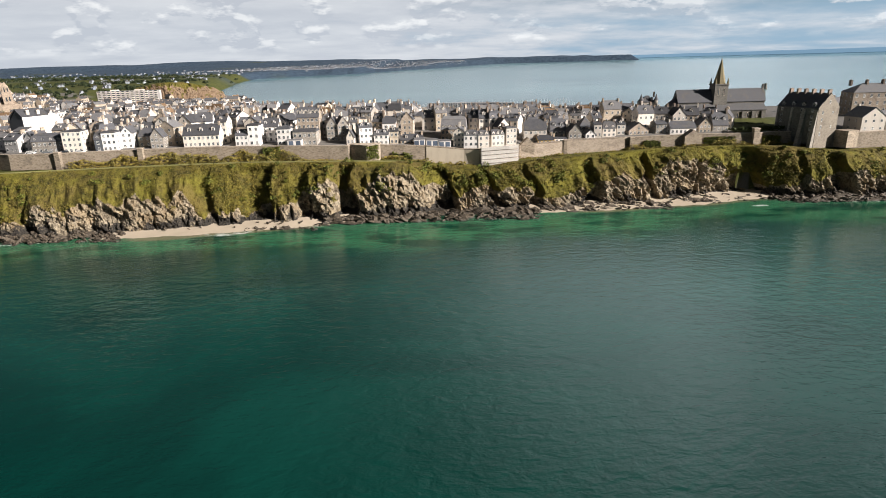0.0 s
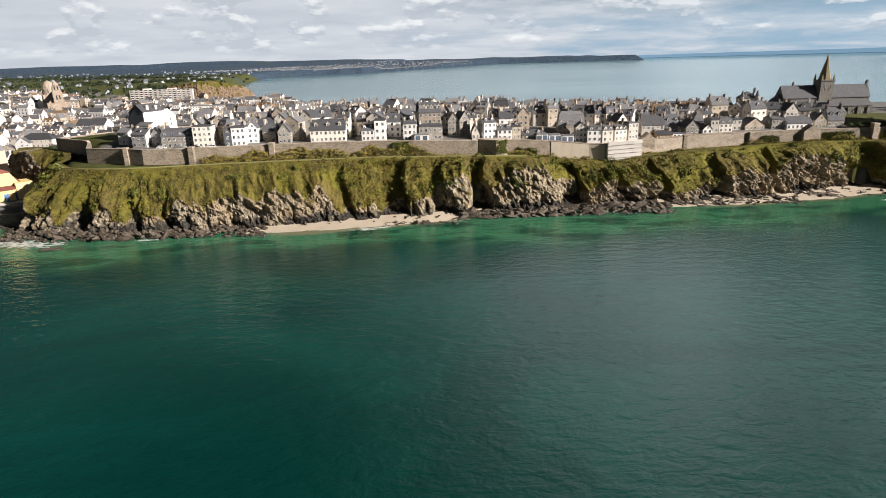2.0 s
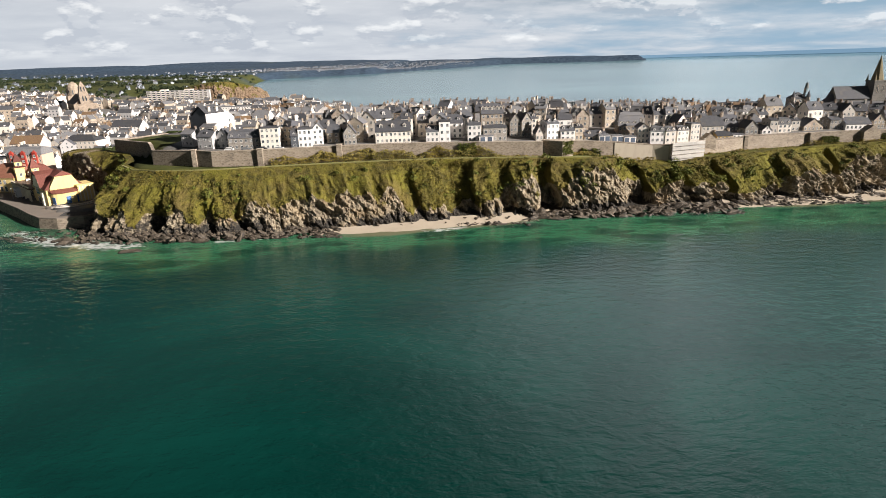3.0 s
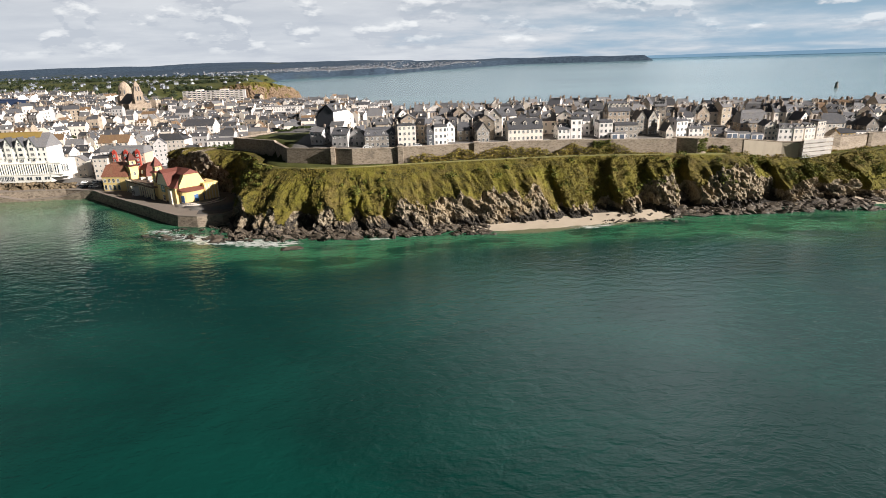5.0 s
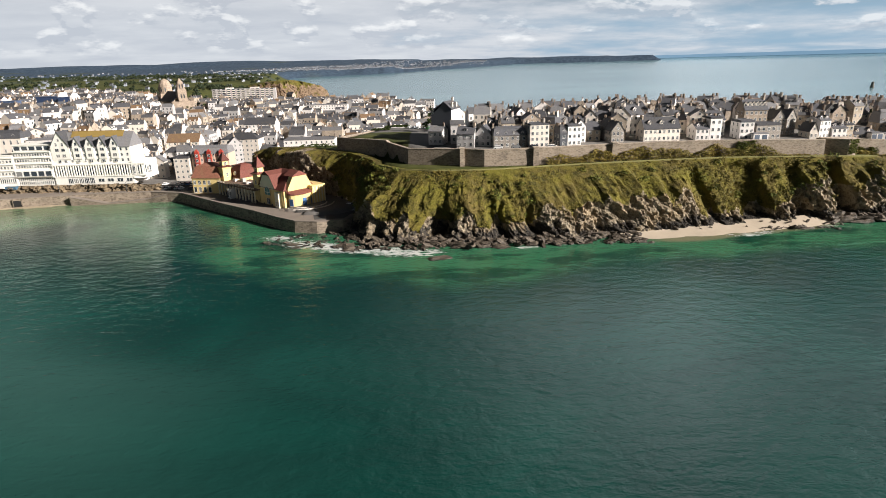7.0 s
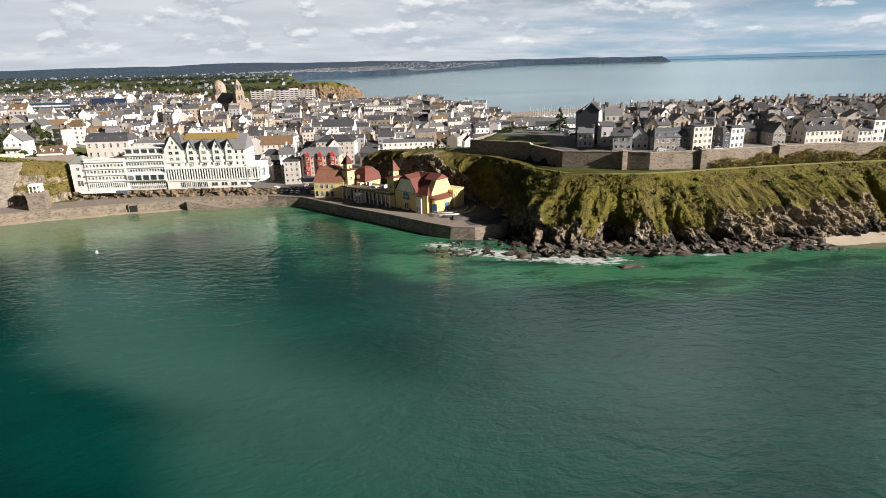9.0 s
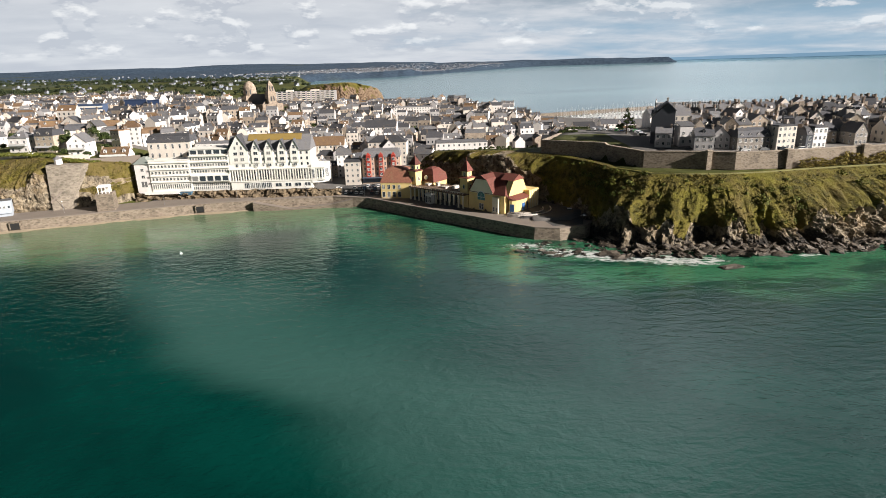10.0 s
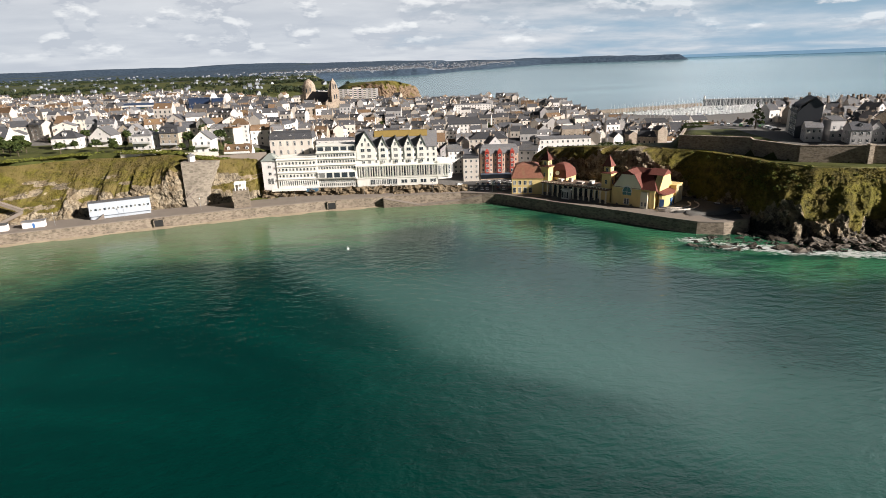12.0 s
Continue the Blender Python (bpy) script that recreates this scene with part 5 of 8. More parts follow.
# tall grey block by the eastern bastion, its corner to the sea
gb = thing("tall_block", pose(-221.5, 306.0, 33.2, 0, 0, -20), "tall slate-hung block with a blind white side and slate roof", "building")
s = Shape()
s.prism([(-5.0, -3), (5.2, -3), (5.2, 14.6), (1.6, 18.0), (-5.0, 11.6)], "y", 0, 14.0)
part("wall", s, [plain("dark_slate_cladding", (0.060, 0.066, 0.080), 0.6)], gb)
s = Shape()
s.box(5.2, 0.15, -3, 5.34, 13.85, 14.5)
part("side_wall", s, [M_WHITE], gb, "blind white rendered side wall")
s = Shape()
s.prism([(-5.4, 11.35), (-3.6, 14.6), (1.6, 18.2), (1.6, 18.5), (-3.8, 14.9), (-5.6, 11.5)], "y", -0.35, 14.2)
s.prism([(1.6, 18.2), (5.6, 14.5), (5.7, 14.75), (1.6, 18.5)], "y", -0.35, 14.2)
part("roof", s, [M_SLATE], gb)
for f in range(4):
    for b in range(5):
        place("window", WIN, gb, scaled(-5.0, 1.3 + b * 2.8, 0.6 + f * 2.8, 1.25, 1, 1.9, -90))
for b in (0, 1, 3, 4):
    place("dormer", DORMER["grey"], gb, pose(-5.2, 1.8 + b * 2.6, 11.9, 0, 0, -90) @ Matrix.Diagonal((1.7, 1.3, 1.5, 1)))
for py, px, ch in ((4.0, 4.4, 3.6), (9.5, 4.6, 3.2), (13.4, 1.6, 2.4)):
    place("chimney", CHIM[2], gb, scaled(px, py, 14.6 if px > 2 else 17.4, 0.9, 1.6, ch))
s = Shape()
s.prism([(-4.6, -3), (5.2, -3), (5.2, 11.4), (0.3, 14.8), (-4.6, 10.8)], "y", 14.0, 22.0)
rear_b = part("rear_block", s, [M_CREAM], gb, "cream rendered rear block")
for f in range(4):
    place("window", WIN, rear_b, scaled(5.2, 18.0, 0.9 + f * 2.7, 1.1, 1, 1.5, 90))
s = Shape()
s.box(-3.2, -4, -1, 3.2, 2.0, 8.5)
annex = thing("annexe", pose(-214, 300, 33), "low grey annexe with a slanting roof beside the block", "building")
part("wall", s, [M_GREYW], annex)
s = Shape()
s.prism([(-4.3, 8.5), (2.3, 10.0), (2.3, 10.25), (-4.3, 8.75)], "x", -3.4, 3.4)
part("roof", s, [M_SLATE2], annex)
for k in (-1.6, 1.6):
    for f in (1.0, 4.6):
        place("window", WIN, annex, scaled(k, -4, f, 1.1, 1, 1.6))
house(-224.5, 296.0, 32.6, 7.0, 8, 6.2, 2.2, -20, "grey", "pale", "side", 2, 3, 0, 1, True, "houses along the rampart", "beside the rampart")
for hx, hy, hw, hz, hr, st in ((-211.0, 284.5, 8.0, 38.6, 41.5, "side"), (-203.0, 286.5, 7.5, 37.8, 42.0, "gable")):
    house(hx, hy, 32.3, hw, 9, hz - 32.3, hr - hz, -14, "grey", "slate", st, 2, 3, 1 if st == "side" else 0, 2, True, "houses along the rampart", "beside the rampart")

# buttressed tall house and barracks at the western end
big = big_block("tall_house", "tall stone house with sloping buttresses on the rampart", 180.4, 304.8, 27.4, 22, 15.5, 15.2, 6.6, -66, "dark", "slate", "side", 5, 4, 4, 6, 1)
for k, deep, wide in ((-10.9, 1.3, 1.0), (-3.2, 1.5, 1.1), (3.0, 3.4, 1.9), (9.4, 2.6, 1.8)):
    s = Shape()
    s.prism([(-deep, -6), (0, -6), (0, 14.2), (-0.4, 14.2)], "x", k, k + wide)
    part("buttress", s, [M_STONE[1]], big)
s = Shape()
s.prism([(-0.02, -5), (15.52, -5), (15.52, 15.2), (7.75, 22.0), (-0.02, 15.2)], "x", 11.02, 11.35)
endw = part("gable", s, [rubble("weathered_gable_stone", (0.115, 0.098, 0.078), (0.20, 0.172, 0.138), (0.21, 0.185, 0.15), 1.6)], big, "brown stone gable wall")
for f in range(4):
    place("window", WIN, endw, scaled(11.35, 3.4, 1.4 + f * 3.5, 1.0, 1, 1.7, 90))
    if f % 2:
        place("window", WIN, endw, scaled(11.35, 11.0, 1.4 + f * 3.5, 0.8, 1, 1.2, 90))
place("window", WIN, endw, scaled(11.35, 7.7, 17.0, 1.0, 1, 1.6, 90))
s = Shape()
s.box(11.0, 15.5, -5, 18, 24, 3.5)
part("lean_to", s, [M_RAMP], big)
big_block("barracks", "long stone barracks with a hipped slate roof and chimneys", 256, 334, 31, 52, 14, 15.6, 4.6, -8, "granite_a", "pale", "hip", 4, 14, 0, 7, 3)
house(218, 301, 29.4, 13, 12, 7.5, 4.6, 6, "beige", "pale", "gable", 2, 3, 0, 1, True, "houses along the rampart", "on the western rampart")
house(233, 303, 29.4, 14, 10, 6.0, 4.0, 6, "grey", "pale", "side", 2, 4, 0, 1, True, "houses along the rampart", "on the western rampart")
house(197, 308, 29.8, 12, 9, 3.2, 2.4, 6, "grey", "slate", "side", 1, 4, 0, 0, False, "houses along the rampart", "on the western rampart")

# turrets and bastions of the rampart
for tx, ty, zb, zt, r in ((-213, 274.8, 25.6, 33.6, 1.1), (-181, 271.8, 25.6, 33.6, 1.3), (-145, 277.8, 25.6, 33.8, 1.3), (159.5, 302.2, 23.5, 32.5, 1.5), (96.5, 303.2, 22.5, 29.4, 1.2), (62, 302.4, 20.5, 29, 1.0)):
    s = Shape()
    s.taper(-r, -r, zb, r, r, zt, 0.12, 0.12, 0)
    s.box(-r - 0.1, -r - 0.1, zt, r + 0.1, r + 0.1, zt + 0.3, 1)
    solid("turret", s, [M_RAMP, M_STONE[0]], pose(tx, ty, 0), "square stone watch turret set on the rampart", "turret", "turrets of the rampart")
s = Shape()
for grow_, z0_, z1_, m_ in ((1.0, 21.5, 31.7, 0), (1.05, 31.7, 32.1, 1)):
    plan_ = [(u * grow_, v * grow_) for u, v in ((-5.0, 3.5), (3.5, -2.5), (9.3, 0.5), (9.5, 6.7), (-4.4, 6.7))]
    lo_, hi_ = [(u, v, z0_) for u, v in plan_], [(u, v, z1_) for u, v in plan_]
    s.loft(lo_, hi_, m_)
    s.face(hi_, m_)
    s.face(lo_[::-1], m_)
solid("bastion", s, [M_RAMP, M_STONE[0]], pose(-41.5, 282.5, 0), "dark stone bastion with a pointed plan and flat coping", "bastion")
s = Shape()
s.prism([(-4.4, 23), (4.4, 23), (4.4, 29.4), (0, 32.6), (-4.4, 29.4)], "y", -1.0, 4)
solid("bastion", s, [M_RAMP], pose(128, 303.5, 0), "dark stone bastion with a gabled top", "bastion")
s = Shape()
s.prism([(-3.4, 19), (3.4, 19), (3.4, 28), (0, 31), (-3.4, 28)], "y", -1.0, 4)
solid("bastion", s, [M_RAMP], pose(42.5, 301.5, 0), "dark stone bastion with a gabled top", "bastion")

# scaffolding with pale sheets round the rampart corner
M_SHEET = plain("scaffold_sheeting", (0.38, 0.36, 0.335), 0.8)
M_TUBE = plain("galvanised_tube", (0.42, 0.42, 0.42), 0.4, 0.7)
a_, b_ = Vector((17.3, 287.6)), Vector((36.2, 294.2))
dirv = (b_ - a_).normalized()
ang = math.degrees(math.atan2(dirv.y, dirv.x))
scaf = thing("scaffold", pose(a_.x, a_.y, 18.6, 0, 0, ang), "tube scaffolding with pale sheets against the rampart", "scaffold")
L = (b_ - a_).length
for k in range(9):
    s = Shape()
    s.tube(L * k / 8, -1.5, 0, 10.6, 0.06, 0.06, 6)
    s.tube(L * k / 8, -0.35, 0, 10.6, 0.06, 0.06, 6)
    part("standard", s, [M_TUBE], scaf)
for lv in range(5):
    s = Shape()
    s.box(0, -1.6, 1.6 + lv * 2.1, L, -0.3, 1.72 + lv * 2.1)
    s.box(0, -1.62, 2.6 + lv * 2.1, L, -1.55, 2.68 + lv * 2.1)
    part("platform", s, [M_BEIGE], scaf)
    for k in range(4):
        s = Shape()
        s.box(L * k / 4 + 0.03, -1.52, 0.0 + lv * 2.1, L * (k + 1) / 4 - 0.03, -1.46, 1.55 + lv * 2.1 + 0.05 * (k % 3))
        part("sheet", s, [M_SHEET], scaf)

# beacon tower standing in the sea beyond the headland
beacon = thing("sea_beacon", pose(625.6, 1173, -1), "dark masonry beacon tower standing in the sea", "beacon")
s = Shape()
s.tube(0, 0, 0, 4, 4.2, 3.4, 14)
s.tube(0, 0, 4, 11, 3.0, 2.2, 14)
s.tube(0, 0, 11, 11.6, 2.7, 2.7, 14)
part("tower", s, [M_DARKST], beacon)
s = Shape()
s.tube(0, 0, 11.6, 13.4, 0.25, 0.25, 6)
s.tube(0, 0, 13.4, 14.6, 0.9, 0.1, 8)
part("topmark", s, [M_LEAD], beacon)

# ---- the hotel ----
M_HWHITE = plaster("hotel_white_paint", (0.80, 0.78, 0.72), 0.03, 0.7, 0.25)
M_BLUEG = glass_dark("blue_glazing", (0.06, 0.12, 0.18))


def band(parent, x0, x1, z0, z1, y, n, w, h, me, label="", name="window"):
    for k in range(n):
        place(name, me, parent, scaled(x0 + (x1 - x0) * (k + 0.5) / n, y, z0 + (z1 - z0 - h) / 2, w, 1, h), label)


hotel = thing("hotel", pose(-417, 348, 5.0), "white seaside hotel with a row of steep gables", "hotel")
s = Shape()
s.box(-22, 0, 3.5, 22, 15, 24.6)
part("wall", s, [M_HWHITE], hotel)
s = Shape()
s.box(-22.4, -1.6, 8.0, 29.5, 0, 8.5)
s.box(-22.4, -1.6, 14.6, 29.5, 0, 15.1)
s.box(-22.0, -1.2, 3.6, 22, 0, 8.0)
part("veranda_floor", s, [M_HWHITE], hotel)
for k in range(37):
    s = Shape() if k == 0 else s
    if k == 0:
        s.box(-0.22, -1.5, 8.5, 0.22, -1.0, 14.6)
        pil = s.data("pilaster", [M_HWHITE])
    place("pilaster", pil, hotel, pose(-22 + k * 51 / 36, 0, 0))
band(hotel, -22, 22, 8.7, 14.4, -0.35, 18, 2.0, 5.4, WIN_DARK)
band(hotel, -15, 0, 4.2, 7.6, -1.25, 5, 2.8, 2.9, window_mesh("window", bars=2), "blue glazed window")
band(hotel, 1, 22, 4.2, 7.6, -1.25, 4, 3.6, 1.9, WIN)
s = Shape()
s.prism([(-0.4, 24.4), (7.5, 32.0), (15.4, 24.4), (15.4, 24.0), (-0.4, 24.0)], "x", -22.2, 22.2)
part("roof", s, [M_SLATE2], hotel)
s = Shape()
s.prism([(4.6, 29.35), (7.5, 32.15), (7.5, 32.4), (4.6, 29.6)], "x", -12, 17)
s.box(-12, 7.3, 32.1, 17, 8.2, 32.5)
part("ridge_tiles", s, [plaster("ochre_lichen_tile", (0.27, 0.185, 0.05), 0.1)], hotel, "ochre lichened upper slope of the roof")
for gx_, gw, gh in ((-16.3, 10.2, 8.0), (-7.2, 4.6, 5.0), (-0.2, 4.6, 5.0), (6.8, 4.6, 5.0), (13.6, 4.6, 5.0)):
    s = Shape()
    s.prism([(-gw / 2, 18.0), (gw / 2, 18.0), (gw / 2, 25.0), (0, 25 + gh), (-gw / 2, 25.0)], "y", -0.5, 3.0, 0)
    g = part("gable", s, [M_HWHITE], hotel)
    g.matrix_basis = pose(gx_, 0, 0)
    s = Shape()
    for sg in (-1, 1):
        s.prism([(sg * (gw / 2 + 0.25), 24.7), (0, 25.05 + gh), (0, 25.3 + gh), (sg * (gw / 2 + 0.25), 24.95)], "y", -0.9, 7.5 if gw < 6 else 9.5)
    part("gable_roof", s, [M_SLATE], g)
    for f, hh in ((19.2, 1.6), (22.4, 1.6), (25.4, 1.7)):
        if gw > 6:
            for q in (-1.7, 1.7):
                place("window", WIN_DARK, g, scaled(q, -0.5, f, 2.0 if f < 25 else 1.0, 1, hh))
            place("window", WIN, g, scaled(0, -0.5, 28.0, 1.0, 1, 1.6)) if f > 25 else None
        else:
            place("window", WIN_DARK, g, scaled(0, -0.5, f, 2.2 if f < 25 else 1.2, 1, hh))
for px in (-11, -3.7, 3.3, 10.2, 17.0, 20.2):
    for f in (16.2, 19.2, 22.2):
        place("window", WIN_DARK, hotel, scaled(px, 0, f, 1.05, 1, 1.5))
for px in (-18, -14.6, -7.2, -0.2, 6.8, 13.6):
    place("window", WIN, hotel, scaled(px, -0.0 if abs(px) > 30 else -0.5, 16.0, 1.8, 1, 1.5)) if px > -14 else place("window", WIN, hotel, scaled(px, -0.05, 16.0, 1.6, 1, 1.5))
# low veranda that rounds the western corner
s = Shape()
arc = [(22 + 8 * math.sin(k * math.pi / 12), 3.5 - 5.0 * math.cos(k * math.pi / 12)) for k in range(7)] + [(30, 12), (22, 12)]
s.loft([(x, y, 6.5) for x, y in arc], [(x, y, 16.2) for x, y in arc])
s.face([(x, y, 16.2) for x, y in arc])
part("veranda", s, [M_HWHITE], hotel)
for k in range(6):
    t_ = (k + 0.5) * math.pi / 12
    px, py = 22 + 8.0 * math.sin(t_), 3.5 - 5.0 * math.cos(t_)
    place("window", WIN, hotel, scaled(px + 0.05, py - 0.06, 9.0, 1.3, 1, 5.0, math.degrees(math.atan2(8 * math.sin(t_), 5 * math.cos(t_))) * 0.6))

wing = thing("hotel_wing", pose(-449.6, 347.4, 5.0), "white hotel wing with glazed bands under a flat roof", "hotel wing")
s = Shape()
s.box(-10.6, 0, 3.6, 10.6, 14, 22.8)
part("wall", s, [M_HWHITE], wing)
for z in (8.2, 12.4, 15.9, 19.3, 22.4):
    s = Shape()
    s.box(-10.7, -0.7, z, 10.7, 0, z + 0.55)
    part("cornice", s, [M_HWHITE], wing)
s = Shape()
s.box(-10.6, 1.4, 22.8, 10.6, 13, 26.0)
s.box(-10.8, 1.0, 26.0, 10.8, 13.4, 26.4)
part("penthouse", s, [M_HWHITE], wing)
band(wing, -10.4, 10.4, 23.0, 25.9, 1.4, 5, 3.7, 2.3, WIN_PLAIN, "blue tinted window")
band(wing, -10.4, 10.4, 13.0, 15.9, -0.05, 14, 0.85, 1.3, WIN_DARK)
band(wing, -10.4, 10.4, 16.5, 19.3, -0.05, 14, 0.85, 1.3, WIN_DARK)
band(wing, -10.4, 10.4, 19.9, 22.4, -0.05, 14, 0.85, 1.3, WIN_DARK)
s = Shape()
s.box(-10.4, -1.5, 8.8, 10.4, 0, 12.4, 0)
bow = part("bow_window", s, [M_HWHITE], wing)
band(bow, -10.2, 10.2, 9.0, 12.3, -1.5, 5, 3.6, 2.9, WIN_PLAIN, "blue tinted window")
for z in (4.4, 6.4):
    band(wing, -10.4, 10.4, z, z + 1.8, -0.05, 19, 0.55, 1.5, WIN_PLAIN)

annexe = thing("hotel_annexe", pose(-471, 346.6, 5.0), "white hotel annexe with rows of small windows", "hotel wing")
s = Shape()
s.box(-10.8, 0, 4.0, 10.8, 13, 20.6)
part("wall", s, [M_HWHITE], annexe)
for z in (9.0, 12.4, 15.8, 19.4):
    s = Shape()
    s.box(-10.9, -0.6, z, 10.9, 0, z + 0.5)
    part("cornice", s, [M_HWHITE], annexe)
s = Shape()
s.box(-10.8, -0.2, 20.6, 10.8, 0.15, 21.4)
part("parapet", s, [M_HWHITE], annexe)
for z in (9.7, 13.1, 16.5):
    band(annexe, -10.4, 10.4, z, z + 2.4, -0.05, 11, 0.9, 1.3, WIN_DARK)
band(annexe, -10.4, 10.4, 5.2, 8.6, -0.05, 18, 0.55, 2.6, WIN_PLAIN)
s = Shape()
s.box(-14, -3.2, 3.2, 4.6, 0.2, 3.9)
s.box(-14, -3.2, 3.9, 4.6, -3.05, 4.8)
part("terrace", s, [M_HWHITE], annexe)
s = Shape()
s.box(4.4, -2.6, 2.4, 10.6, 0, 4.0)
part("awning", s, [M_BLUEG], annexe, "blue glazed awning")
s = Shape()
s.box(-19.0, 0.5, 2.0, -10.8, 10, 19.2, 0)
pavil = part("corner_pavilion", s, [M_WHITE], annexe)
s = Shape()
s.taper(-19.5, 0, 19.2, -10.4, 10.5, 22.6, 3.6, 3.6)
part("roof", s, [plain("grey_green_zinc", (0.30, 0.33, 0.30), 0.5, 0.2)], pavil)
for z in (6.5, 11.5, 15.2):
    place("window", WIN, pavil, scaled(-15, 0.5, z, 3.6 if z < 10 else 1.8, 1, 3.4 if z < 10 else 1.6))
    place("window", WIN, pavil, scaled(-19.0, 5, z, 2.4, 1, 2.0, -90))
# rocky base under the hotel
base_u, base_v = np.linspace(0, 112, 150), np.linspace(0, 1, 9)
BU, BV = np.meshgrid(base_u, base_v, indexing="ij")
BX = -491 + BU
BY = 345.7 - 1.8 * (1 - BV) + 1.5 * fbm(BU / 2.6, BV * 2.6, 4, 55, 0.62) - np.where(BX > -420, 1.4, 0)
BZ = 4.7 + BV * np.where(BX < -392, 4.3, 3.6) + 0.2 * fbm(BU / 2, BV * 3, 3, 57)
solid("rock_base", grid_mesh("rock_base", np.stack([BX, BY, BZ], -1), rubble("tawny_rock", (0.075, 0.056, 0.035), (0.20, 0.15, 0.092), (0.07, 0.05, 0.03), 0.7), smooth=False), [], Matrix(), "tawny rock outcrop under the hotel terrace", "rock", kind="structure")
TAKEN += [(-492, -380, 340, 366), (-378, -340, 340, 384)]

# house with arched windows behind the annexe
big_block("grand_house", "tall white house with arched windows and slate roof", -477, 364, 9, 24, 11, 24.5, 4.4, 0, "cream", "slate", "mansard", 5, 6, 3, 2, 2)
big_block("white_house", "plain white house with a flat roof behind the hotel", -452, 365, 8, 22, 11, 24, 0.4, 0, "white", "pale", "flat", 6, 6, 0, 2, 2)
TAKEN += [(-490, -440, 340, 378)]

# ---- red-balconied building by the square ----
M_RED = plain("red_painted_timber", (0.34, 0.045, 0.03), 0.5)
M_BRICKW = plaster("pinkish_brick", (0.56, 0.41, 0.31), 0.05)
red = thing("apartment_house", pose(-359, 368, 6.5), "brick apartment house with red painted bay balconies", "building")
ws, rs = roof_shape("mansard", 22, 12, 14.5, 4.5)
part("wall", ws, [M_BRICKW], red)
part("roof", rs, [M_SLATE2], red)
for b in range(3):
    px = -7.2 + b * 7.2
    s = Shape()
    s.box(px - 1.2, -1.3, 3.4, px + 1.2, 0, 15.6)
    s.taper(px - 1.4, -1.5, 15.6, px + 1.4, 0.2, 17.4, 1.2, 0.8)
    bay = part("bay", s, [M_RED], red, "red painted bay")
    for f in range(4):
        place("window", WIN, bay, scaled(px, -1.3, 4.2 + f * 2.9, 1.5, 1, 1.6))
    for sg in (-1, 1):
        for f in range(4):
            if abs(px + sg * 2.4) < 10.5:
                place("window", WIN, red, scaled(px + sg * 2.3, 0, 4.2 + f * 2.9, 0.9, 1, 1.7))
s = Shape()
s.box(-11, -3.2, 3.0, 11, 0, 3.3)
s.box(-11, -0.1, 0, 11, 0.05, 3.0)
part("shop_front", s, [M_DOOR], red, "dark shop front with awning")
house(-375.5, 366, 6.5, 9, 10, 12.5, 1, 0, "beige", "slate", "flat", 4, 3, 0, 1, False, "houses of the low town", "beside the square")
TAKEN.append((-381, -346, 345, 381))

# ---- the casino ----
M_CYEL = plaster("casino_yellow_paint", (0.74, 0.56, 0.24), 0.04, 0.75, 0.4)
M_CPALE = plaster("casino_pale_paint", (0.76, 0.70, 0.54), 0.04, 0.75, 0.4)
M_CDOOR = plain("blue_painted_door", (0.05, 0.14, 0.34), 0.5)
CAS = pose(-338.2, 331.8, 5.0, 0, 0, -43.0)
cas = thing("casino", CAS, "yellow seaside casino with red roofs and two turrets", "casino")
# long gallery with pillars and a roof terrace, between the turrets
s = Shape()
s.box(1, -1.0, -0.5, 36, 9, 6.2)
part("gallery", s, [M_CYEL], cas)
s = Shape()
s.box(0, -5.2, 6.2, 37, 9, 6.8)
part("gallery_roof", s, [plaster("brown_terrace", (0.16, 0.105, 0.075), 0.05)], cas, "brown roof terrace")
s = Shape()
s.box(-0.3, -5.02, 0, 0.3, -4.5, 5.6)
s.box(-0.45, -5.12, 5.4, 0.45, -4.4, 6.2)
s.box(-0.4, -5.08, 0, 0.4, -4.44, 0.5)
pillar_me = s.data("pillar", [M_CPALE])
for k in range(13):
    place("pillar", pillar_me, cas, pose(0.7 + k * 2.95, 0, 0))
band(cas, 2, 36, 0.5, 5.6, -1.0, 12, 2.4, 4.6, WIN_PLAIN, "tall dark gallery window")
s = Shape()
for k in range(24):
    s.box(0.2 + k * 1.55, -5.15, 6.8, 0.35 + k * 1.55, -5.0, 7.5)
s.box(0, -5.2, 7.5, 37, -4.95, 7.65)
part("balustrade", s, [M_CPALE], cas)
for k, (w_, d_, h_) in enumerate(((2.6, 3.0, 1.2), (1.6, 2.0, 1.9), (3.2, 2.6, 0.9), (1.8, 3.4, 1.5), (2.4, 2.0, 1.1))):
    s = Shape()
    s.box(6 + k * 5.6, 0.5 + (k % 2) * 2.0, 6.8, 6 + k * 5.6 + w_, 0.5 + (k % 2) * 2.0 + d_, 6.8 + h_)
    part("roof_light", s, [M_BEIGE], cas)
s = Shape()
s.box(13.4, -7.2, 0, 17.4, -4.6, 4.6)
s.box(13.1, -7.5, 4.6, 17.7, -4.6, 5.0)
porch = part("porch", s, [M_FRAME], cas, "white glazed porch")
for k in range(3):
    place("window", WIN_PLAIN, porch, scaled(14.1 + k * 1.3, -7.2, 0.5, 1.05, 1, 3.4))
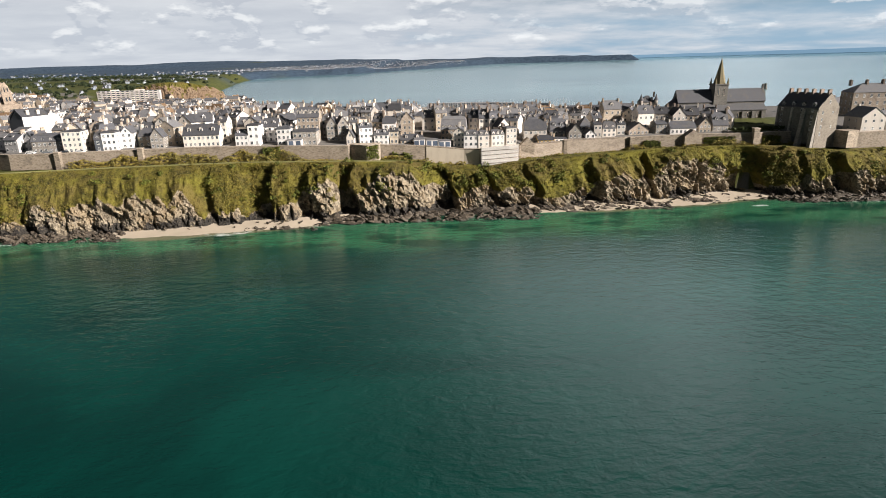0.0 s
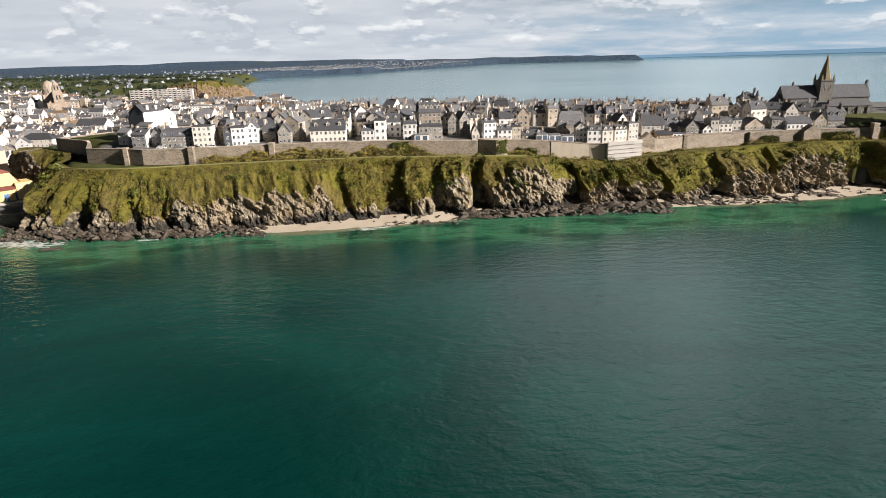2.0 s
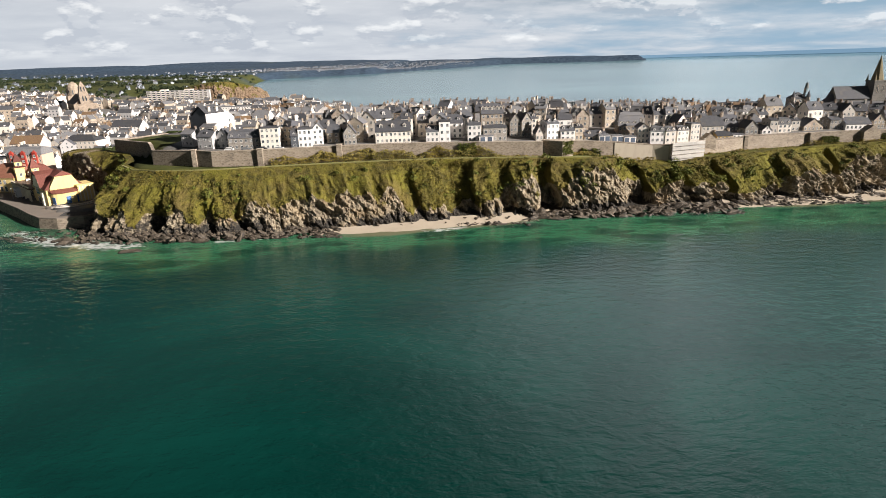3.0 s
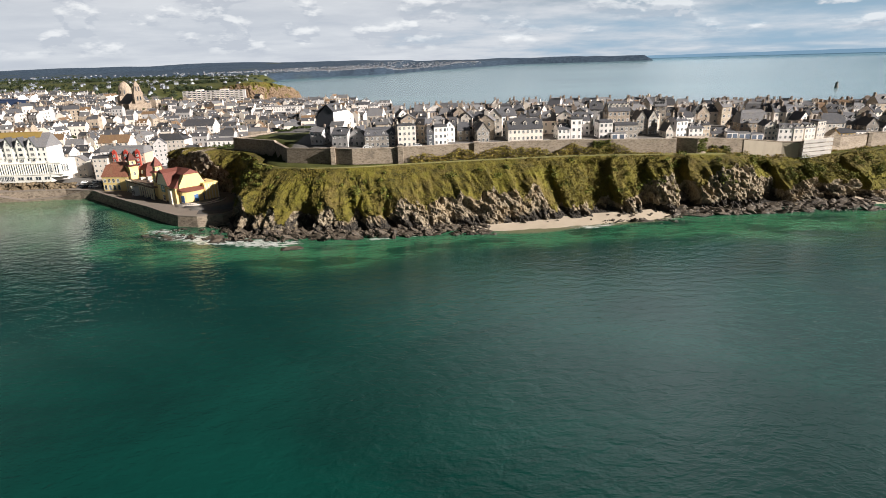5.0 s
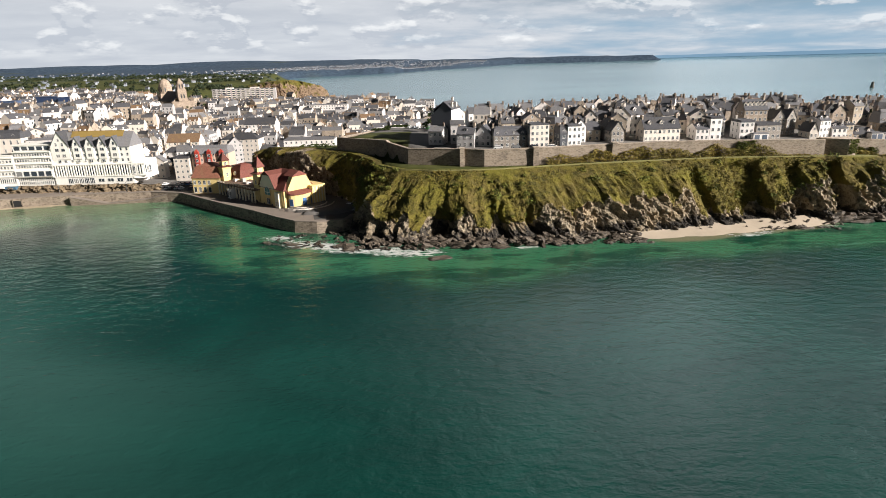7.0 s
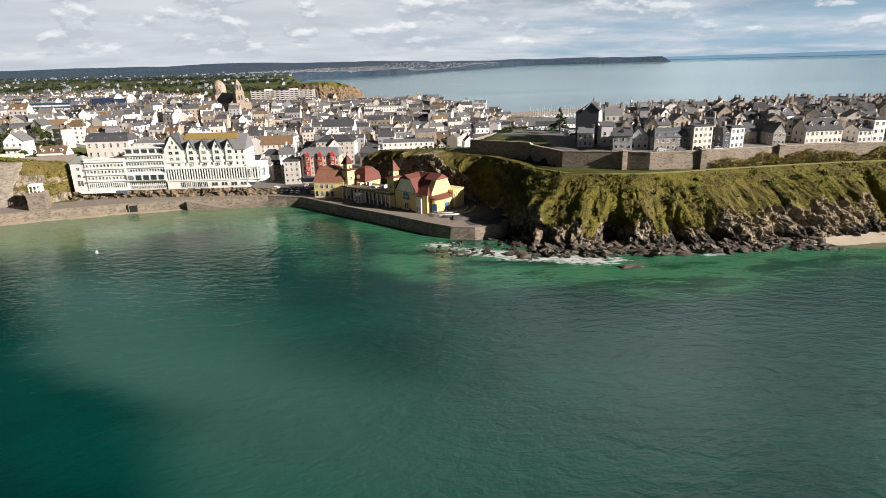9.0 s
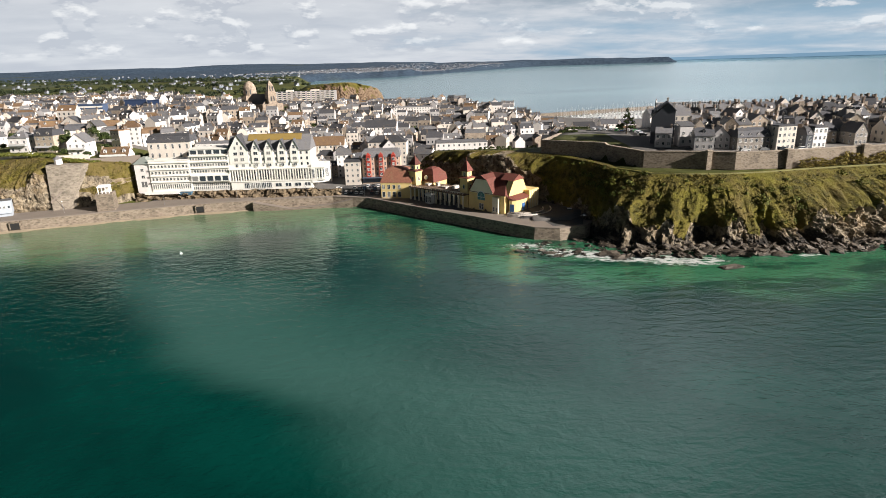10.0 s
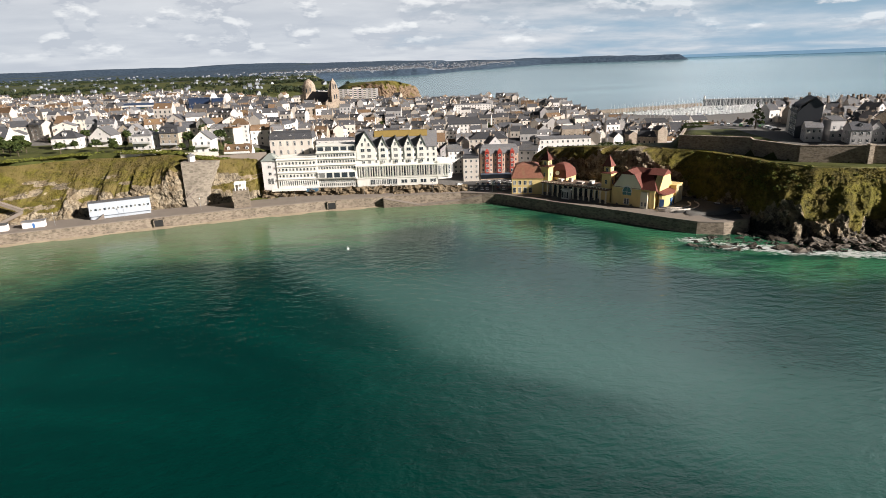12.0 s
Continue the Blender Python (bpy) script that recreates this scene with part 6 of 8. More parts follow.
for u, ztop in ((0, 22.4), (34.6, 22.9)):
    s = Shape()
    s.box(u - 2.3, -2.3, -0.5, u + 2.3, 2.3, 13.5)
    s.box(u - 2.7, -2.7, 13.5, u + 2.7, 2.7, 14.1)
    s.box(u - 1.7, -1.7, 14.1, u + 1.7, 1.7, 17.4)
    tw = part("turret", s, [M_CYEL], cas)
    s = Shape()
    s.box(u - 3.1, -3.1, 14.1, u + 3.1, 3.1, 14.3)
    s.taper(u - 3.0, -3.0, 14.3, u + 3.0, 3.0, 15.0, 1.3, 1.3)
    s.taper(u - 2.4, -2.4, 17.4, u + 2.4, 2.4, ztop - 0.6, 2.25, 2.25)
    s.box(u - 0.06, -0.06, ztop - 0.8, u + 0.06, 0.06, ztop + 0.8)
    part("turret_roof", s, [M_REDR], tw)
    for q in (-90, 0, 90):
        m = pose(u, 0, 0, 0, 0, q)
        place("window", WIN, tw, m @ scaled(0, -1.7, 14.9, 1.2, 1, 1.9))
        place("window", WIN, tw, m @ scaled(0, -2.3, 9.0, 1.1, 1, 2.0))
# theatre hall with half-hipped red roofs
hall_t = thing("casino_theatre", CAS @ pose(-4.6, 0, 0), "yellow casino theatre with red half-hipped roofs", "casino")
s = Shape()
s.prism([(42.5, -0.5), (63.5, -0.5), (63.5, 8.5), (42.5, 8.5)], "y", -2.6, 14.5)
part("hall", s, [M_CYEL], hall_t)
s = Shape()
s.prism([(44.0, 8.3), (57.0, 8.3), (57.0, 9.5), (53.6, 14.8), (47.4, 14.8), (44.0, 9.5)], "y", -3.2, 1.0)
front_g = part("front_gable", s, [M_CPALE], hall_t)
s = Shape()
arcw = [(2.1 * math.cos(math.pi * k / 10), 2.6 * math.sin(math.pi * k / 10)) for k in range(11)]
s.prism([(x, z) for x, z in arcw] + [(-2.1, -1.4), (2.1, -1.4)], "y", -0.1, 0.1, 0)
for k in range(10):
    (ax, az), (bx, bz) = arcw[k], arcw[k + 1]
    s.face([(ax, -0.16, az), (bx, -0.16, bz), (bx * 1.16, -0.16, bz * 1.16), (ax * 1.16, -0.16, az * 1.16)], 1)
s.box(-0.08, -0.16, -1.4, 0.08, -0.1, 2.5, 1)
s.box(-2.1, -0.16, -0.1, 2.1, -0.1, 0.1, 1)
fan = part("fan_window", s, [plain("sea_green_glass", (0.10, 0.24, 0.26), 0.15), M_FRAME], front_g)
fan.matrix_basis = pose(50.5, -3.2, 6.6)
place("window", WIN, front_g, scaled(50.5, -3.2, 0.8, 2.6, 1, 2.8), "dark double door")
s = Shape()
# main ridge along the hall and a cross ridge to the front gable
ra = [(43.4, -3.4), (64.4, -3.4), (64.4, 15.0), (43.4, 15.0)]
s.loft([(x, y, 8.6) for x, y in ra], [(47.5, 3.6, 15.2), (59.8, 3.6, 15.2), (59.8, 9.0, 15.2), (47.5, 9.0, 15.2)])
s.loft([(47.5, 3.6, 15.2), (59.8, 3.6, 15.2), (59.8, 9.0, 15.2), (47.5, 9.0, 15.2)], [(48.5, 6.2, 17.0), (57.0, 6.2, 17.0), (57.0, 6.4, 17.0), (48.5, 6.4, 17.0)])
s.face([(48.5, 6.2, 17.0), (57.0, 6.2, 17.0), (57.0, 6.4, 17.0), (48.5, 6.4, 17.0)])
for sg in (-1, 1):
    s.prism([(50.5 + sg * 7.0, 9.2), (50.5 + sg * 3.3, 15.0), (50.5 + sg * 3.3, 15.35), (50.5 + sg * 7.0, 9.55)], "y", -3.7, 6)
s.prism([(47.0, 15.0), (54.0, 15.0), (50.5, 16.9)], "y", -3.7, 6.3)
part("roof", s, [M_REDR], hall_t)
# western end: pale half-hipped gable over a bowed lower storey with blue doors
s = Shape()
s.prism([(-1.0, 8.3), (12.5, 8.3), (12.5, 9.5), (9.6, 15.0), (2.4, 15.0), (-1.0, 9.5)], "x", 62.0, 65.0)
part("end_gable", s, [M_CYEL], hall_t)
s = Shape()
s.prism([(1.6, 14.9), (10.4, 14.9), (6.0, 17.4)], "x", 58.0, 65.3)
part("hood", s, [M_REDR], hall_t)
bowp = [(64.9 + 3.2 * math.sin(math.pi * k / 8), 5.6 - 6.6 * math.cos(math.pi * k / 8)) for k in range(9)]
s = Shape()
s.loft([(x, y, -0.5) for x, y in bowp], [(x, y, 6.6) for x, y in bowp])
s.face([(x, y, 6.6) for x, y in bowp])
bowed = part("bow", s, [M_CYEL], hall_t)
s = Shape()
b2 = [(64.9 + 4.0 * math.sin(math.pi * k / 8), 5.6 - 7.3 * math.cos(math.pi * k / 8)) for k in range(9)]
s.loft([(x, y, 6.6) for x, y in b2], [(x, y, 7.2) for x, y in b2])
s.loft([(x, y, 7.2) for x, y in b2], [(x * 0.1 + 64.0 * 0.9, y, 8.4) for x, y in b2])
part("bow_roof", s, [M_REDR], bowed)
for k in (1, 4, 6):
    t_ = math.pi * k / 8
    s = Shape()
    s.box(-1.0, -0.12, 0, 1.0, 0.12, 4.6)
    dd = part("door", s, [M_CDOOR], bowed, "tall blue door")
    dd.matrix_basis = pose(64.9 + 3.22 * math.sin(t_), 5.6 - 6.62 * math.cos(t_), 0, 0, 0, math.degrees(t_))
s = Shape()
s.box(56, 10.5, -0.5, 68, 18.0, 8.9)
s.box(55.8, 10.3, 8.9, 68.2, 18.2, 9.5)
backw = part("rear_wing", s, [M_CYEL], hall_t)
for k in range(5):
    s = Shape()
    s.box(68.0, 11.0 + k * 1.6, 0, 68.3, 11.4 + k * 1.6, 8.7)
    part("pilaster", s, [M_CPALE], backw)
s = Shape()
s.prism([(57.5, -0.5), (60.8, -0.5), (60.8, 7.6), (57.5, 7.6)], "y", -4.0, -2.0)
part("stair_block", s, [M_CPALE], hall_t)
for q in (58.4, 60.0):
    place("window", WIN, hall_t, scaled(q, -4.0, 1.0, 0.8, 1, 2.0))
# curved ramp walls
for rad, nm in ((13.0, "ramp_wall"), (9.5, "ramp_wall")):
    s = Shape()
    arc_ = [(66 + rad * math.cos(t_), 8 + rad * math.sin(t_)) for t_ in np.linspace(-1.5, 0.9, 13)]
    for (x0, y0), (x1, y1) in zip(arc_[:-1], arc_[1:]):
        n_ = Vector((x0 - 66, y0 - 8)).normalized() * 0.35
        s.loft([(x0, y0, -0.3), (x0 + n_.x, y0 + n_.y, -0.3), (x0 + n_.x, y0 + n_.y, 1.5), (x0, y0, 1.5)], [(x1, y1, -0.3), (x1 + n_.x, y1 + n_.y, -0.3), (x1 + n_.x, y1 + n_.y, 1.5), (x1, y1, 1.5)])
    part(nm, s, [M_CREAM], hall_t)
# eastern pavilion, square to the land, with a steep red-brown roof
cp = thing("casino_pavilion", pose(-348.5, 330.5, 5.0, 0, 0, -8), "yellow casino pavilion with a steep brown roof", "casino")
s = Shape()
s.box(-8, 0, -0.5, 8, 14, 8.2)
s.box(-8.2, -0.2, 7.8, 8.2, 14.2, 8.3)
part("wall", s, [M_CYEL], cp)
s = Shape()
s.taper(-8.4, -0.4, 8.3, 8.4, 14.4, 14.5, 2.6, 2.6)
s.taper(-5.9, 2.1, 14.5, 5.9, 11.9, 15.8, 3.5, 4.2)
part("roof", s, [slates("brown_red_tile", (0.17, 0.075, 0.05))], cp)
band(cp, -8, 3, 4.6, 7.4, 0, 4, 1.5, 2.2, WIN)
band(cp, -8, 3, 0.4, 3.8, 0, 4, 1.7, 2.9, WIN_PLAIN, "blue glazed door")
dome = thing("casino_dome", pose(-329.5, 335.0, 5.0, 0, 0, -41), "casino hall with a rounded red mansard roof", "casino")
s = Shape()
s.box(-5, -5, -0.5, 5, 6, 8.2)
part("wall", s, [M_CYEL], dome)
s = Shape()
s.taper(-5.3, -5.3, 8.2, 5.3, 6.3, 12.0, 0.8, 0.8)
s.taper(-4.5, -4.5, 12.0, 4.5, 5.5, 14.6, 2.2, 2.2)
s.taper(-2.3, -2.3, 14.6, 2.3, 3.3, 15.4, 1.9, 1.9)
part("roof", s, [M_REDR], dome)
s = Shape()
s.tube(0, 0, -0.3, 0.3, 1.1, 1.1, 14)
rw = part("round_window", s, [M_FRAME], dome)
rw.matrix_basis = pose(0.0, -5.0, 10.4, 80, 0, 0)
TAKEN += [(-358, -262, 262, 350)]

# ---- villas on the eastern cliff ----
VILLAS = [(-664, 392, 17, 11, 6.5, 6.0, "cream", "slate", "side", 2, 2), (-612, 378, 15, 10, 6.4, 4.2, "white", "slate", "hip", 2, 1), (-594, 384, 13, 10, 6.6, 5.2, "white", "pale", "gable", 2, 0),
          (-559, 362, 11.5, 10, 8.2, 3.2, "white", "pale", "hip", 2, 1), (-543, 360, 11.0, 10, 9.2, 4.0, "granite_c", "slate", "mansard", 3, 2), (-524, 357, 10.5, 10, 7.4, 4.6, "white", "pale", "gable", 2, 0),
          (-506, 359, 15, 9, 3.4, 4.2, "white", "brown", "side", 1, 3)]
for x, y, w, d, h, rh, wall, roof, style, fl, dm in VILLAS:
    z = ground_at(x, y + 3) - 0.2
    v = house(x, y, z, w, d, h, rh, rng.uniform(-6, 10), wall, roof, style, fl, 3, dm, 2, True, "villas on the cliff", "above a grassy cliff", "villa")
    s = Shape()
    s.box(-w / 2 + 0.6, -1.7, h / fl - 0.15, w / 2 - 0.6, 0, h / fl)
    s.box(-w / 2 + 0.6, -1.7, h / fl, w / 2 - 0.6, -1.6, h / fl + 0.9)
    part("balcony", s, [M_FRAME], v)
    TAKEN.append((x - w / 2 - 3, x + w / 2 + 3, y - 6, y + d + 3))
ribbon("garden_wall", "pale rendered garden wall along the cliff top", [(-566, 349.5), (-548, 351), (-546, 355)], 27, 31.2, 0.35, M_CREAM, "garden wall")
ribbon("garden_wall", "pale rendered garden wall along the cliff top", [(-529, 345), (-512, 346)], 26, 30.4, 0.35, M_CREAM, "garden wall")
ribbon("path_wall", "low pale wall beside a path on the slope", [(-512, 342.5), (-488, 352)], 20, 28.6, 0.5, M_PAVE, "garden wall")

# gazebo on a concrete-faced retaining slope
s = Shape()
s.face([(-524.35, 326, 5.0), (-517, 329, 5.0), (-509.6, 333.8, 26.8), (-526.3, 331.0, 27.4)])
s.face([(-517, 329, 5.0), (-509.6, 333.8, 26.8), (-509.2, 339.4, 26.8), (-513.85, 337.5, 5.0)])
s.face([(-524.35, 326, 5.0), (-526.3, 331.0, 27.4), (-527.4, 339.5, 27.4), (-528.55, 334.5, 5.0)])
s.face([(-526.3, 331.0, 27.4), (-509.6, 333.8, 26.8), (-509.2, 339.4, 26.8), (-527.4, 339.5, 27.4)])
ret = thing("retaining_slope", Matrix(), "grey stone retaining slope with a stepped path", "retaining wall")
part("facing", s, [rubble("grey_facing_stone", (0.13, 0.112, 0.088), (0.235, 0.20, 0.16), (0.26, 0.225, 0.18), 0.8)], ret)
for a, b in (((-524.91, 326.7, 9.0), (-514.55, 331.8, 18.6)), ((-514.55, 331.8, 18.6), (-518.05, 332.1, 24.0)), ((-524.07, 327.6, 12.0), (-519.45, 327.9, 5.6))):
    s = Shape()
    a, b = Vector(a), Vector(b)
    n_ = Vector((0.35, -1.0, 0.25)).normalized() * 0.35
    u_ = Vector((0, 0, 0.5))
    s.loft([tuple(a - u_ + n_), tuple(a + u_ + n_), tuple(a + u_ - n_ * 3), tuple(a - u_ - n_ * 3)], [tuple(b - u_ + n_), tuple(b + u_ + n_), tuple(b + u_ - n_ * 3), tuple(b - u_ - n_ * 3)])
    part("path", s, [M_PAVE], ret, "pale stepped path")
gz = thing("gazebo", pose(-522.5, 336, 27.2), "small white gazebo with a pointed grey roof", "gazebo")
s = Shape()
s.tube(0, 0, 0, 2.8, 1.9, 1.9, 8)
part("wall", s, [M_WHITE], gz)
s = Shape()
s.tube(0, 0, 2.8, 4.4, 2.4, 0.1, 8)
part("roof", s, [M_SLATE2], gz)

# pavilion on its bastion by the promenade
s = Shape()
s.taper(-4.2, -3.5, -7.0, 4.2, 6, 8.6, 0.4, 0.4)
solid("pavilion_bastion", s, [M_QUAY], pose(-495.5, 324.5, 5.0, 0, 0, 17), "square stone bastion jutting from the sea wall", "bastion")
pv = thing("pavilion", pose(-495.5, 325, 13.6, 0, 0, 17), "small white open pavilion on a stone bastion", "pavilion")
s = Shape()
s.box(-2.9, -2.4, 3.2, 2.9, 2.4, 3.7)
s.box(-2.6, -2.1, 3.7, 2.6, 2.1, 4.1)
part("roof", s, [M_WHITE], pv)
for k in range(4):
    for q in (-2.2, 2.2):
        s = Shape()
        s.box(-2.7 + k * 1.66, q - 0.2, 0, -2.3 + k * 1.66, q + 0.2, 3.2)
        part("column", s, [M_WHITE], pv)
s = Shape()
s.box(-2.7, 1.9, 0, 2.7, 2.2, 3.2)
part("wall", s, [M_CREAM], pv)

# long beach shelter
sh = thing("beach_shelter", pose(-551.5, 313.2, 5.0, 0, 0, 25.5), "long white beach building with a blue-grey sloping front", "beach building")
s = Shape()
s.prism([(-2.4, 1.6), (3.0, 1.6), (3.0, 7.6), (0.2, 7.6)], "x", -13.4, 13.4)
s.box(-13.0, -1.6, 0, 13.0, 3, 1.6)
part("wall", s, [plaster("pale_blue_white_paint", (0.38, 0.42, 0.47), 0.03)], sh)
s = Shape()
s.prism([(-0.2, 7.6), (3.4, 7.9), (3.4, 8.1), (-0.2, 7.8)], "x", -13.6, 13.6)
part("roof", s, [M_SLATE2], sh)
for k in range(14):
    place("window", WIN_PLAIN, sh, pose(-12.4 + k * 1.9, -1.44, 4.0) @ Matrix.Rotation(radians(-23), 4, "X") @ Matrix.Diagonal((1.2, 1, 1.1, 1)))
s = Shape()
s.prism([(-13.5, 0), (-13.3, 0), (-13.3, 7.6), (-13.5, 7.6)], "y", -1.5, 3)
part("end_wall", s, [M_SLATE], sh, "dark end wall")
s = Shape()
for k in range(7):
    s.box(-10.5 + k * 0.45, -3.6 + k * 0.0, 0.0, -10.1 + k * 0.45, -2.4, 0.35 * (k + 1))
part("stair", s, [M_PAVE], sh)
# beach huts and a low shed at the far end
for hx, hy, hw in ((-583.5, 296.5, 9.0), (-596.0, 291.0, 7.0)):
    s = Shape()
    s.box(-hw / 2, -1.6, 0, hw / 2, 1.8, 2.9, 0)
    hut = thing("beach_hut", pose(hx, hy, 5.0, 0, 0, 22), "low white beach hut with a flat grey roof", "beach hut", "beach huts")
    part("wall", s, [M_WHITE], hut)
    s = Shape()
    s.box(-hw / 2 - 0.3, -2.2, 2.9, hw / 2 + 0.3, 2.0, 3.15)
    part("roof", s, [M_SLATE2], hut)
    s = Shape()
    s.box(-0.5, -1.68, 0, 0.5, -1.6, 2.1)
    part("door", s, [M_CDOOR], hut)
for (x0, y0, z0), (x1, y1, z1) in (((-603, 303, 16.5), (-592, 304, 11.5)), ((-592, 304, 11.5), (-603, 299, 6.0)), ((-606, 299, 9.5), (-597, 296, 5.2))):
    n = 16
    s = Shape()
    steps = [tuple(p + (q - p) * k / n for p, q in zip((x0, y0, z0), (x1, y1, z1))) for k in range(n + 1)]
    prof = []
    for k, (x, y, z) in enumerate(steps[:-1]):
        prof += [(x, y, z), (steps[k + 1][0], steps[k + 1][1], z)]
    for (xa, ya, za), (xb, yb, zb) in zip(prof[:-1], prof[1:]):
        s.face([(xa, ya - 1, za), (xb, yb - 1, zb), (xb, yb + 1, zb), (xa, ya + 1, za)])
        s.face([(xa, ya - 1, za), (xb, yb - 1, zb), (xb, yb - 1, zb - 1.6), (xa, ya - 1, za - 1.6)])
    st_ = thing("stairway", Matrix(), "pale concrete stairway down the grassy cliff", "stairway", "stairways on the cliff")
    part("flight", s, [M_PAVE], st_)
    s = Shape()
    s.loft([(x0, y0 - 1.0, z0 + 0.9), (x0, y0 - 0.94, z0 + 0.9), (x0, y0 - 0.97, z0 + 1.0)], [(x1, y1 - 1.0, z1 + 0.9), (x1, y1 - 0.94, z1 + 0.9), (x1, y1 - 0.97, z1 + 1.0)])
    part("handrail", s, [M_PAVE], st_)
# openings in the sea wall and a slipway
for ox, oy, rot in ((-451.0, 330.2, 12), (-530.5, 306.0, 20)):
    dr = thing("culvert", pose(ox, oy, 0, 0, 0, rot), "dark square culvert mouth in the stone sea wall", "culvert", "culverts")
    for x0, x1, z0, z1 in ((-2.4, -1.9, 1.0, 4.6), (1.9, 2.4, 1.0, 4.6), (-2.4, 2.4, 4.1, 4.6)):
        s = Shape()
        s.box(x0, -1.15, z0, x1, 0.2, z1)
        part("jamb", s, [M_QUAY], dr)
    # a black block stands in for the shade inside the mouth
    s = Shape()
    s.box(-1.9, -1.05, 1.0, 1.9, -0.2, 4.1)
    part("grating", s, [plain("black_iron", (0.012, 0.012, 0.012), 0.7)], dr, "black iron grating")
s = Shape()
line_ = dense([(-424, 333.0, 4.6), (-405, 333.8, 0.4), (-384, 336.0, 1.6), (-372, 335.0, 4.4)], 2)
for (xa, ya, za), (xb, yb, zb) in zip(line_[:-1], line_[1:]):
    s.loft([(xa, ya - 1.4, -2), (xa, ya - 1.4, za), (xa, ya + 3.4, za), (xa, ya + 3.4, -2)], [(xb, yb - 1.4, -2), (xb, yb - 1.4, zb), (xb, yb + 3.4, zb), (xb, yb + 3.4, -2)])
for (xa, ya, za), (xb, yb, zb) in zip(line_[:-1], line_[1:]):
    s.loft([(xa, ya - 1.5, za), (xa, ya - 1.5, za + 0.25), (xa, ya + 1.8, za + 0.25), (xa, ya + 1.8, za)], [(xb, yb - 1.5, zb), (xb, yb - 1.5, zb + 0.25), (xb, yb + 1.8, zb + 0.25), (xb, yb + 1.8, zb)], 1)
solid("slipway", s, [M_QUAY, M_PAVE], Matrix(), "pale concrete slipway down to the water", "slipway", kind="structure")

# ---- landmarks of the low town ----
M_CHURCH = rubble("brown_church_stone", (0.20, 0.155, 0.115), (0.34, 0.27, 0.205), (0.37, 0.30, 0.24), 1.2)
stp = thing("church", pose(-523, 716, 17.5, 0, 0, -50) @ Matrix.Scale(1.2, 4), "large stone church with a domed tower and a belfry", "church")
s = Shape()
s.prism([(-8, -3), (8, -3), (8, 14), (0, 22), (-8, 14)], "x", -22, 20)
part("nave", s, [M_CHURCH], stp)
s = Shape()
for sg in (-1, 1):
    s.prism([(sg * 8.6, 13.5), (0, 22.1), (0, 22.5), (sg * 8.6, 13.9)], "x", -22.5, 20.5)
part("roof", s, [M_SLATE], stp)
s = Shape()
s.box(-30, -7, -3, -18, 7, 20)
s.tube(-24, 0, 20, 28, 6.4, 6.0, 12)
s.tube(-24, 0, 28, 32, 6.0, 3.6, 12)
s.tube(-24, 0, 32, 34, 3.6, 0.4, 12)
dt = part("domed_tower", s, [M_CHURCH], stp, "brown stone domed tower")
for q in (-36, 0, 36, 72):
    place("opening", ARCHW, dt, pose(-24, 0, 0, 0, 0, q) @ scaled(0, -6.2, 21.4, 1.4, 1, 1.6))
for px in (-27.5, -24, -20.5):
    place("opening", ARCHW, dt, scaled(px, -7, 11, 1.1, 1, 1.8))
s = Shape()
s.box(18, -10, -3, 24, 10, 14)
s.box(18, -4, 14, 24.5, 4, 24)
s.taper(18.3, -3.6, 24, 24.2, 3.6, 31, 1.2, 1.4)
s.taper(19.6, -2.2, 31, 22.9, 2.2, 34.5, 1.4, 1.9)
bf = part("belfry", s, [M_CHURCH], stp, "stepped stone belfry")
for zz_, ww_ in ((16.5, 1.3), (25.2, 1.0)):
    for q in (-1.6, 1.6):
        place("opening", ARCHW, bf, scaled(24.55 if zz_ < 20 else 24.0, q * 0.8, zz_, ww_, 1, 1.5, 90))
    place("opening", ARCHW, bf, scaled(21.2, -4.0 if zz_ < 20 else -3.3, zz_, 1.6, 1, 1.5))
for k in range(6):
    place("window", ARCHW, stp, scaled(-16 + k * 6, -8, 4, 1.5, 1, 1.9))
TAKEN.append((-560, -485, 672, 753))

M_PANEL = plain("dark_blue_panel", (0.035, 0.06, 0.13), 0.35)
M_BANDB = plain("slate_blue_cladding", (0.06, 0.09, 0.16), 0.5)
